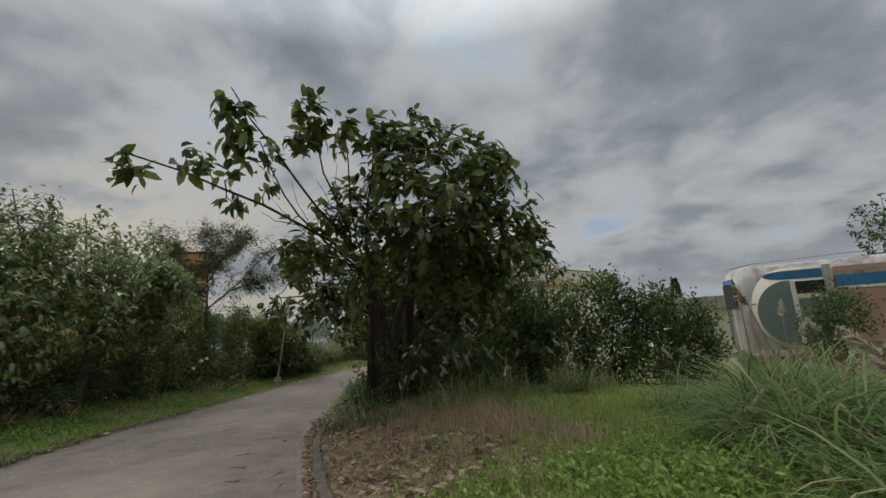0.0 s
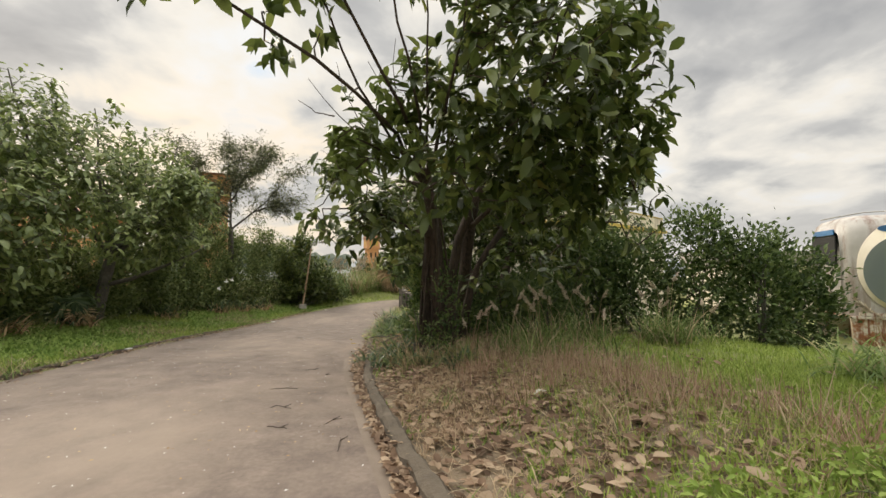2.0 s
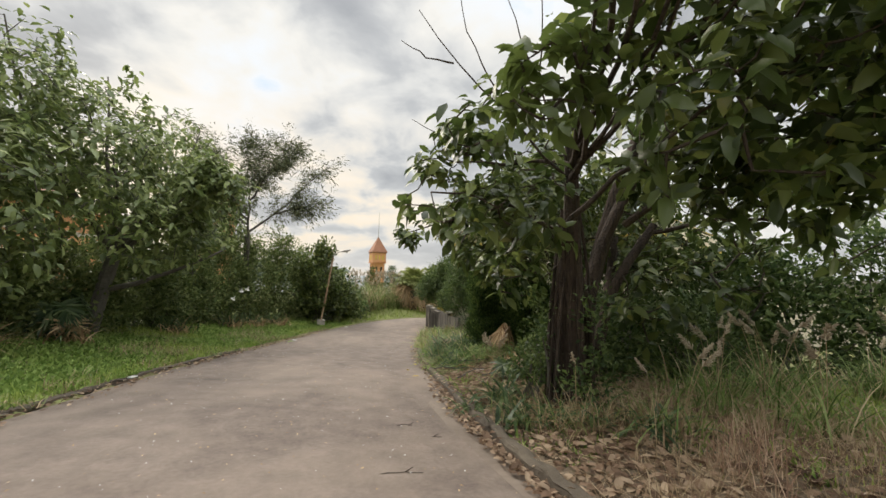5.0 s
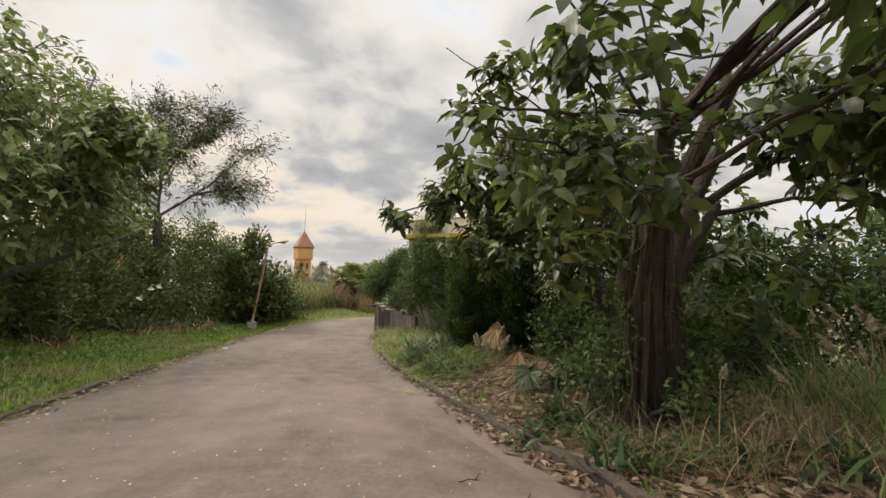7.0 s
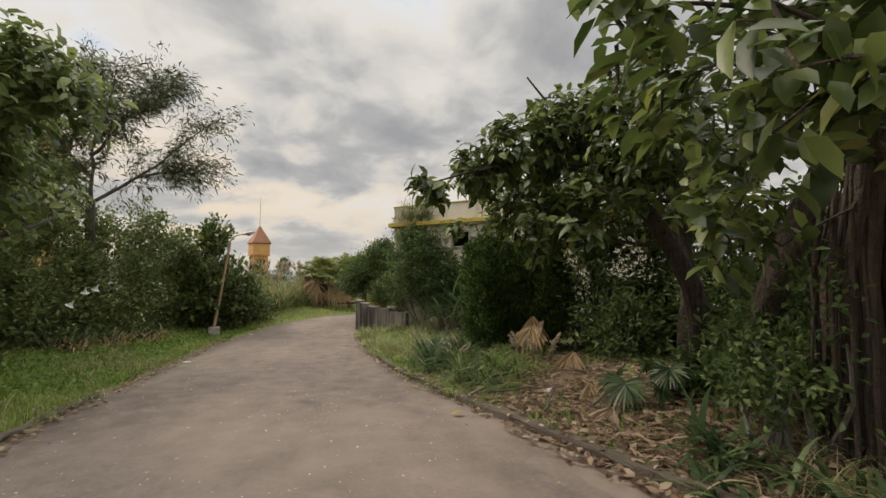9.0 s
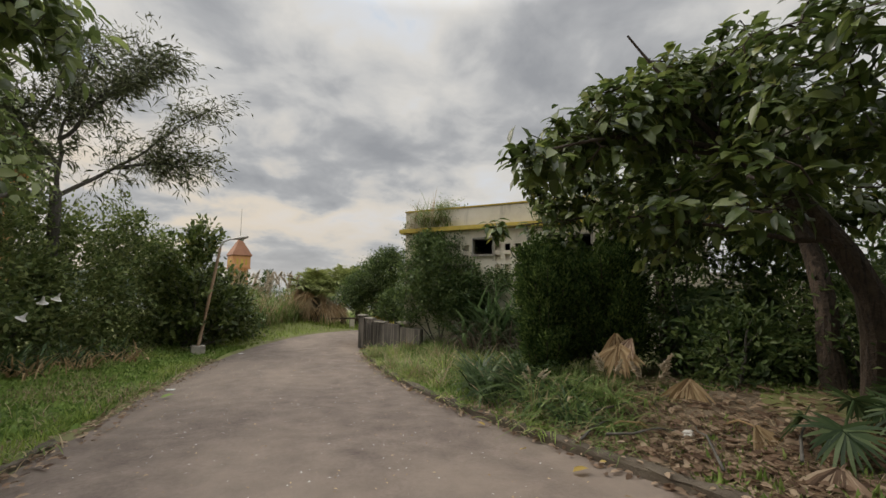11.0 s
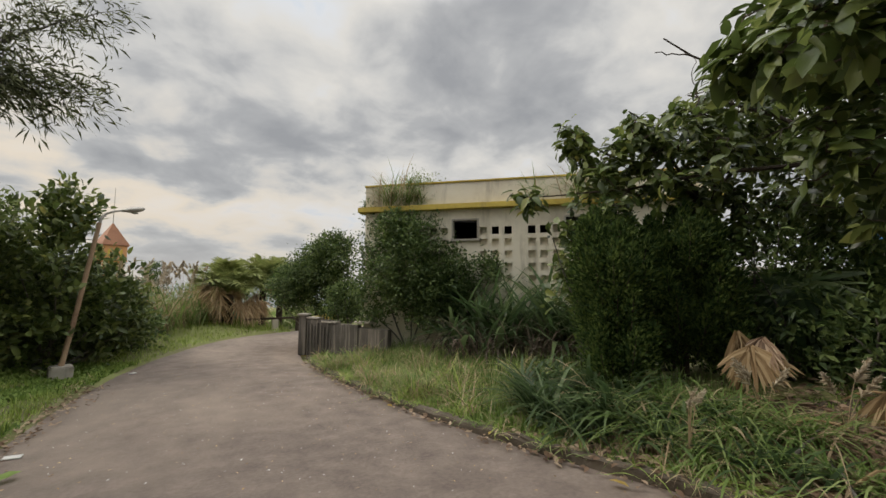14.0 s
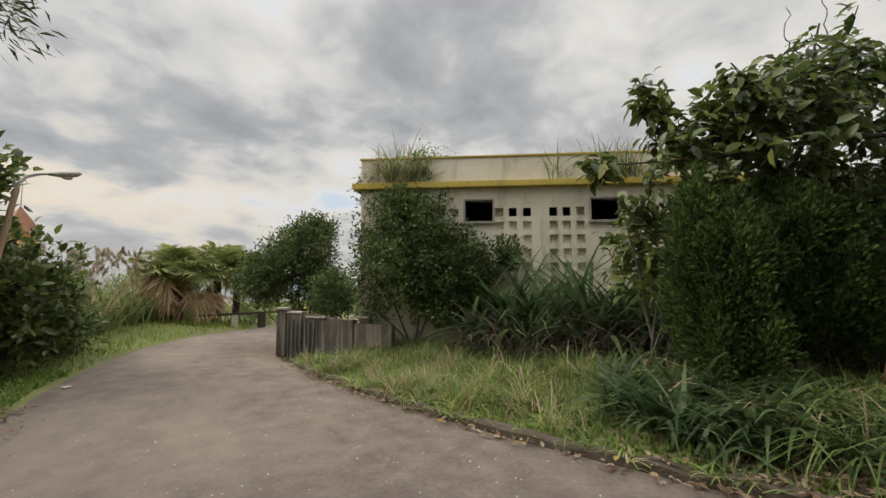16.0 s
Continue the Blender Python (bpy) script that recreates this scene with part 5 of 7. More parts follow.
# tall rubber tree further in, behind the thuja
g3 = gz(0.6, 13.7)
broad_tree("rubber_tree", "tall dense rubber tree behind the undergrowth", (0.6, 13.7, g3),
           [([(0.6, 13.7, g3 - 0.1), (0.55, 13.7, 0.6), (0.3, 13.6, 1.6)], 0.16, 0.09)],
           [([(0.3, 13.6, 1.5), (-0.4, 13.8, 2.1), (-1.2, 14.3, 2.4), (-1.85, 14.6, 2.9)], 0.05, 0.008), ([(0.3, 13.6, 1.5), (-0.6, 13.6, 2.2), (-1.6, 13.65, 2.8)], 0.045, 0.008),
            ([(0.3, 13.6, 1.5), (0.4, 13.3, 2.8), (0.3, 13.1, 3.8)], 0.05, 0.012), ([(0.3, 13.6, 1.5), (1.3, 13.3, 2.8), (2.2, 13.0, 3.6)], 0.05, 0.012),
            ([(0.25, 13.1, 3.5), (0.2, 13.1, 4.3)], 0.008, 0.004), ([(-0.5, 13.3, 3.2), (-0.55, 13.3, 3.75)], 0.008, 0.004)],
           [(-0.35, 13.5, 2.3, 1.1, 0.9, 0.8, 6), (0.4, 13.2, 3.0, 1.0, 0.8, 0.65, 5), (-1.7, 14.5, 2.6, 0.25, 0.25, 0.3, 0.7), (-1.3, 14.2, 2.2, 0.45, 0.45, 0.4, 1.6), (-1.3, 13.7, 2.55, 0.4, 0.4, 0.3, 1.3), (1.7, 13.1, 3.1, 1.1, 0.9, 0.8, 5), (1.5, 12.4, 1.7, 1.4, 1.1, 1.1, 6), (0.2, 13.3, 1.5, 0.9, 0.6, 0.6, 3), (3.2, 12.6, 1.8, 1.5, 1.5, 1.3, 5)], 640, 9, 0.2, 0.47, M_RUBBER, M_BARK, 13)

# ---- thuja ----
def thuja(x, y, h, r, seed, sprays=115):
    """Many flame-shaped upright sprays round a trunk, so that the outline is feathery and uneven."""
    rng = np.random.default_rng(seed)
    g = gz(x, y)
    t = thing("thuja", (x, y, g), "dense dark green thuja bush with upright feathery sprays", "conifer")
    part("trunk", Mesh().tube([(x, y, g - 0.05), (x, y, g + h * 0.5), (x + 0.03, y, g + h * 0.9)], [0.06, 0.04, 0.012], 8), M_BARK, t)
    tw = Mesh()
    P, D, N, LL = [], [], [], []
    for k in range(sprays):
        u = rng.uniform(0.02, 0.86)
        az = rng.uniform(0, 2 * np.pi)
        rr = r * (1 - 0.55 * u ** 2) * rng.uniform(0.45, 1.05)
        foot = np.array([x + math.cos(az) * rr * 0.5, y + math.sin(az) * rr * 0.5, g + 0.05 + u * h * 0.85])
        ln = h * rng.uniform(0.18, 0.34)
        tip = np.array([x + math.cos(az) * rr, y + math.sin(az) * rr, foot[2] + ln])
        tw.tube([foot, (foot + tip) / 2 + np.array([math.cos(az), math.sin(az), 0]) * 0.04, tip], [0.008, 0.006, 0.003], 4)
        c = 420
        v = rng.uniform(0, 1, c)
        fat = 0.115 * np.sin(np.clip(v * 2.9 + 0.25, 0, np.pi)) + 0.01
        off = rng.normal(0, 1, (c, 3)) * fat[:, None] * np.array([0.75, 0.75, 0.5])
        P.append(foot + (tip - foot) * v[:, None] + off)
        D.append(unit(off * 2.2 + np.array([math.cos(az) * 0.3, math.sin(az) * 0.3, 0.9]) * 0.3 + rng.normal(0, 0.08, (c, 3))))
        N.append(rng.normal(size=(c, 3)))
        LL.append(rng.uniform(0.035, 0.085, c))
    P, D, N, LL = np.concatenate(P), np.concatenate(D), np.concatenate(N), np.concatenate(LL)
    part("branchwork", tw, M_BARK, t)["kind"] = "stuff"
    part("foliage", leaf_mesh("foliage", M_THUJA, SMALL, P, D, N, LL, LL * 0.42), M_THUJA, t)["kind"] = "stuff"


thuja(-1.9, 13.8, 2.35, 0.62, 21)
thuja(-1.0, 13.4, 2.2, 0.75, 22)

bush("rubber_shrub", "young rubber plant with large glossy leaves beside the thuja", (-1.2, 14.8, gz(-1.2, 14.8)),
     [(-1.2, 14.5, 0.85, 0.5, 0.5, 0.55, 2), (-1.35, 14.9, 0.3, 0.35, 0.4, 0.4, 0.8), (-1.0, 14.3, 0.2, 0.55, 0.45, 0.65, 1.2), (-1.75, 14.9, 1.15, 0.25, 0.25, 0.2, 0.3)], 70, 9, 0.19, 0.48, M_RUBBER, 25, shape=BROAD, sigma=0.12, stems=12, shell=0.4)

# ---- tree and hedge across the lane ----
g4 = gz(-10.6, 12.0)
broad_tree("fruit_tree", "broad spreading tree with arching limbs over the hedge", (-10.6, 11.6, g4),
           [([(-10.6, 11.6, g4 - 0.1), (-10.5, 11.7, 0.3), (-10.4, 11.9, 1.3)], 0.16, 0.12)],
           [([(-10.45, 11.8, 0.5), (-9.7, 12.1, 0.75), (-9.1, 12.7, 1.05), (-8.7, 13.2, 1.5)], 0.07, 0.02), ([(-10.4, 11.9, 1.2), (-10.2, 12.6, 2.4), (-10.1, 13.3, 3.6), (-10.0, 13.8, 4.8)], 0.08, 0.012),
            ([(-10.4, 11.9, 1.2), (-10.8, 11.0, 2.6), (-11.0, 10.2, 4.0), (-11.0, 9.8, 5.4)], 0.08, 0.012), ([(-10.4, 11.9, 1.2), (-9.8, 11.2, 2.2), (-9.3, 10.4, 3.0)], 0.06, 0.012),
            ([(-10.4, 11.9, 1.2), (-9.7, 12.6, 2.2), (-9.1, 13.5, 2.9)], 0.06, 0.012), ([(-10.4, 11.9, 1.2), (-10.6, 11.7, 3.2), (-10.7, 11.6, 5.2)], 0.07, 0.012), ([(-10.4, 11.9, 1.2), (-9.6, 12.0, 2.3), (-8.9, 12.0, 2.8), (-8.1, 12.0, 2.9)], 0.05, 0.010)],
           [(-10.6, 11.2, 3.3, 1.8, 2.3, 1.9, 10), (-10.4, 13.2, 3.4, 1.35, 1.6, 1.7, 5.5), (-10.9, 9.8, 3.5, 1.4, 1.5, 1.9, 6), (-9.3, 11.9, 1.8, 0.9, 2.0, 0.8, 2.4), (-10.2, 14.1, 2.0, 0.9, 0.8, 0.9, 2), (-10.0, 9.0, 2.0, 1.4, 1.5, 1.5, 4), (-8.45, 12.0, 2.95, 0.85, 0.65, 0.55, 3.2), (-9.0, 12.3, 2.3, 0.5, 0.6, 0.5, 1.0)],
           1150, 12, 0.19, 0.45, M_FRUIT, M_BARK_GREY, 31, droop=0.8, twig=0.007, spread=0.09)

g5 = gz(-11.0, 7.4)
broad_tree("fruit_tree", "leafy roadside tree with dark crowded foliage", (-10.4, 7.2, g5),
           [([(-10.4, 7.2, g5 - 0.1), (-10.3, 7.3, 0.8), (-10.2, 7.4, 1.8)], 0.13, 0.09)],
           [([(-10.2, 7.4, 1.7), (-10.0, 8.0, 2.8), (-9.9, 8.4, 3.8)], 0.05, 0.012), ([(-10.2, 7.4, 1.7), (-10.6, 6.4, 3.0)], 0.05, 0.012), ([(-10.2, 7.4, 1.7), (-9.4, 7.0, 2.5)], 0.05, 0.012)],
           [(-10.6, 7.4, 2.8, 1.5, 1.8, 1.5, 6), (-10.3, 6.0, 2.1, 1.3, 1.6, 1.5, 4), (-10.2, 8.4, 1.2, 1.0, 1.4, 1.1, 3)], 520, 12, 0.18, 0.45, M_FRUIT, M_BARK_GREY, 32, droop=0.9, twig=0.007, spread=0.09)

g6 = gz(-11.6, 16.3)
broad_tree("fruit_tree", "upright leafy tree rising out of the hedge", (-11.6, 16.3, g6),
           [([(-11.6, 16.3, g6 - 0.1), (-11.55, 16.3, 0.9), (-11.5, 16.2, 2.0)], 0.12, 0.08)],
           [([(-11.5, 16.2, 1.9), (-11.5, 16.2, 3.2), (-11.4, 16.2, 4.4)], 0.05, 0.012), ([(-11.5, 16.2, 1.9), (-11.8, 15.6, 3.4), (-11.9, 15.3, 4.6)], 0.05, 0.012), ([(-11.5, 16.2, 1.9), (-10.8, 15.9, 2.8)], 0.04, 0.012)],
           [(-11.6, 15.8, 3.4, 1.15, 1.2, 1.35, 6), (-11.2, 16.8, 2.6, 0.9, 1.0, 0.9, 3)], 420, 13, 0.15, 0.44, M_FRUIT, M_BARK_GREY, 34, droop=0.8, twig=0.007, spread=0.09)

HEDGE = [(-10.6, 5.2, 1.5), (-10.9, 7.4, 1.5), (-11.2, 9.6, 1.4), (-11.4, 11.8, 1.4), (-11.5, 13.9, 1.7), (-11.5, 15.8, 1.7), (-11.4, 17.6, 2.1), (-11.0, 19.3, 2.3), (-10.3, 20.9, 2.5), (-9.9, 22.6, 1.9), (-9.4, 24.2, 1.0), (-9.0, 25.8, 0.3)]
for i, (hx_, hy_, top) in enumerate(HEDGE):
    b = gz(hx_, hy_)
    hh = top - b
    bush("hedge_shrub", "dense dark green hedge shrub beside the turf", (hx_, hy_, b),
         [(hx_, hy_, b + hh * 0.45, 0.9, 1.25, hh * 0.55, 3), (hx_ + 0.35, hy_ + 0.4, b + hh * 0.3, 0.7, 0.9, hh * 0.35, 1.4), (hx_ - 0.3, hy_ - 0.5, b + hh * 0.8, 0.5, 0.7, hh * 0.3, 1)],
         380, 24, 0.125, 0.5, M_HEDGE, 40 + i, group="hedge")
bush("broadleaf_shrub", "tall broadleaf shrub with upright shoots behind the lamp", (-9.1, 21.6, gz(-9.1, 21.6)),
     [(-9.2, 21.4, 0.5, 0.85, 1.1, 1.6, 4), (-8.5, 22.4, 0.0, 0.9, 1.0, 1.1, 3), (-8.8, 21.3, 1.9, 0.35, 0.4, 0.65, 0.8), (-8.25, 23.2, -0.5, 0.7, 0.8, 0.75, 1.6)],
     460, 13, 0.18, 0.45, M_RUBBER, 51, shape=BROAD, upward=0.7, sigma=0.12)
bush("broadleaf_shrub", "low broadleaf shrub crowding the lane edge", (-7.9, 24.6, gz(-7.9, 24.6)),
     [(-8.0, 24.5, -0.8, 0.7, 0.9, 0.6, 2), (-8.6, 24.0, -0.4, 0.8, 0.9, 0.9, 2)], 150, 14, 0.13, 0.45, M_SHRUB, 52, shape=BROAD)

# ---- casuarina ----
def casuarina():
    rng = np.random.default_rng(61)
    x, y = -11.0, 18.6
    g = gz(x, y)
    t = thing("casuarina", (x, y, g), "wispy casuarina with bare limbs and fine grey-green needles", "tree")
    part("trunk", limb_mesh([(bent_line([(x, y, g - 0.1), (x, y, 1.2), (x - 0.05, y, 2.6)], 7, rng, 0.015), 0.13, 0.10)], 10, R(rng)), M_BARK_GREY, t)
    arms = [[(x, y, 2.5), (x + 0.6, y + 0.3, 3.1), (x + 1.4, y + 0.8, 4.0), (x + 2.2, y + 1.3, 5.2), (x + 2.6, y + 1.6, 5.7)], [(x + 0.8, y + 0.4, 3.3), (x + 1.6, y + 0.7, 3.6), (x + 2.5, y + 1.0, 3.7)],
            [(x, y, 2.5), (x - 0.1, y, 4.0), (x + 0.2, y + 0.1, 5.3), (x + 0.3, y + 0.2, 6.4)], [(x - 0.05, y, 3.2), (x - 0.9, y - 0.2, 4.4), (x - 1.5, y - 0.3, 5.8)], [(x, y, 4.2), (x + 0.9, y + 0.2, 5.1), (x + 1.4, y + 0.3, 6.1)],
            [(x - 0.1, y, 3.8), (x + 0.8, y - 0.4, 4.8), (x + 1.9, y - 0.5, 5.6)], [(x - 0.6, y, 4.0), (x - 0.4, y + 0.3, 5.2), (x - 0.5, y + 0.4, 6.3)], [(x - 0.1, y, 3.0), (x - 1.0, y - 0.4, 3.8), (x - 1.8, y - 0.8, 4.6)], [(x - 0.5, y - 0.2, 3.6), (x - 1.3, y - 0.8, 5.0), (x - 1.7, y - 1.2, 6.0)], [(x, y, 2.8), (x - 0.6, y - 0.6, 3.4), (x - 1.0, y - 1.3, 3.7)]]
    P, Dn = [], []
    for a in arms:
        q = bent_line(a, 14, rng, 0.03)
        part("limb", limb_mesh([(q, 0.05, 0.009)], 6, R(rng)), M_BARK_GREY, t)
        tw = Mesh()
        for k in range(42):
            i = rng.integers(3, 14)
            dirv = unit(unit(q[i] - q[i - 1]) * 0.35 + rng.normal(0, 0.6, 3) + np.array([0.1, 0, 0.2]))
            L = rng.uniform(0.3, 0.85)
            tip = q[i] + dirv * L
            tw.tube([q[i], (q[i] + tip) / 2 + rng.normal(0, 0.05, 3), tip], [0.006, 0.0045, 0.003], 4)
            c = 40
            u = rng.uniform(0.1, 1.1, c)
            P.append(q[i] + dirv * L * u[:, None] + rng.normal(0, 0.13, (c, 3)))
            Dn.append(unit(dirv[None] * 0.6 + rng.normal(0, 0.55, (c, 3)) + np.array([0.15, 0, -0.05])))
        part("branchwork", tw, M_BARK_GREY, t)["kind"] = "stuff"
    P, Dn = np.concatenate(P), np.concatenate(Dn)
    part("needles", leaf_mesh("needles", M_NEEDLE, SMALL, P, Dn, rng.normal(size=P.shape), rng.uniform(0.12, 0.26, len(P)), 0.0032, 0.25), M_NEEDLE, t)["kind"] = "stuff"


casuarina()

# ---- shrubs by the building ----
bush("ficus_bush", "large clipped dark green ficus bush against the wall", (-2.0, 19.3, gz(-2.0, 19.3)),
     [(-1.9, 19.25, 0.9, 1.1, 0.85, 1.3, 6), (-1.3, 18.6, 0.55, 0.75, 0.6, 0.75, 2.4), (-2.55, 20.1, 0.6, 0.55, 0.6, 1.4, 2.4), (-2.15, 19.55, 1.85, 0.55, 0.45, 0.5, 1.4), (-2.55, 20.45, 2.35, 0.22, 0.25, 0.5, 0.5), (-1.5, 18.8, 0.0, 0.9, 0.7, 0.6, 2.2), (-0.75, 17.9, 0.8, 0.35, 0.3, 0.3, 0.5)],
     1250, 30, 0.085, 0.55, M_SHRUB, 71, sigma=0.10, shell=0.3)
bush("round_tree", "small round-headed dark tree behind the gate post", (-3.0, 23.6, gz(-3.0, 23.6)),
     [(-3.1, 23.4, 1.1, 0.95, 0.9, 0.85, 3), (-3.9, 23.9, 0.35, 0.75, 0.8, 0.75, 2.4), (-2.7, 23.2, 0.1, 0.8, 0.7, 0.8, 2), (-2.7, 23.2, 1.65, 0.5, 0.5, 0.4, 0.8)], 820, 28, 0.09, 0.55, M_SHRUB, 72, sigma=0.11, shell=0.3, stems=10, category="tree")
bush("ficus_bush", "rounded dark shrub spilling over the boundary wall", (-2.9, 21.5, gz(-2.9, 21.5)), [(-2.9, 21.6, -0.05, 0.55, 0.5, 0.55, 1), (-2.2, 20.6, -0.1, 0.5, 0.5, 0.5, 1)], 220, 28, 0.085, 0.55, M_SHRUB, 73, sigma=0.1)

# ---- shrubs on the bank near the bus ----
for i, (sx, sy, top, r) in enumerate([(2.9, 10.0, 1.35, 0.9), (3.95, 9.7, 1.9, 0.75), (4.9, 9.4, 1.4, 0.8), (5.8, 9.6, 1.1, 0.75), (2.1, 10.5, 1.5, 0.85)]):
    b = gz(sx, sy)
    bush("wild_shrub", "leafy dark green wild shrub on the bank", (sx, sy, b), [(sx, sy, b + (top - b) * 0.42, r, r * 0.85, (top - b) * 0.52, 3), (sx + 0.1, sy, b + (top - b) * 0.85, 0.45, 0.4, (top - b) * 0.26, 0.9), (sx - 0.4, sy, top - 0.05, 0.1, 0.1, 0.32, 0.16), (sx + 0.35, sy + 0.1, top, 0.1, 0.1, 0.34, 0.16)],
         170, 20, 0.125, 0.45, M_SHRUB, 80 + i, upward=0.6, shell=0.4, group="bank shrubs")
bush("wild_shrub", "teal green shrub growing against the bus side", (9.7, 9.75, gz(9.7, 9.75)), [(9.8, 9.8, 0.75, 0.75, 0.3, 0.62, 2), (9.4, 9.95, 0.3, 0.4, 0.25, 0.5, 1)], 150, 20, 0.09, 0.45, M_SHRUB, 86)
gt = gz(15.6, 12.9)
broad_tree("fruit_tree", "dark leafy tree rising behind the bus", (15.6, 12.9, gt), [([(15.6, 12.9, gt - 0.1), (15.6, 12.9, 1.6)], 0.14, 0.1)], [([(15.6, 12.9, 1.5), (15.2, 12.7, 3.4)], 0.06, 0.02), ([(15.6, 12.9, 1.5), (16.4, 12.9, 3.8)], 0.06, 0.02)],
           [(15.7, 12.8, 3.2, 1.6, 1.4, 1.3, 5), (17.2, 12.9, 3.6, 1.6, 1.4, 1.5, 5)], 260, 10, 0.16, 0.45, M_SHRUB, M_BARK, 33, droop=0.8)
con = thing("conifer", (15.5, 26.0, -1.2), "small dark pointed conifer in the distance", "conifer")
part("trunk", Mesh().tube([(15.5, 26, -1.3), (15.5, 26, 2.5)], [0.08, 0.02], 6), M_BARK, con)
crng = np.random.default_rng(35)
cu = crng.uniform(0, 1, 1500)
ca = crng.uniform(0, 2 * np.pi, 1500)
cr = 0.62 * (1 - cu) * crng.uniform(0.3, 1, 1500)
part("foliage", leaf_mesh("foliage", M_THUJA, SMALL, np.stack([15.5 + np.cos(ca) * cr, 26 + np.sin(ca) * cr, 0.2 + 2.6 * cu], 1), np.stack([np.cos(ca), np.sin(ca), np.full(1500, 0.3)], 1), crng.normal(size=(1500, 3)), 0.22, 0.06), M_THUJA, con)["kind"] = "stuff"

# ---- palms and reeds at the bend ----
palm("feather_palm", "old palm with green crown and drooping dead fronds", -5.5, 30.0, 1.35, 42, 2.5, M_PALM, 91, dead=26, trunk_r=0.26, lift=1.05, low=0.5, tassel=0.3)
palm("feather_palm", "young palm with bright green arching fronds", -3.9, 31.4, 1.8, 40, 2.6, M_PALM, 92, dead=3)
palm("feather_palm", "slender palm with upright yellow-green fronds", -3.0, 32.2, 2.0, 36, 2.6, M_PALM, 93, dead=2)
palm("feather_palm", "far palm showing behind the reeds", -13.6, 60.0, 2.0, 14, 1.8, M_PALM, 94, dead=0, z=-3.0)
for i, (rx_, ry_) in enumerate([(-7.6, 27.2), (-7.0, 28.2), (-8.4, 26.6), (-7.9, 28.8), (-6.6, 29.4), (-9.2, 27.6)]):
    arch_clump("silver_grass", "tall silver grass clump with pale plumes", rx_, ry_, 190, 1.9, 0.03, M_REED, 100 + i, spread=0.3, stiff=1.05, plumes=16, plume_len=0.34, dead=0.4, group="reeds at the bend", plume_h=1.0)
for i, (sx, sy, top, r) in enumerate([(-6.9, 29.3, -0.3, 0.9), (-6.6, 31.6, 0.5, 1.1), (-8.6, 30.4, 0.4, 1.2), (-9.8, 28.6, 0.2, 1.1), (-5.0, 33.4, 0.3, 1.1), (-1.6, 34.5, 0.2, 1.2)]):
    b = float(road_z_s(sy))
    bush("bend_shrub", "light green wild shrub among the reeds", (sx, sy, b), [(sx, sy, b + (top - b) * 0.45, r, r, (top - b) * 0.55, 1)], 170, 16, 0.15, 0.35, M_FRUIT, 130 + i, upward=0.7, group="bend shrubs")
sheet_thing = thing("green_sheet", (-4.6, 33.2, -1.6), "green plastic sheet hung behind the palms", "sheet")
part("cloth", Mesh().box(-5.2, -4.2, 33.6, 33.63, -1.55, -0.6, None, 0.01), M_GREEN_NET, sheet_thing)
for i, (px_, py_) in enumerate([(-11.6, 46.0), (-9.4, 45.0)]):
    b = float(road_z(py_))
    bush("norfolk_pine", "small dark tiered pine beyond the reeds", (px_, py_, b), [(px_, py_, b + 1.4 + k * 0.55, 1.2 - 0.22 * k, 1.2 - 0.22 * k, 0.13, 1.4 - 0.2 * k) for k in range(5)], 150, 16, 0.2, 0.22, M_THUJA, 120 + i, category="conifer", stems=12)
# ---- grasses, ferns and debris on the verges ----
def field(name, label, category, mat, xy, height, width, lean, bend, seed, shape=BLADE):
    rng = np.random.default_rng(seed)
    z = ground_z(xy[:, 0], xy[:, 1])
    p, d, n, L, W, B = blades(rng, xy, z, height, width, lean, bend)
    return tagged(new(name, leaf_mesh(name, mat, shape, p, d, n, L, W, B)), label, category, kind="stuff")


def patchy(xy, scale, seed):
    """Slow noise between about 0 and 1, for uneven growth."""
    a, b = xy[:, 0] * scale, xy[:, 1] * scale
    v = np.sin(a * 1.7 + seed) + np.sin(b * 1.3 + seed * 2.1) + np.sin((a + b) * 1.1 + seed * 0.7) + 0.8 * np.sin(a * 3.1 - b * 2.7 + seed)
    return 0.5 + v / 6


frng = np.random.default_rng(200)


def scatter(n, x0, x1, y0, y1):
    return np.column_stack([frng.uniform(x0, x1, n), frng.uniform(y0, y1, n)])


# lawn on the bank
xy = np.concatenate([scatter(150000, -1.0, 9.5, -0.5, 10.5), scatter(40000, 0.0, 16.0, -12.0, 13.0)])
dk = xy[:, 0] - kerb_x(xy[:, 1])
near_w = np.exp(-np.hypot(xy[:, 0] - 1.0, xy[:, 1] - 3.0) / 4.5)
green = (dk > 0.9) & (frng.uniform(0, 1, len(xy)) < np.clip((dk - 2.5 + 1.6 * np.clip((4.0 - xy[:, 1]) / 1.5, 0, 1)) / 1.1 + patchy(xy, 0.9, 1) * 1.0 - 0.45, 0.05, 1) * (0.35 + 0.65 * near_w) * np.where((xy[:, 0] > 9) | (xy[:, 1] < 0) | (xy[:, 1] > 10), 0.6, np.clip((9.5 - xy[:, 0]) / 2, 0.25, 1) * np.clip((10.5 - xy[:, 1]) / 2, 0.25, 1)))
near_xy = scatter(120000, -0.6, 5.2, 0.2, 6.5)
ndk = near_xy[:, 0] - kerb_x(near_xy[:, 1])
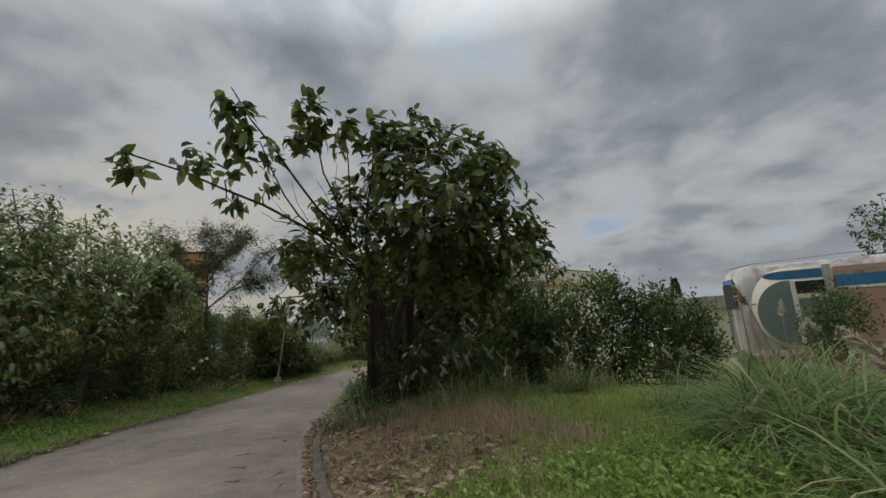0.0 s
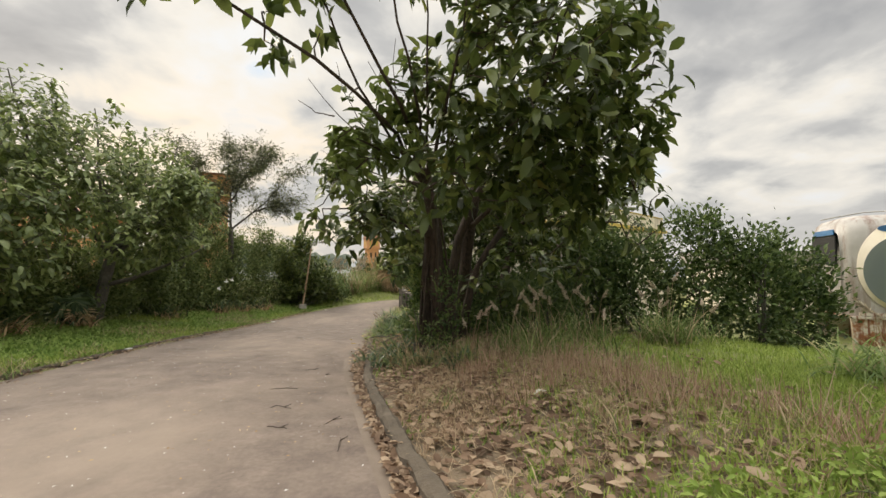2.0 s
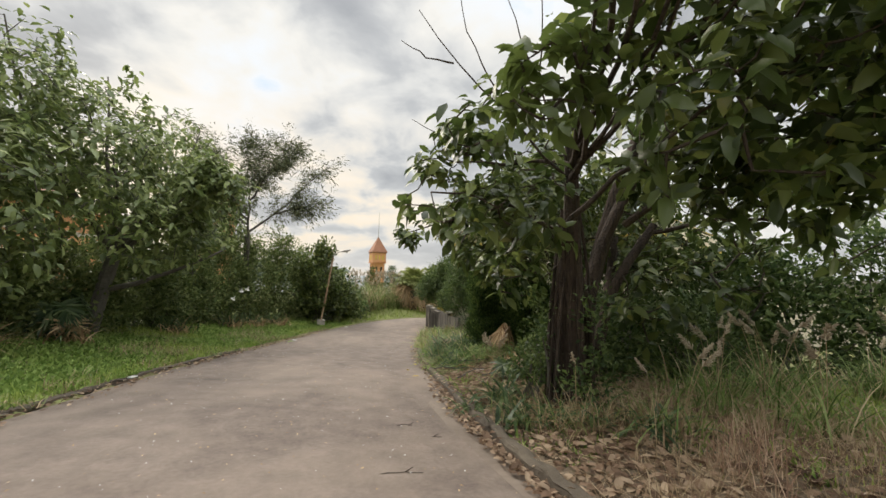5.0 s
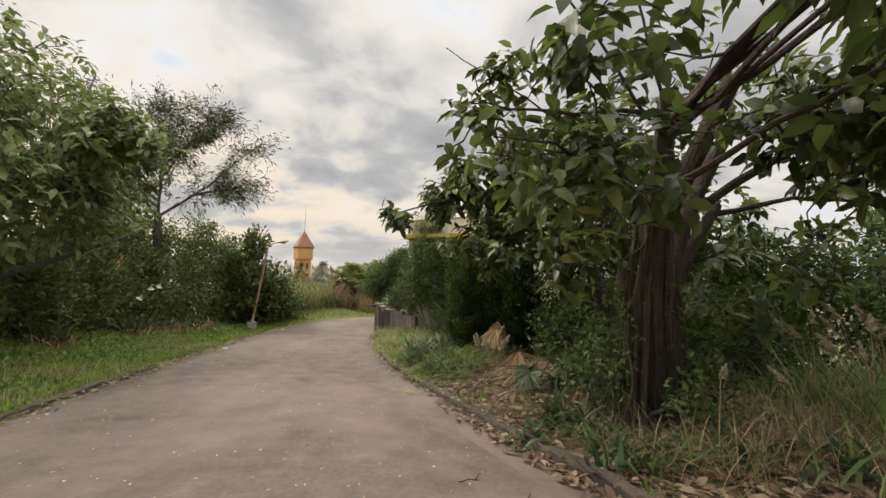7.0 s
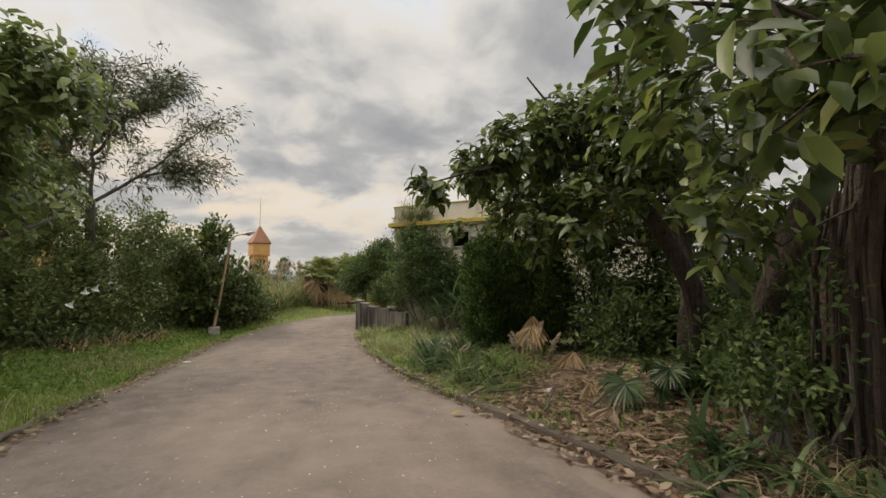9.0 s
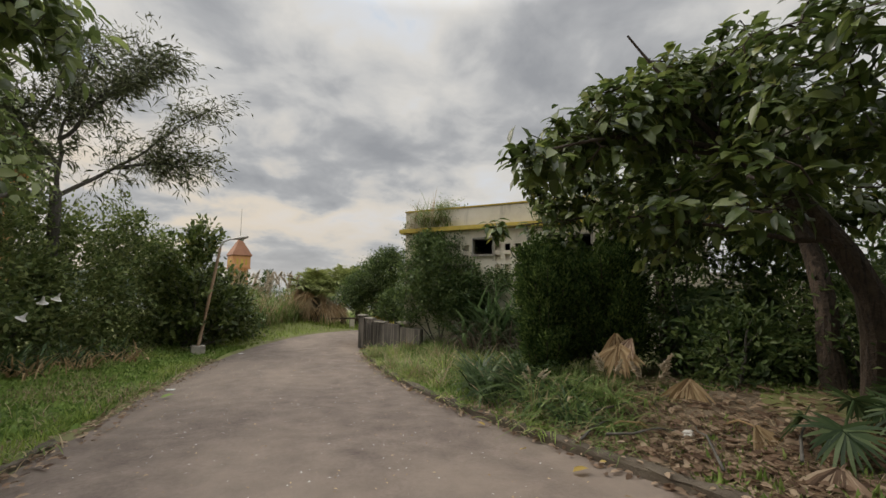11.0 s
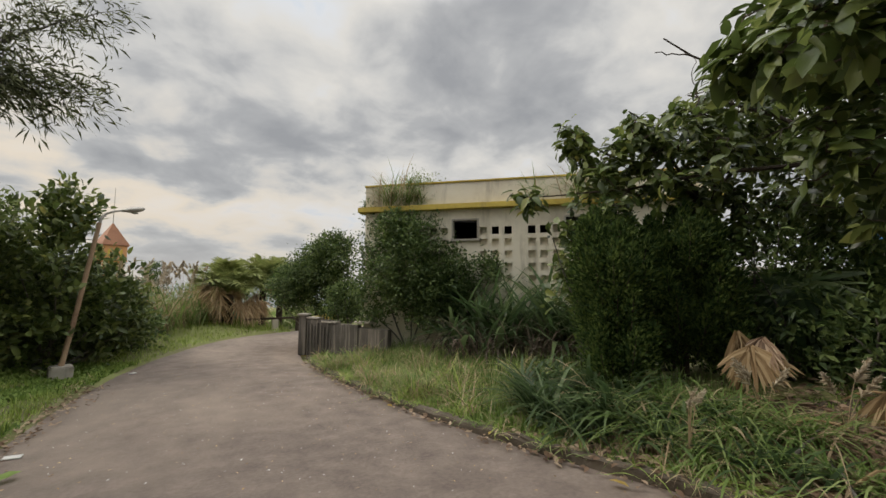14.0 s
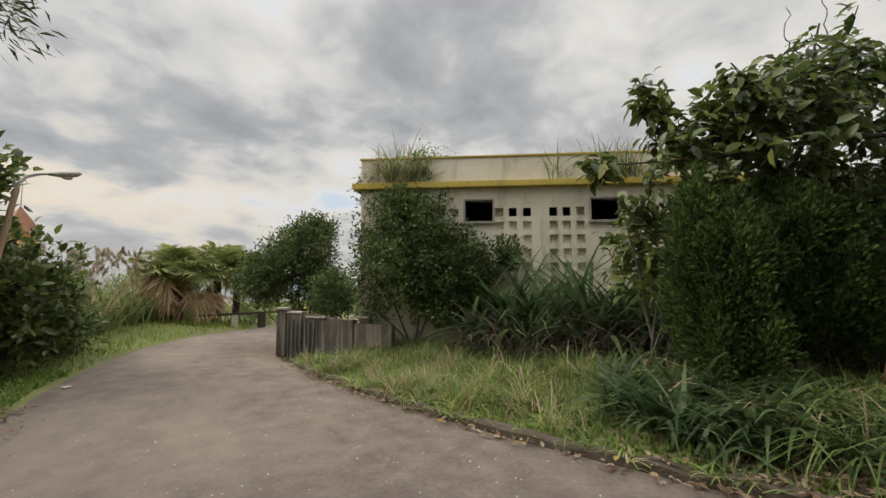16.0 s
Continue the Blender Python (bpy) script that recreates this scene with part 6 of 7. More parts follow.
near_ok = (ndk > 0.14) & (frng.uniform(0, 1, len(near_xy)) < np.clip((ndk - 2.3 + 2.4 * np.clip((4.3 - near_xy[:, 1]) / 1.2, 0, 1)) / 1.0 + patchy(near_xy, 1.1, 1) * 0.9 - 0.4, 0.24, 1) * np.clip((5.2 - near_xy[:, 0]) / 1.5, 0, 1) * np.clip((6.5 - near_xy[:, 1]) / 1.5, 0, 1) * np.clip((near_xy[:, 1] - 0.2) / 0.9, 0, 1))
field("lawn", "short bright green lawn grass on the bank", "grass", M_GRASS, near_xy[near_ok], 0.13, 0.010, 1.2, 0.6, 221)
field("lawn", "patchy bright green grass on the bank", "grass", M_GRASS, xy[green], 0.12, 0.011, 1.0, 0.6, 201)
xy = scatter(120000, -1.6, 5.0, 1.0, 9.5)
dk = xy[:, 0] - kerb_x(xy[:, 1])
dry = (dk > 0.15) & (dk < 3.6) & (frng.uniform(0, 1, len(xy)) < np.clip(1.05 - np.abs(dk - 1.8) / 1.3 + (patchy(xy, 1.4, 5) - 0.5) * 1.7, 0, 1) * 0.85 * np.clip((xy[:, 1] - 2.6) / 1.4, 0.10, 1) * np.clip((3.0 - dk) / 0.6, 0.1, 1))
field("dry_grass", "withered straw-brown grass", "grass", M_DRY, xy[dry], 0.25, 0.005, 1.5, 0.7, 202)
xy = scatter(22000, -2.2, 2.5, 0.5, 12.0)
dk = xy[:, 0] - kerb_x(xy[:, 1])
ok = (dk > 0.12) & (patchy(xy, 2.2, 9) > np.where((xy[:, 1] < 3.6) & (dk > 0.5), 0.25, 0.62))
field("weeds", "low green weeds among the fallen leaves", "weeds", M_CLOVER, xy[ok], 0.10, 0.026, 1.5, 0.5, 203, SMALL)
# long grass on the verge towards the building
xy = scatter(32000, -4.1, -0.4, 12.4, 22.0)
dk = xy[:, 0] - kerb_x(xy[:, 1])
ok = (dk > 0.12) & (dk < 2.3) & (frng.uniform(0, 1, len(xy)) < (0.35 + 0.65 * patchy(xy, 1.3, 3)) * np.where(xy[:, 1] < 14.6, 0.35, 1.0))
dd_ = np.clip(dk[ok], 0.2, 2)
field("verge_grass", "rank green verge grass before the wall", "grass", M_REED, xy[ok], 0.10 + 0.15 * dd_, 0.011, 0.8, 0.7, 204)
xy = scatter(5200, -4.1, -1.0, 12.4, 22.0)
dk = xy[:, 0] - kerb_x(xy[:, 1])
ok = (dk > 0.1) & (dk < 1.7) & (patchy(xy, 1.6, 6) > 0.45)
field("dry_grass", "yellowed grass tips along the kerb", "grass", M_DRY, xy[ok], 0.26, 0.008, 1.0, 0.8, 205)
# turf across the lane
xy = np.concatenate([scatter(95000, -12.0, -6.0, 2.0, 22.5), scatter(16000, -12.0, -3.0, -9.0, 3.0)])
dl = left_x(xy[:, 1]) - xy[:, 0]
ok = (dl > 0.12) & (dl < 2.6 + 1.1 * frng.uniform(0, 1, len(xy)))
a = xy[ok]
pt = patchy(a, 0.8, 2)
field("clover", "low clover and creeping weeds on the turf", "weeds", M_CLOVER, a[pt > 0.36], 0.095, 0.065, 2.0, 0.3, 206, SMALL)
field("verge_grass", "uneven verge grass beside the lane", "grass", M_GRASS, a[(pt < 0.36) | (dl[ok] < 0.4)], 0.17, 0.010, 0.9, 0.7, 207)
xy = scatter(15000, -9.6, -6.2, 3.0, 17.0)
dl = left_x(xy[:, 1]) - xy[:, 0]
ok = (dl > 0.05) & (dl < 1.5) & (patchy(xy, 1.1, 8) > 0.55)
field("dry_grass", "straw-coloured grass on the lane edge", "grass", M_DRY, xy[ok], 0.26, 0.007, 1.2, 0.7, 208)
xy = scatter(9000, -8.6, -3.0, 22.0, 33.0)
ok = ((xy[:, 0] < left_x(np.minimum(xy[:, 1], 24.5)) - 0.1) & (xy[:, 1] < 27)) | (xy[:, 1] > np.interp(xy[:, 0], LEFT_C[55:, 0], LEFT_C[55:, 1]) + 0.15)
field("verge_grass", "green grass round the outer bend", "grass", M_GRASS, xy[ok], 0.24, 0.016, 0.8, 0.6, 209)
xy = scatter(9000, -9, 12, 30.5, 50.0)
field("meadow", "open green meadow past the bend", "grass", M_REED, xy, 0.35, 0.05, 0.8, 0.6, 210)


def litter(name, label, mat, n, pick, size, seed, lift=0.012, shape=BROAD, ratio=0.5, curl=0.35, on_road=False):
    rng = np.random.default_rng(seed)
    xy = pick(rng, n)
    z = (road_top(xy[:, 0], xy[:, 1]) + 0.005) if on_road else ground_z(xy[:, 0], xy[:, 1])
    k = len(xy)
    az = rng.uniform(0, 2 * np.pi, k)
    d = np.stack([np.cos(az), np.sin(az), rng.uniform(-0.1, curl, k)], 1)
    nn = np.stack([rng.normal(0, 0.3, k), rng.normal(0, 0.3, k), np.ones(k)], 1)
    L = size * rng.uniform(0.5, 1.25, k)
    return tagged(new(name, leaf_mesh(name, mat, shape, np.column_stack([xy, z + lift + rng.uniform(0, 0.02, k)]), d, nn, L, L * ratio, rng.uniform(-0.2, 0.1, k))), label, "fallen leaves", kind="stuff")


def in_gutter(rng, n):
    y = 2.0 + 8.6 * rng.beta(1.3, 1.9, n)
    u = rng.beta(3.5, 1.2, n)
    a, b = right_x(y) - 0.05, kerb_x(y) - 0.01
    return np.column_stack([a + (b - a) * u, y])


def on_bank(rng, n):
    y = 3.4 + 9.8 * rng.beta(1.3, 1.6, n)
    return np.column_stack([kerb_x(y) + 0.15 + rng.gamma(1.7, 0.65, n), y])


def far_gutter(rng, n):
    y = rng.uniform(8.0, 21.0, n)
    return np.column_stack([kerb_x(y) - np.abs(rng.normal(0, 0.09, n)), y])


def left_edge(rng, n):
    y = rng.uniform(3, 20, n)
    return np.column_stack([left_x(y) + rng.normal(-0.02, 0.14, n), y])


litter("leaf_litter", "curled brown leaves heaped in the gutter", M_DEAD, 1400, in_gutter, 0.085, 211, 0.03, curl=0.6, on_road=True)
litter("leaf_litter", "brown fallen leaves scattered under the trees", M_DEAD, 4600, on_bank, 0.105, 212, 0.03)
litter("straw_litter", "dry straw and dead stalks under the trees", M_DRY, 5000, on_bank, 0.19, 213, 0.035, BLADE, 0.022, 0.3)
litter("leaf_litter", "small dry leaves along the kerb foot", M_DEAD, 380, far_gutter, 0.08, 214, 0.015, on_road=True)
litter("leaf_litter", "dry crumbs and leaves along the lane edge", M_DEAD, 1500, left_edge, 0.075, 215, 0.015, on_road=True)
litter("paint_flecks", "tiny white flecks trodden into the asphalt", M_LITTER, 520, lambda r, n: (lambda y: np.column_stack([left_x(y) + (right_x(y) - left_x(y)) * r.uniform(0.1, 0.97, n), y]))(r.uniform(2.5, 20, n)), 0.022, 224, 0.01, SMALL, 0.6, 0.1, True)
litter("leaf_litter", "scattered yellow leaves along the kerb", M_GOLD, 12, lambda r, n: (lambda y: np.column_stack([kerb_x(y) + r.normal(-0.12, 0.16, n), y]))(r.uniform(5, 20, n)), 0.095, 225, 0.05, on_road=True)
kxy = scatter(15000, -4.4, -0.5, 9.5, 21.5)
kd = kxy[:, 0] - kerb_x(kxy[:, 1])
kxy = kxy[(kd > -0.03) & (kd < 0.7) & (patchy(kxy, 1.9, 7) > 0.36 + 0.25 * (kxy[:, 1] < 12))]
field("weeds", "short bright weeds creeping over the kerb", "weeds", M_CLOVER, kxy, 0.15, 0.034, 1.3, 0.5, 226, SMALL)
litter("grit", "pale grit and leaf scraps on the asphalt", M_TAN, 900, lambda r, n: np.column_stack([(lambda y: left_x(y) + (right_x(y) - left_x(y)) * r.uniform(0.05, 0.97, n))(yy := r.uniform(3, 22, n)), yy]), 0.028, 216, 0.012, SMALL, 0.5, 0.2, True)

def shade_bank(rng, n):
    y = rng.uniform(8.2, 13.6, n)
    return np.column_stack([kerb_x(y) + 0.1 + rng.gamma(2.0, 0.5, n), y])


# this straw takes the darkened copy, with tree shade in its colour
litter("straw_litter", "tangled straw and dead fronds, coloured darker for the tree shade", M_STRAW, 3000, shade_bank, 0.22, 217, 0.03, BLADE, 0.03, 0.35)
litter("leaf_litter", "mottled dead leaves in the shade of the trees", M_DEAD, 2200, shade_bank, 0.09, 218, 0.035)
litter("leaf_litter", "dead leaves lying on the kerb top", M_DEAD, 260, lambda r, n: (lambda y: np.column_stack([kerb_x(y) + r.uniform(0.0, 0.16, n), y]))(r.uniform(2.5, 14, n)), 0.07, 219, 0.10, on_road=True)
sxy = scatter(9000, -3.6, 0.0, 8.2, 13.8)
sdk = sxy[:, 0] - kerb_x(sxy[:, 1])
sok = (sdk > 0.1) & (sdk < 2.2) & (patchy(sxy, 2.0, 4) > 0.55)
field("weeds", "sparse green weeds coming through the litter", "weeds", M_CLOVER, sxy[sok], 0.09, 0.022, 1.4, 0.5, 222, SMALL)

# single fallen leaves that stand out
LOOSE = [(-3.55, 10.9, M_GOLD, 0.16, "yellow fallen leaf in the gutter"), (-3.62, 12.5, M_GOLD, 0.15, "yellow fallen leaf in the gutter"), (-1.0, 5.4, M_TAN, 0.17, "orange-brown fallen leaf on the bank"), (-0.35, 4.3, M_DEAD, 0.18, "curled brown fallen leaf on the bank"),
         (-1.35, 4.4, M_DEAD, 0.2, "dark red-brown fallen leaf beside the kerb"), (-2.55, 8.6, M_DEAD, 0.17, "broad brown fallen leaf on the bank"), (-3.0, 9.9, M_DEAD, 0.18, "broad brown fallen leaf in the gutter"), (-7.85, 15.4, M_CLOVER, 0.2, "pale green leaf dropped on the turf edge"), (-1.75, 5.4, M_CLOVER, 0.13, "fresh green leaf among brown ones in the gutter")]
for k, (lx, ly_, mt, sz, lb) in enumerate(LOOSE):
    g = max(gz(lx, ly_), float(road_top(lx, ly_))) + 0.03
    me = leaf_mesh("fallen_leaf", mt, BROAD, [(lx, ly_, g)], [(math.cos(k * 1.9), math.sin(k * 1.9), 0.1)], [(0.2, 0.1, 1)], np.array([sz]), np.array([sz * 0.55]), np.array([-0.1]))
    tagged(new("fallen_leaf", me), lb, "leaf", "loose leaves")

# sticks on the lane
STICKS = [(-3.2, 6.4, 0.4, 15), (-3.0, 7.4, 0.22, 0), (-2.85, 5.6, 0.25, -5), (-2.2, 5.2, 0.35, 60), (-3.3, 7.7, 0.16, 5), (-1.95, 4.7, 0.3, 100), (-2.6, 5.0, 0.2, -15)]
for k, (sx, sy, sl, sa) in enumerate(STICKS):
    rs = np.random.default_rng(300 + k)
    c, s_ = math.cos(radians(sa)), math.sin(radians(sa))
    zz = float(road_top(sx, sy)) + 0.008
    q = bent_line([(sx - c * sl / 2, sy - s_ * sl / 2, zz), (sx, sy + 0.02, zz + 0.008), (sx + c * sl / 2, sy + s_ * sl / 2, float(road_top(sx + c * sl / 2, sy + s_ * sl / 2)) + 0.008)], 7, rs, 0.006)
    m = Mesh().tube(q, list(np.linspace(0.0045, 0.0025, 7)), 6)
    m.tube([q[4], q[4] + np.array([0.05, 0.06, 0.01])], [0.005, 0.003], 5)
    tagged(new("stick", m.data("stick", M_BARK, True)), "thin dry fallen twig lying on the asphalt", "stick", "sticks on the lane")
for k, (bx, by, ang) in enumerate([(-2.75, 11.5, 25), (-2.5, 11.1, -15), (-2.4, 10.6, 50), (-2.2, 11.8, 5), (-1.9, 10.2, 30)]):
    rs = np.random.default_rng(330 + k)
    c, s_ = math.cos(radians(ang)), math.sin(radians(ang))
    g = gz(bx, by) + 0.07
    q = bent_line([(bx - c * 0.45, by - s_ * 0.45, g), (bx, by, g + 0.05), (bx + c * 0.45, by + s_ * 0.45, g + 0.03)], 8, rs, 0.012)
    tagged(new("dead_branch", Mesh().tube(q, list(np.linspace(0.014, 0.006, 8)), 6).data("dead_branch", M_BARK_GREY, True)), "dry fallen branch lying on the bank", "branch", "fallen branches")

# ---- clumps ----
for k, (cx, cy, n, L) in enumerate([(2.6, 3.0, 600, 1.1), (3.3, 3.9, 520, 1.2), (2.35, 1.9, 420, 0.85), (4.3, 4.4, 420, 1.15), (3.4, 2.6, 420, 1.0), (5.4, 5.2, 260, 0.9), (3.1, 5.3, 220, 0.75)]):
    arch_clump("silver_grass", "lush green clump of arching silver grass on the bank", cx, cy, int(n * 1.5), L * 1.08, 0.015, M_REED, 400 + k, spread=0.24, stiff=0.78, plumes=2 if k else 1, dead=0.08, group="silver grass on the bank", plume_h=0.8)
for k, (cx, cy, n, L, pl) in enumerate([(-0.2, 7.3, 130, 0.75, 3), (0.5, 7.6, 120, 0.8, 4), (0.1, 6.5, 110, 0.7, 2), (1.3, 8.0, 120, 0.7, 3), (2.4, 8.3, 150, 0.8, 3), (-0.8, 6.9, 80, 0.6, 2), (3.3, 8.4, 90, 0.6, 2), (0.9, 6.6, 90, 0.55, 1), (6.4, 8.4, 90, 0.8, 4), (8.3, 9.2, 70, 0.9, 5), (9.6, 8.9, 70, 0.9, 5), (2.45, 8.0, 260, 0.95, 3), (0.3, 8.1, 150, 0.8, 4), (1.2, 8.3, 150, 0.85, 4)]):
    arch_clump("silver_grass", "thin silver grass with pale drooping plumes", cx, cy, n, L, 0.011, M_REED, 420 + k, spread=0.18, stiff=0.95, plumes=pl, plume_len=0.2, dead=0.25, group="plumed grass on the bank", plume_h=0.95)
for k, (cx, cy, n, L) in enumerate([(-2.95, 13.9, 260, 0.68), (-2.65, 13.3, 240, 0.66), (-2.7, 14.45, 200, 0.56), (-2.3, 13.8, 200, 0.7), (-3.1, 13.35, 160, 0.5), (-2.9, 12.6, 90, 0.45), (-2.3, 12.6, 110, 0.45), (-2.75, 11.9, 110, 0.42), (-2.05, 8.75, 130, 0.42), (-1.2, 9.7, 80, 0.4), (-2.2, 14.6, 120, 0.5), (-1.0, 6.9, 60, 0.35), (-2.15, 7.7, 60, 0.35), (-2.5, 8.4, 50, 0.3), (-1.8, 7.5, 60, 0.36), (-1.3, 7.4, 60, 0.36), (-1.95, 8.0, 60, 0.4)]):
    arch_clump("strap_leaf_plant", "dark green tuft of arching strap leaves", cx, cy, int(n * 0.62), L * 1.4, 0.04, M_LILY, 440 + k, spread=0.13, stiff=0.8, dead=0.04, group="strap-leaf tufts", category="plant")
arch_clump("silver_grass", "pale grass tuft with three drooping plumes", -3.05, 12.35, 120, 0.5, 0.009, M_REED, 460, spread=0.07, stiff=0.85, plumes=4, plume_len=0.13, dead=0.45, plume_h=1.1)
for k, (cx, cy, L) in enumerate([(-1.35, 17.9, 1.15), (-0.95, 17.5, 1.4), (-0.6, 17.1, 1.4), (-0.25, 16.7, 1.4), (0.1, 16.3, 1.3), (0.5, 15.9, 1.2), (-1.25, 17.0, 1.0), (-0.6, 16.1, 1.0)]):
    arch_clump("ginger_plant", "tall clump of broad pointed leaves before the wall", cx, cy, 80, L * 1.75, 0.095, M_LILY, 470 + k, spread=0.24, stiff=0.95, dead=0.0, reach=0.9, group="ginger plants", category="plant")
    arch_clump("dead_thatch", "brown withered leaves drooping under the plants", cx - 0.36, cy - 0.32, 150, 1.2, 0.034, M_THATCH, 490 + k, spread=0.25, stiff=0.85, group="withered leaves", category="dead leaves")
for k, (cx, cy) in enumerate([(-10.2, 17.8), (-9.9, 18.9), (-10.4, 16.6), (-10.4, 13.8), (-10.2, 10.6), (-9.9, 8.8)]):
    arch_clump("strap_leaf_plant", "long-leaved plant with rusty dead leaves under the hedge", cx, cy, 70, 0.75, 0.035, M_LILY, 510 + k, spread=0.2, stiff=0.9, group="hedge-foot plants", category="plant")
    arch_clump("dead_thatch", "rust-brown drooping dead leaves at the hedge foot", cx + 0.25, cy - 0.1, 70, 0.75, 0.028, M_TAN, 520 + k, spread=0.2, stiff=0.75, group="withered leaves", category="dead leaves")
for k, (u, L, n) in enumerate([(0.9, 0.55, 90), (0.6, 0.4, 60), (1.5, 0.35, 70), (4.4, 0.4, 40), (5.4, 0.5, 90), (5.9, 0.45, 70), (1.2, 0.3, 60)]):
    q = FRAME @ Vector((u, 0.22, 0))
    arch_clump("roof_grass", "wild grass tuft growing on the flat roof", q.x, q.y, n * 4, L * 2.1, 0.02, M_REED, 540 + k, spread=0.15, stiff=1.0, dead=0.3, group="roof weeds", z=2.45, category="grass clump")
q = FRAME @ Vector((1.45, 0.2, 0))
bush("roof_shrub", "small green shrub rooted behind the parapet", (q.x, q.y, 2.45), [(q.x, q.y, 3.02, 0.5, 0.3, 0.18, 1)], 90, 16, 0.06, 0.5, M_FRUIT, 550, stems=4)

# drooping half-dry tufts between the kerb and the strap leaves
for k, (cx, cy, L, dd) in enumerate([(-2.75, 12.75, 0.75, 0.3), (-2.45, 12.3, 0.8, 0.45), (-2.9, 12.15, 0.55, 0.5), (-2.2, 13.0, 0.75, 0.3), (-2.2, 11.9, 0.7, 0.5), (-2.6, 11.5, 0.5, 0.5), (-2.0, 12.5, 0.6, 0.4)]):
    arch_clump("drooping_grass", "drooping pale green grass tuft with dry blades", cx, cy, 120, L * 1.3, 0.017, M_REED, 640 + k, spread=0.1, stiff=0.62, dead=dd * 0.3, group="drooping tufts")
for k, (cx, cy) in enumerate([(-2.0, 12.2), (-1.85, 11.7)]):
    arch_clump("plume_grass", "fallen grass stalks with long pale plumes", cx, cy, 20, 0.45, 0.01, M_REED, 660 + k, spread=0.06, stiff=0.7, plumes=3, plume_len=0.26, dead=0.4, plume_h=0.8, group="plume stalks")

# ragged tufts along the verge
vr = np.random.default_rng(700)
for k in range(72):
    ty = float(vr.uniform(14.3, 21.3))
    tx = float(kerb_x(ty)) + float(vr.gamma(1.8, 0.4)) + 0.06
    arch_clump("verge_tuft", "ragged verge grass tuft with some dry blades", tx, ty, 46, float(vr.uniform(0.3, 0.75)), 0.013, M_REED if k % 3 else M_GRASS, 701 + k, spread=0.09, stiff=0.85, dead=0.5 if k % 2 else 0.25, group="verge tufts")
for k in range(44):
    ty = float(vr.uniform(3.0, 21.0))
    tx = float(left_x(ty)) - float(vr.gamma(1.3, 0.3)) - 0.02
    arch_clump("verge_tuft", "loose grass tuft on the turf beside the lane", tx, ty, 40, float(vr.uniform(0.16, 0.36)), 0.011, M_REED, 860 + k, spread=0.1, stiff=0.85, dead=0.35, group="verge tufts")
for k in range(18):
    ty = float(vr.uniform(2.2, 8.5))
    tx = float(kerb_x(ty)) + float(vr.uniform(0.3, 3.6))
    arch_clump("bank_tuft", "wispy half-dry grass tuft on the bank", tx, ty, 60, float(vr.uniform(0.22, 0.42)), 0.007, M_REED, 780 + k, spread=0.12, stiff=0.9, dead=0.6, group="bank tufts")

# short tufts hanging over the kerb
for k in range(34):
    ty = float(vr.uniform(11.0, 21.0))
    tx = float(kerb_x(ty)) + float(vr.uniform(0.05, 0.2))
    arch_clump("kerb_tuft", "short weedy tuft hanging over the kerb", tx, ty, 34, float(vr.uniform(0.16, 0.32)), 0.013, (M_REED, M_GRASS, M_WEED)[k % 3], 980 + k, spread=0.1, stiff=0.55, dead=0.35 if k % 2 else 0.1, group="kerb tufts", z=float(road_z_s(ty)) - 0.03)
# leafy weeds standing in the dry band and along the kerb
for k in range(96):
    wy = float(vr.uniform(0.9, 3.4))
    wx = float(kerb_x(wy)) + float(vr.uniform(0.5, 4.2))
    b = gz(wx, wy)
    bush("bank_weed", "low leafy green weed among dry grass", (wx, wy, b), [(wx, wy, b + 0.08, 0.26, 0.24, 0.10, 1)], 30, 12, 0.05, 0.5, M_WEED, 900 + k, sigma=0.05, stems=4, thick=0.004, group="bank weeds", category="weed")
# pinkish dead seed stalks standing in the middle of the bank
xy = scatter(7500, -1.0, 3.4, 2.6, 7.4)
dk = xy[:, 0] - kerb_x(xy[:, 1])
ok = (dk > 1.0) & (dk < 2.8) & (xy[:, 1] > 3.5) & (patchy(xy, 1.5, 5) > 0.45)
field("dry_stalks", "upright reddish dry seed stalks", "grass", M_STALK, xy[ok], 0.38, 0.006, 0.7, 0.4, 227)
# tall withered grass and creeping leaves round the foot of the trunks
for k, (cx, cy, L) in enumerate([(-1.9, 7.55, 0.8), (-1.55, 7.35, 0.9), (-1.2, 7.3, 0.85), (-0.8, 7.35, 0.8), (-2.05, 8.0, 0.6)]):
    arch_clump("dry_tuft", "tall half-withered grass round the tree foot", cx, cy, 90, L * 0.62, 0.007, M_REED, 940 + k, spread=0.16, stiff=1.0, dead=0.65, plumes=1 if k % 2 else 0, plume_len=0.16, group="withered tufts")

# fan palms under the trees
def fan_palm(x, y, n, size, h, seed, mat, label, dead=0):
    rng = np.random.default_rng(seed)
    g = gz(x, y)
    t = thing("fan_palm", (x, y, g), label, "palm")
    for k in range(n + dead):
        az = 2 * math.pi * k / max(n, 1) + rng.normal(0, 0.3)
        r, up_ = size * rng.uniform(0.5, 0.9), h * rng.uniform(0.5, 1.1) * (0.45 if k >= n else 1)
        c = Vector((x + math.cos(az) * r, y + math.sin(az) * r, g + up_))
        fan_leaf(t, (x, y, g), c, (math.cos(az), math.sin(az), 0.5), size * rng.uniform(0.7, 1.0), M_TAN if k >= n else mat, rng)
    return t


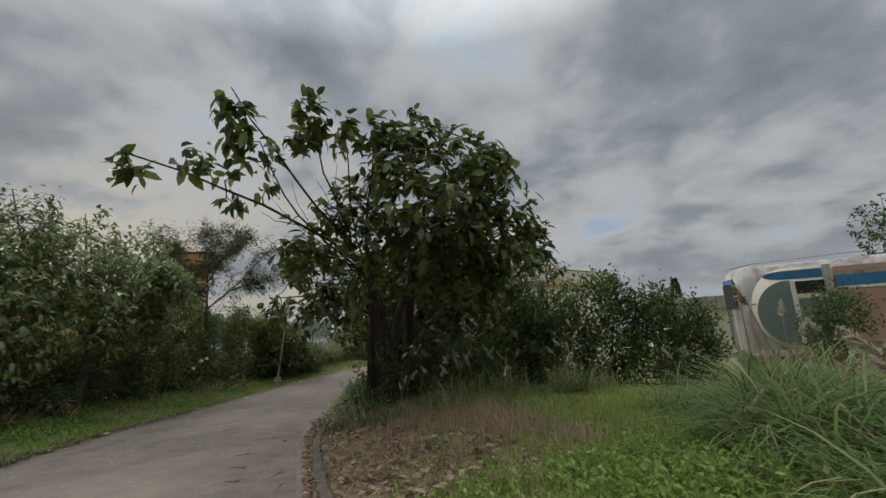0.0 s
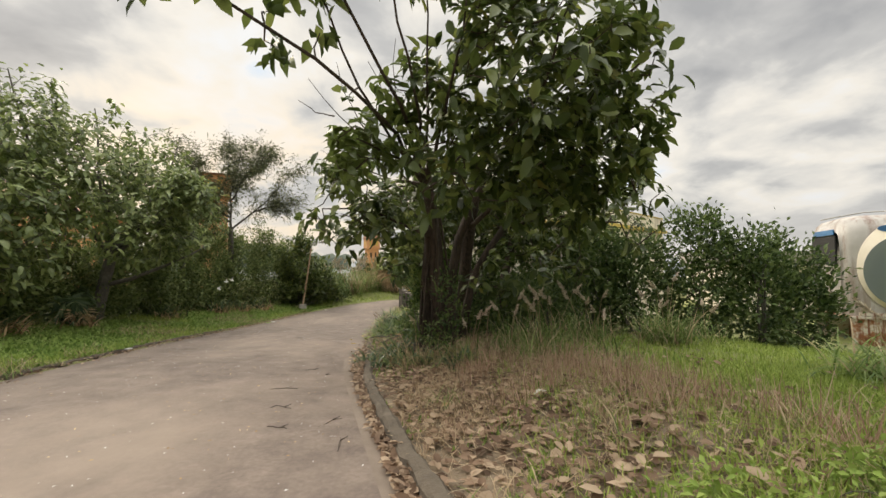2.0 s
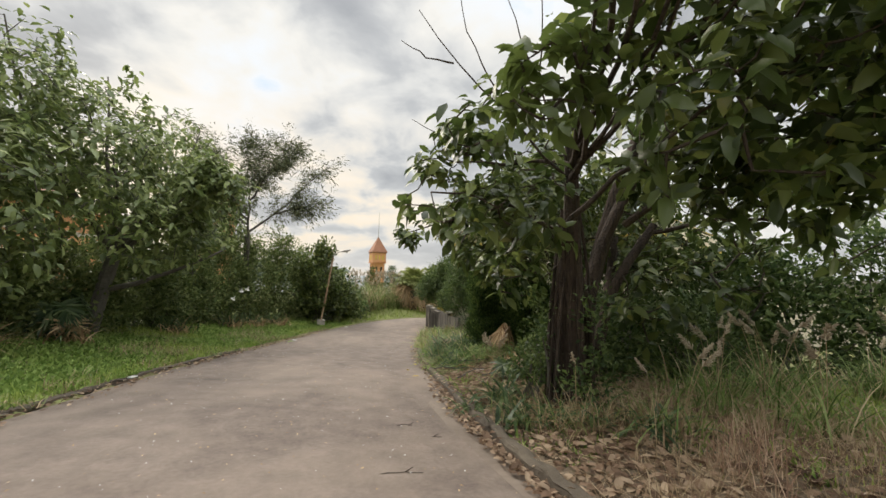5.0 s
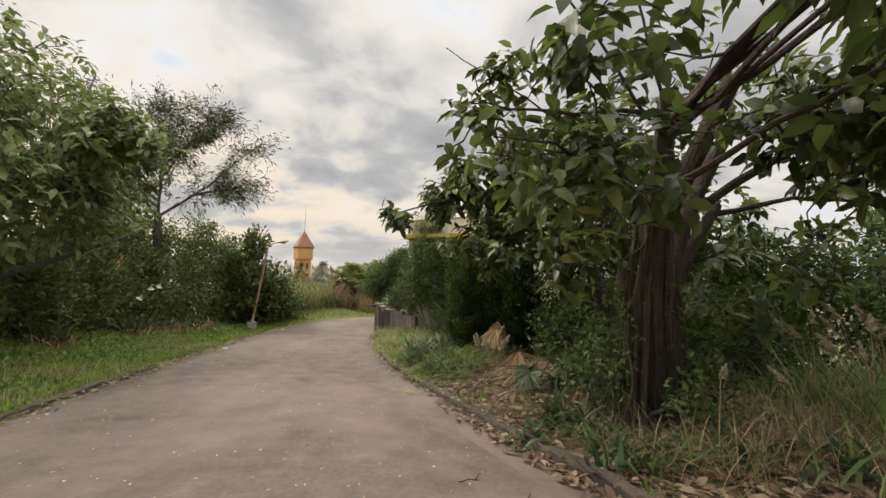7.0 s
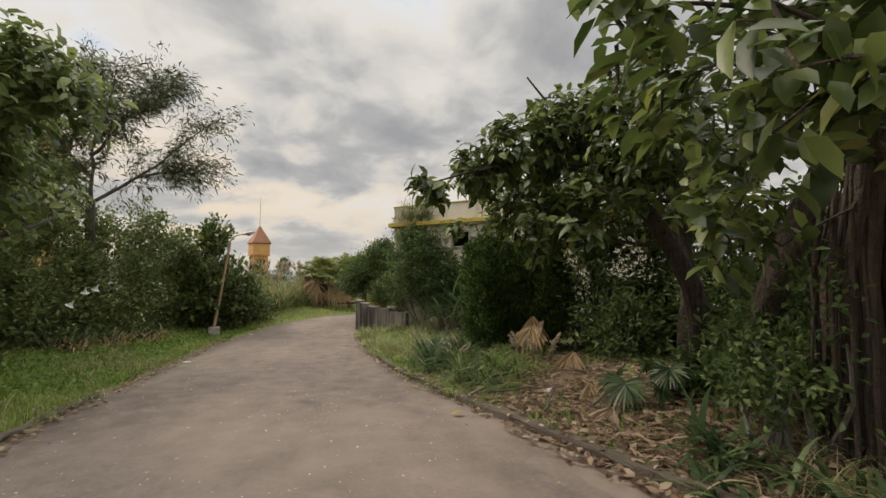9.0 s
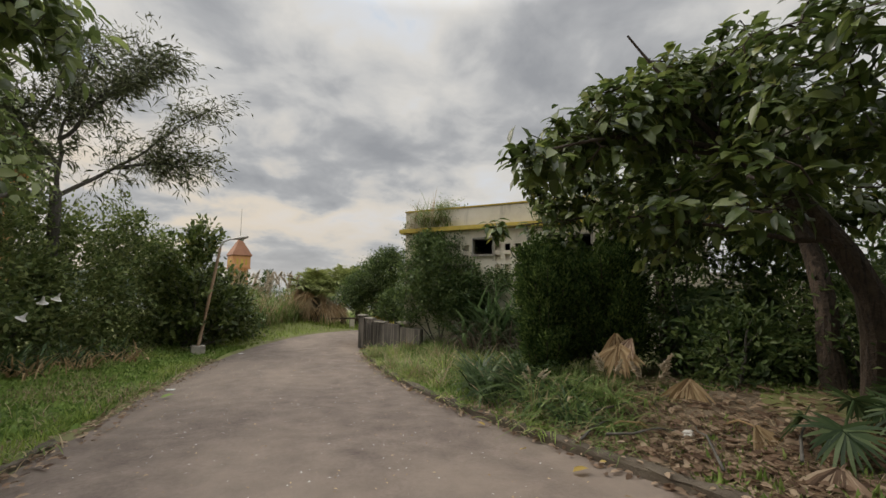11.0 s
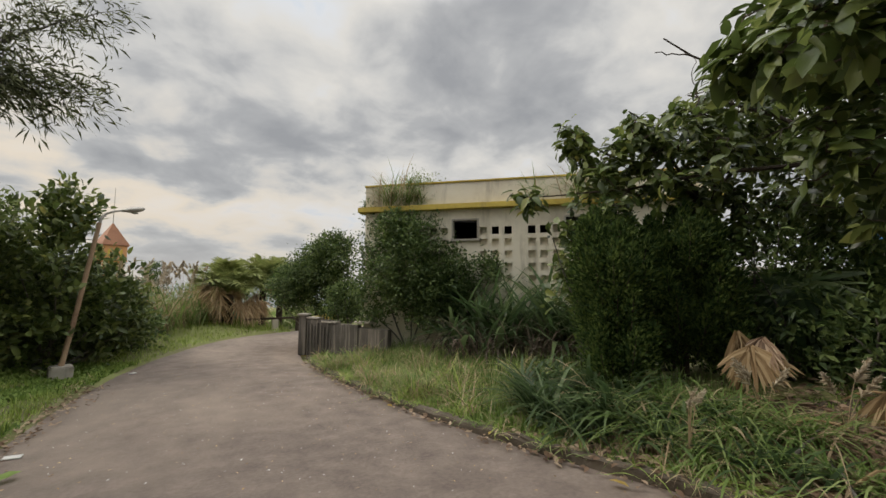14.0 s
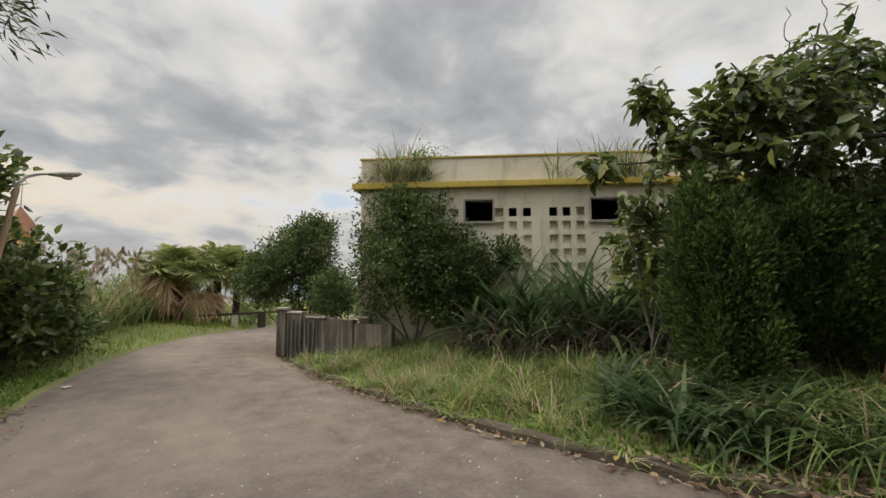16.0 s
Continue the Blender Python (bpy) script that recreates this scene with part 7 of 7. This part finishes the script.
fan_palm(0.4, 12.4, 11, 0.7, 1.2, 560, M_LILY, "dark fan palm with spreading fronds in the shade")
fan_palm(1.4, 13.6, 9, 0.7, 1.3, 561, M_LILY, "shaded fan palm with stiff radiating leaves")
fan_palm(-1.8, 10.0, 4, 0.33, 0.38, 562, M_LILY, "small fan palm seedling beside the trunk", 1)
fan_palm(-1.35, 9.75, 6, 0.3, 0.32, 565, M_LILY, "low green fan palm beside the leaning trunk", 2)
fan_palm(-10.5, 10.7, 9, 0.5, 0.8, 564, M_LILY, "dark fan palm at the foot of the hedge", 2)
fan_palm(-1.2, 17.6, 3, 0.5, 0.5, 563, M_LILY, "small fan palm against the grass")
dp = thing("dead_palm_leaf", (-1.55, 12.5, gz(-1.55, 12.5)), "withered tan fan palm leaf hanging to the ground", "dead leaf")
drng = np.random.default_rng(570)
fan_leaf(dp, (-1.3, 12.7, gz(-1.3, 12.7)), (-1.66, 12.4, -0.18), (-0.85, -0.5, 0.3), 0.4, M_TAN, drng, 30, wide=1.15)
fan_leaf(dp, (-1.3, 12.7, gz(-1.3, 12.7)), (-1.58, 12.55, -0.05), (-0.5, -0.8, 0.1), 0.42, M_TAN, drng, 22, wide=0.8)
fan_leaf(dp, (-1.3, 12.7, gz(-1.3, 12.7)), (-1.5, 12.35, -0.1), (-0.9, 0.1, 0.5), 0.36, M_DEAD, drng, 20, wide=1.0)
fan_leaf(dp, (-1.1, 11.9, gz(-1.1, 11.9)), (-1.5, 11.5, -0.45), (-0.8, -0.4, 0.3), 0.34, M_TAN, drng, 22, wide=1.0)
for k, (fx, fy, fa) in enumerate([(-2.2, 9.8, 0.3), (-1.95, 10.5, 1.4), (-2.45, 11.3, 2.6), (-1.5, 9.4, 4.0), (-2.0, 11.9, 5.0), (-1.3, 8.9, 2.0)]):
    g = gz(fx, fy)
    t_ = thing("dead_palm_leaf", (fx, fy, g), "withered fan palm leaf lying among fallen leaves", "dead leaf", "dead palm leaves")
    fan_leaf(t_, (fx + 0.35 * math.cos(fa), fy + 0.35 * math.sin(fa), g + 0.02), (fx, fy, g + 0.12), (-0.7 * math.cos(fa), -0.7 * math.sin(fa), 0.8), 0.34, M_TAN if k % 3 else M_DEAD, drng, 18, wide=0.9)
fp2 = thing("dead_palm_leaf", (-1.5, 17.9, gz(-1.5, 17.9)), "grey-green wilted fan leaf lying on the grass", "dead leaf")
fan_leaf(fp2, (-1.4, 18.0, gz(-1.4, 18.0)), (-1.9, 17.6, gz(-1.9, 17.6) + 0.5), (-0.5, -0.8, 0.4), 0.45, M_LILY, drng, 16)
# undergrowth in the shade
for k, (ux, uy, top) in enumerate([(-0.2, 9.6, 0.75), (0.9, 9.4, 0.8), (-0.9, 9.2, 0.3), (0.5, 10.8, 0.9), (-0.4, 11.7, 0.3), (0.6, 11.9, 0.8), (1.3, 11.4, 0.9), (2.3, 11.9, 1.1), (0.3, 13.3, 0.6), (1.8, 10.4, 1.0), (-0.2, 12.7, 1.5), (0.8, 12.6, 1.7), (1.7, 12.5, 1.6), (2.6, 11.6, 1.6), (-0.6, 13.9, 1.2)]):
    b = gz(ux, uy)
    bush("undergrowth_shrub", "dark leafy undergrowth in the shade of the trees", (ux, uy, b), [(ux, uy, b + (top - b) * 0.45, 0.65, 0.6, (top - b) * 0.55, 1)], 110, 14, 0.11, 0.4, M_SHRUB, 580 + k, group="undergrowth")

# white flowers on the hedge, rubbish on the bank
for k, (wx, wy, wz) in enumerate([(-10.2, 16.9, 0.25), (-10.15, 17.2, 0.3), (-10.25, 16.5, 0.0)]):
    fr_ = np.random.default_rng(600 + k)
    fl = thing("white_flower", (wx, wy, wz), "drooping white trumpet flower on the hedge", "flower", "white flowers")
    part("petals", Mesh().lathe([(0.012, 0.12), (0.02, 0.06), (0.05, 0.01), (0.085, -0.01)], 10, pose(wx, wy, wz, 20, 15 * k, 40)), M_LITTER, fl)
    part("stalk", Mesh().tube([(wx, wy, wz + 0.12), (wx - 0.25, wy, wz + 0.2), (wx - 0.6, wy, wz + 0.05)], [0.006, 0.006, 0.006], 4), M_LILY, fl)


def rubbish(x, y, size, seed, label):
    rs = np.random.default_rng(seed)
    g = gz(x, y)
    b = bmesh.new()
    bmesh.ops.create_icosphere(b, subdivisions=3, radius=size)
    for v in b.verts:
        k = 1 + 0.7 * noise.noise(v.co * 22 + Vector((seed, 0, 0))) + rs.normal(0, 0.03)
        v.co = Vector((v.co.x * 1.2 * k + x, v.co.y * k + y, max(v.co.z * 0.55 * k + size * 0.35, 0.0) + g))
    me = bpy.data.meshes.new("plastic_bag")
    b.to_mesh(me)
    b.free()
    me.materials.append(M_LITTER)
    tagged(new("plastic_bag", me), label, "rubbish", "rubbish")


rubbish(-2.25, 10.9, 0.075, 3, "crumpled white plastic bag on the bank")
rubbish(-0.2, 5.2, 0.055, 4, "torn white plastic bag among brown leaves")
rubbish(-2.9, 9.15, 0.045, 5, "small white plastic scrap on the kerb")
for k, (wx, wy) in enumerate([(-7.95, 16.2), (-7.6, 21.2), (-7.5, 9.1)]):
    g = max(gz(wx, wy), float(road_top(wx, wy))) + 0.01
    tagged(new("paper_scrap", Mesh().box(-0.07, 0.07, -0.04, 0.04, 0, 0.012, pose(wx, wy, g, 4, 3, 50 * k), 0.004).data("paper_scrap", M_LITTER)), "flattened pale paper scrap on the lane edge", "rubbish", "rubbish")


# ---- the plan above is drawn at 1 : 1.12; enlarge it to true metres ----
for me in bpy.data.meshes:
    me.transform(Matrix.Scale(MAP_SCALE, 4))
for ob in scene.objects:
    if ob.type in ("MESH", "EMPTY"):
        ob.location = ob.location * MAP_SCALE
        ob.matrix_parent_inverse = Matrix.Translation(ob.matrix_parent_inverse.translation * MAP_SCALE)
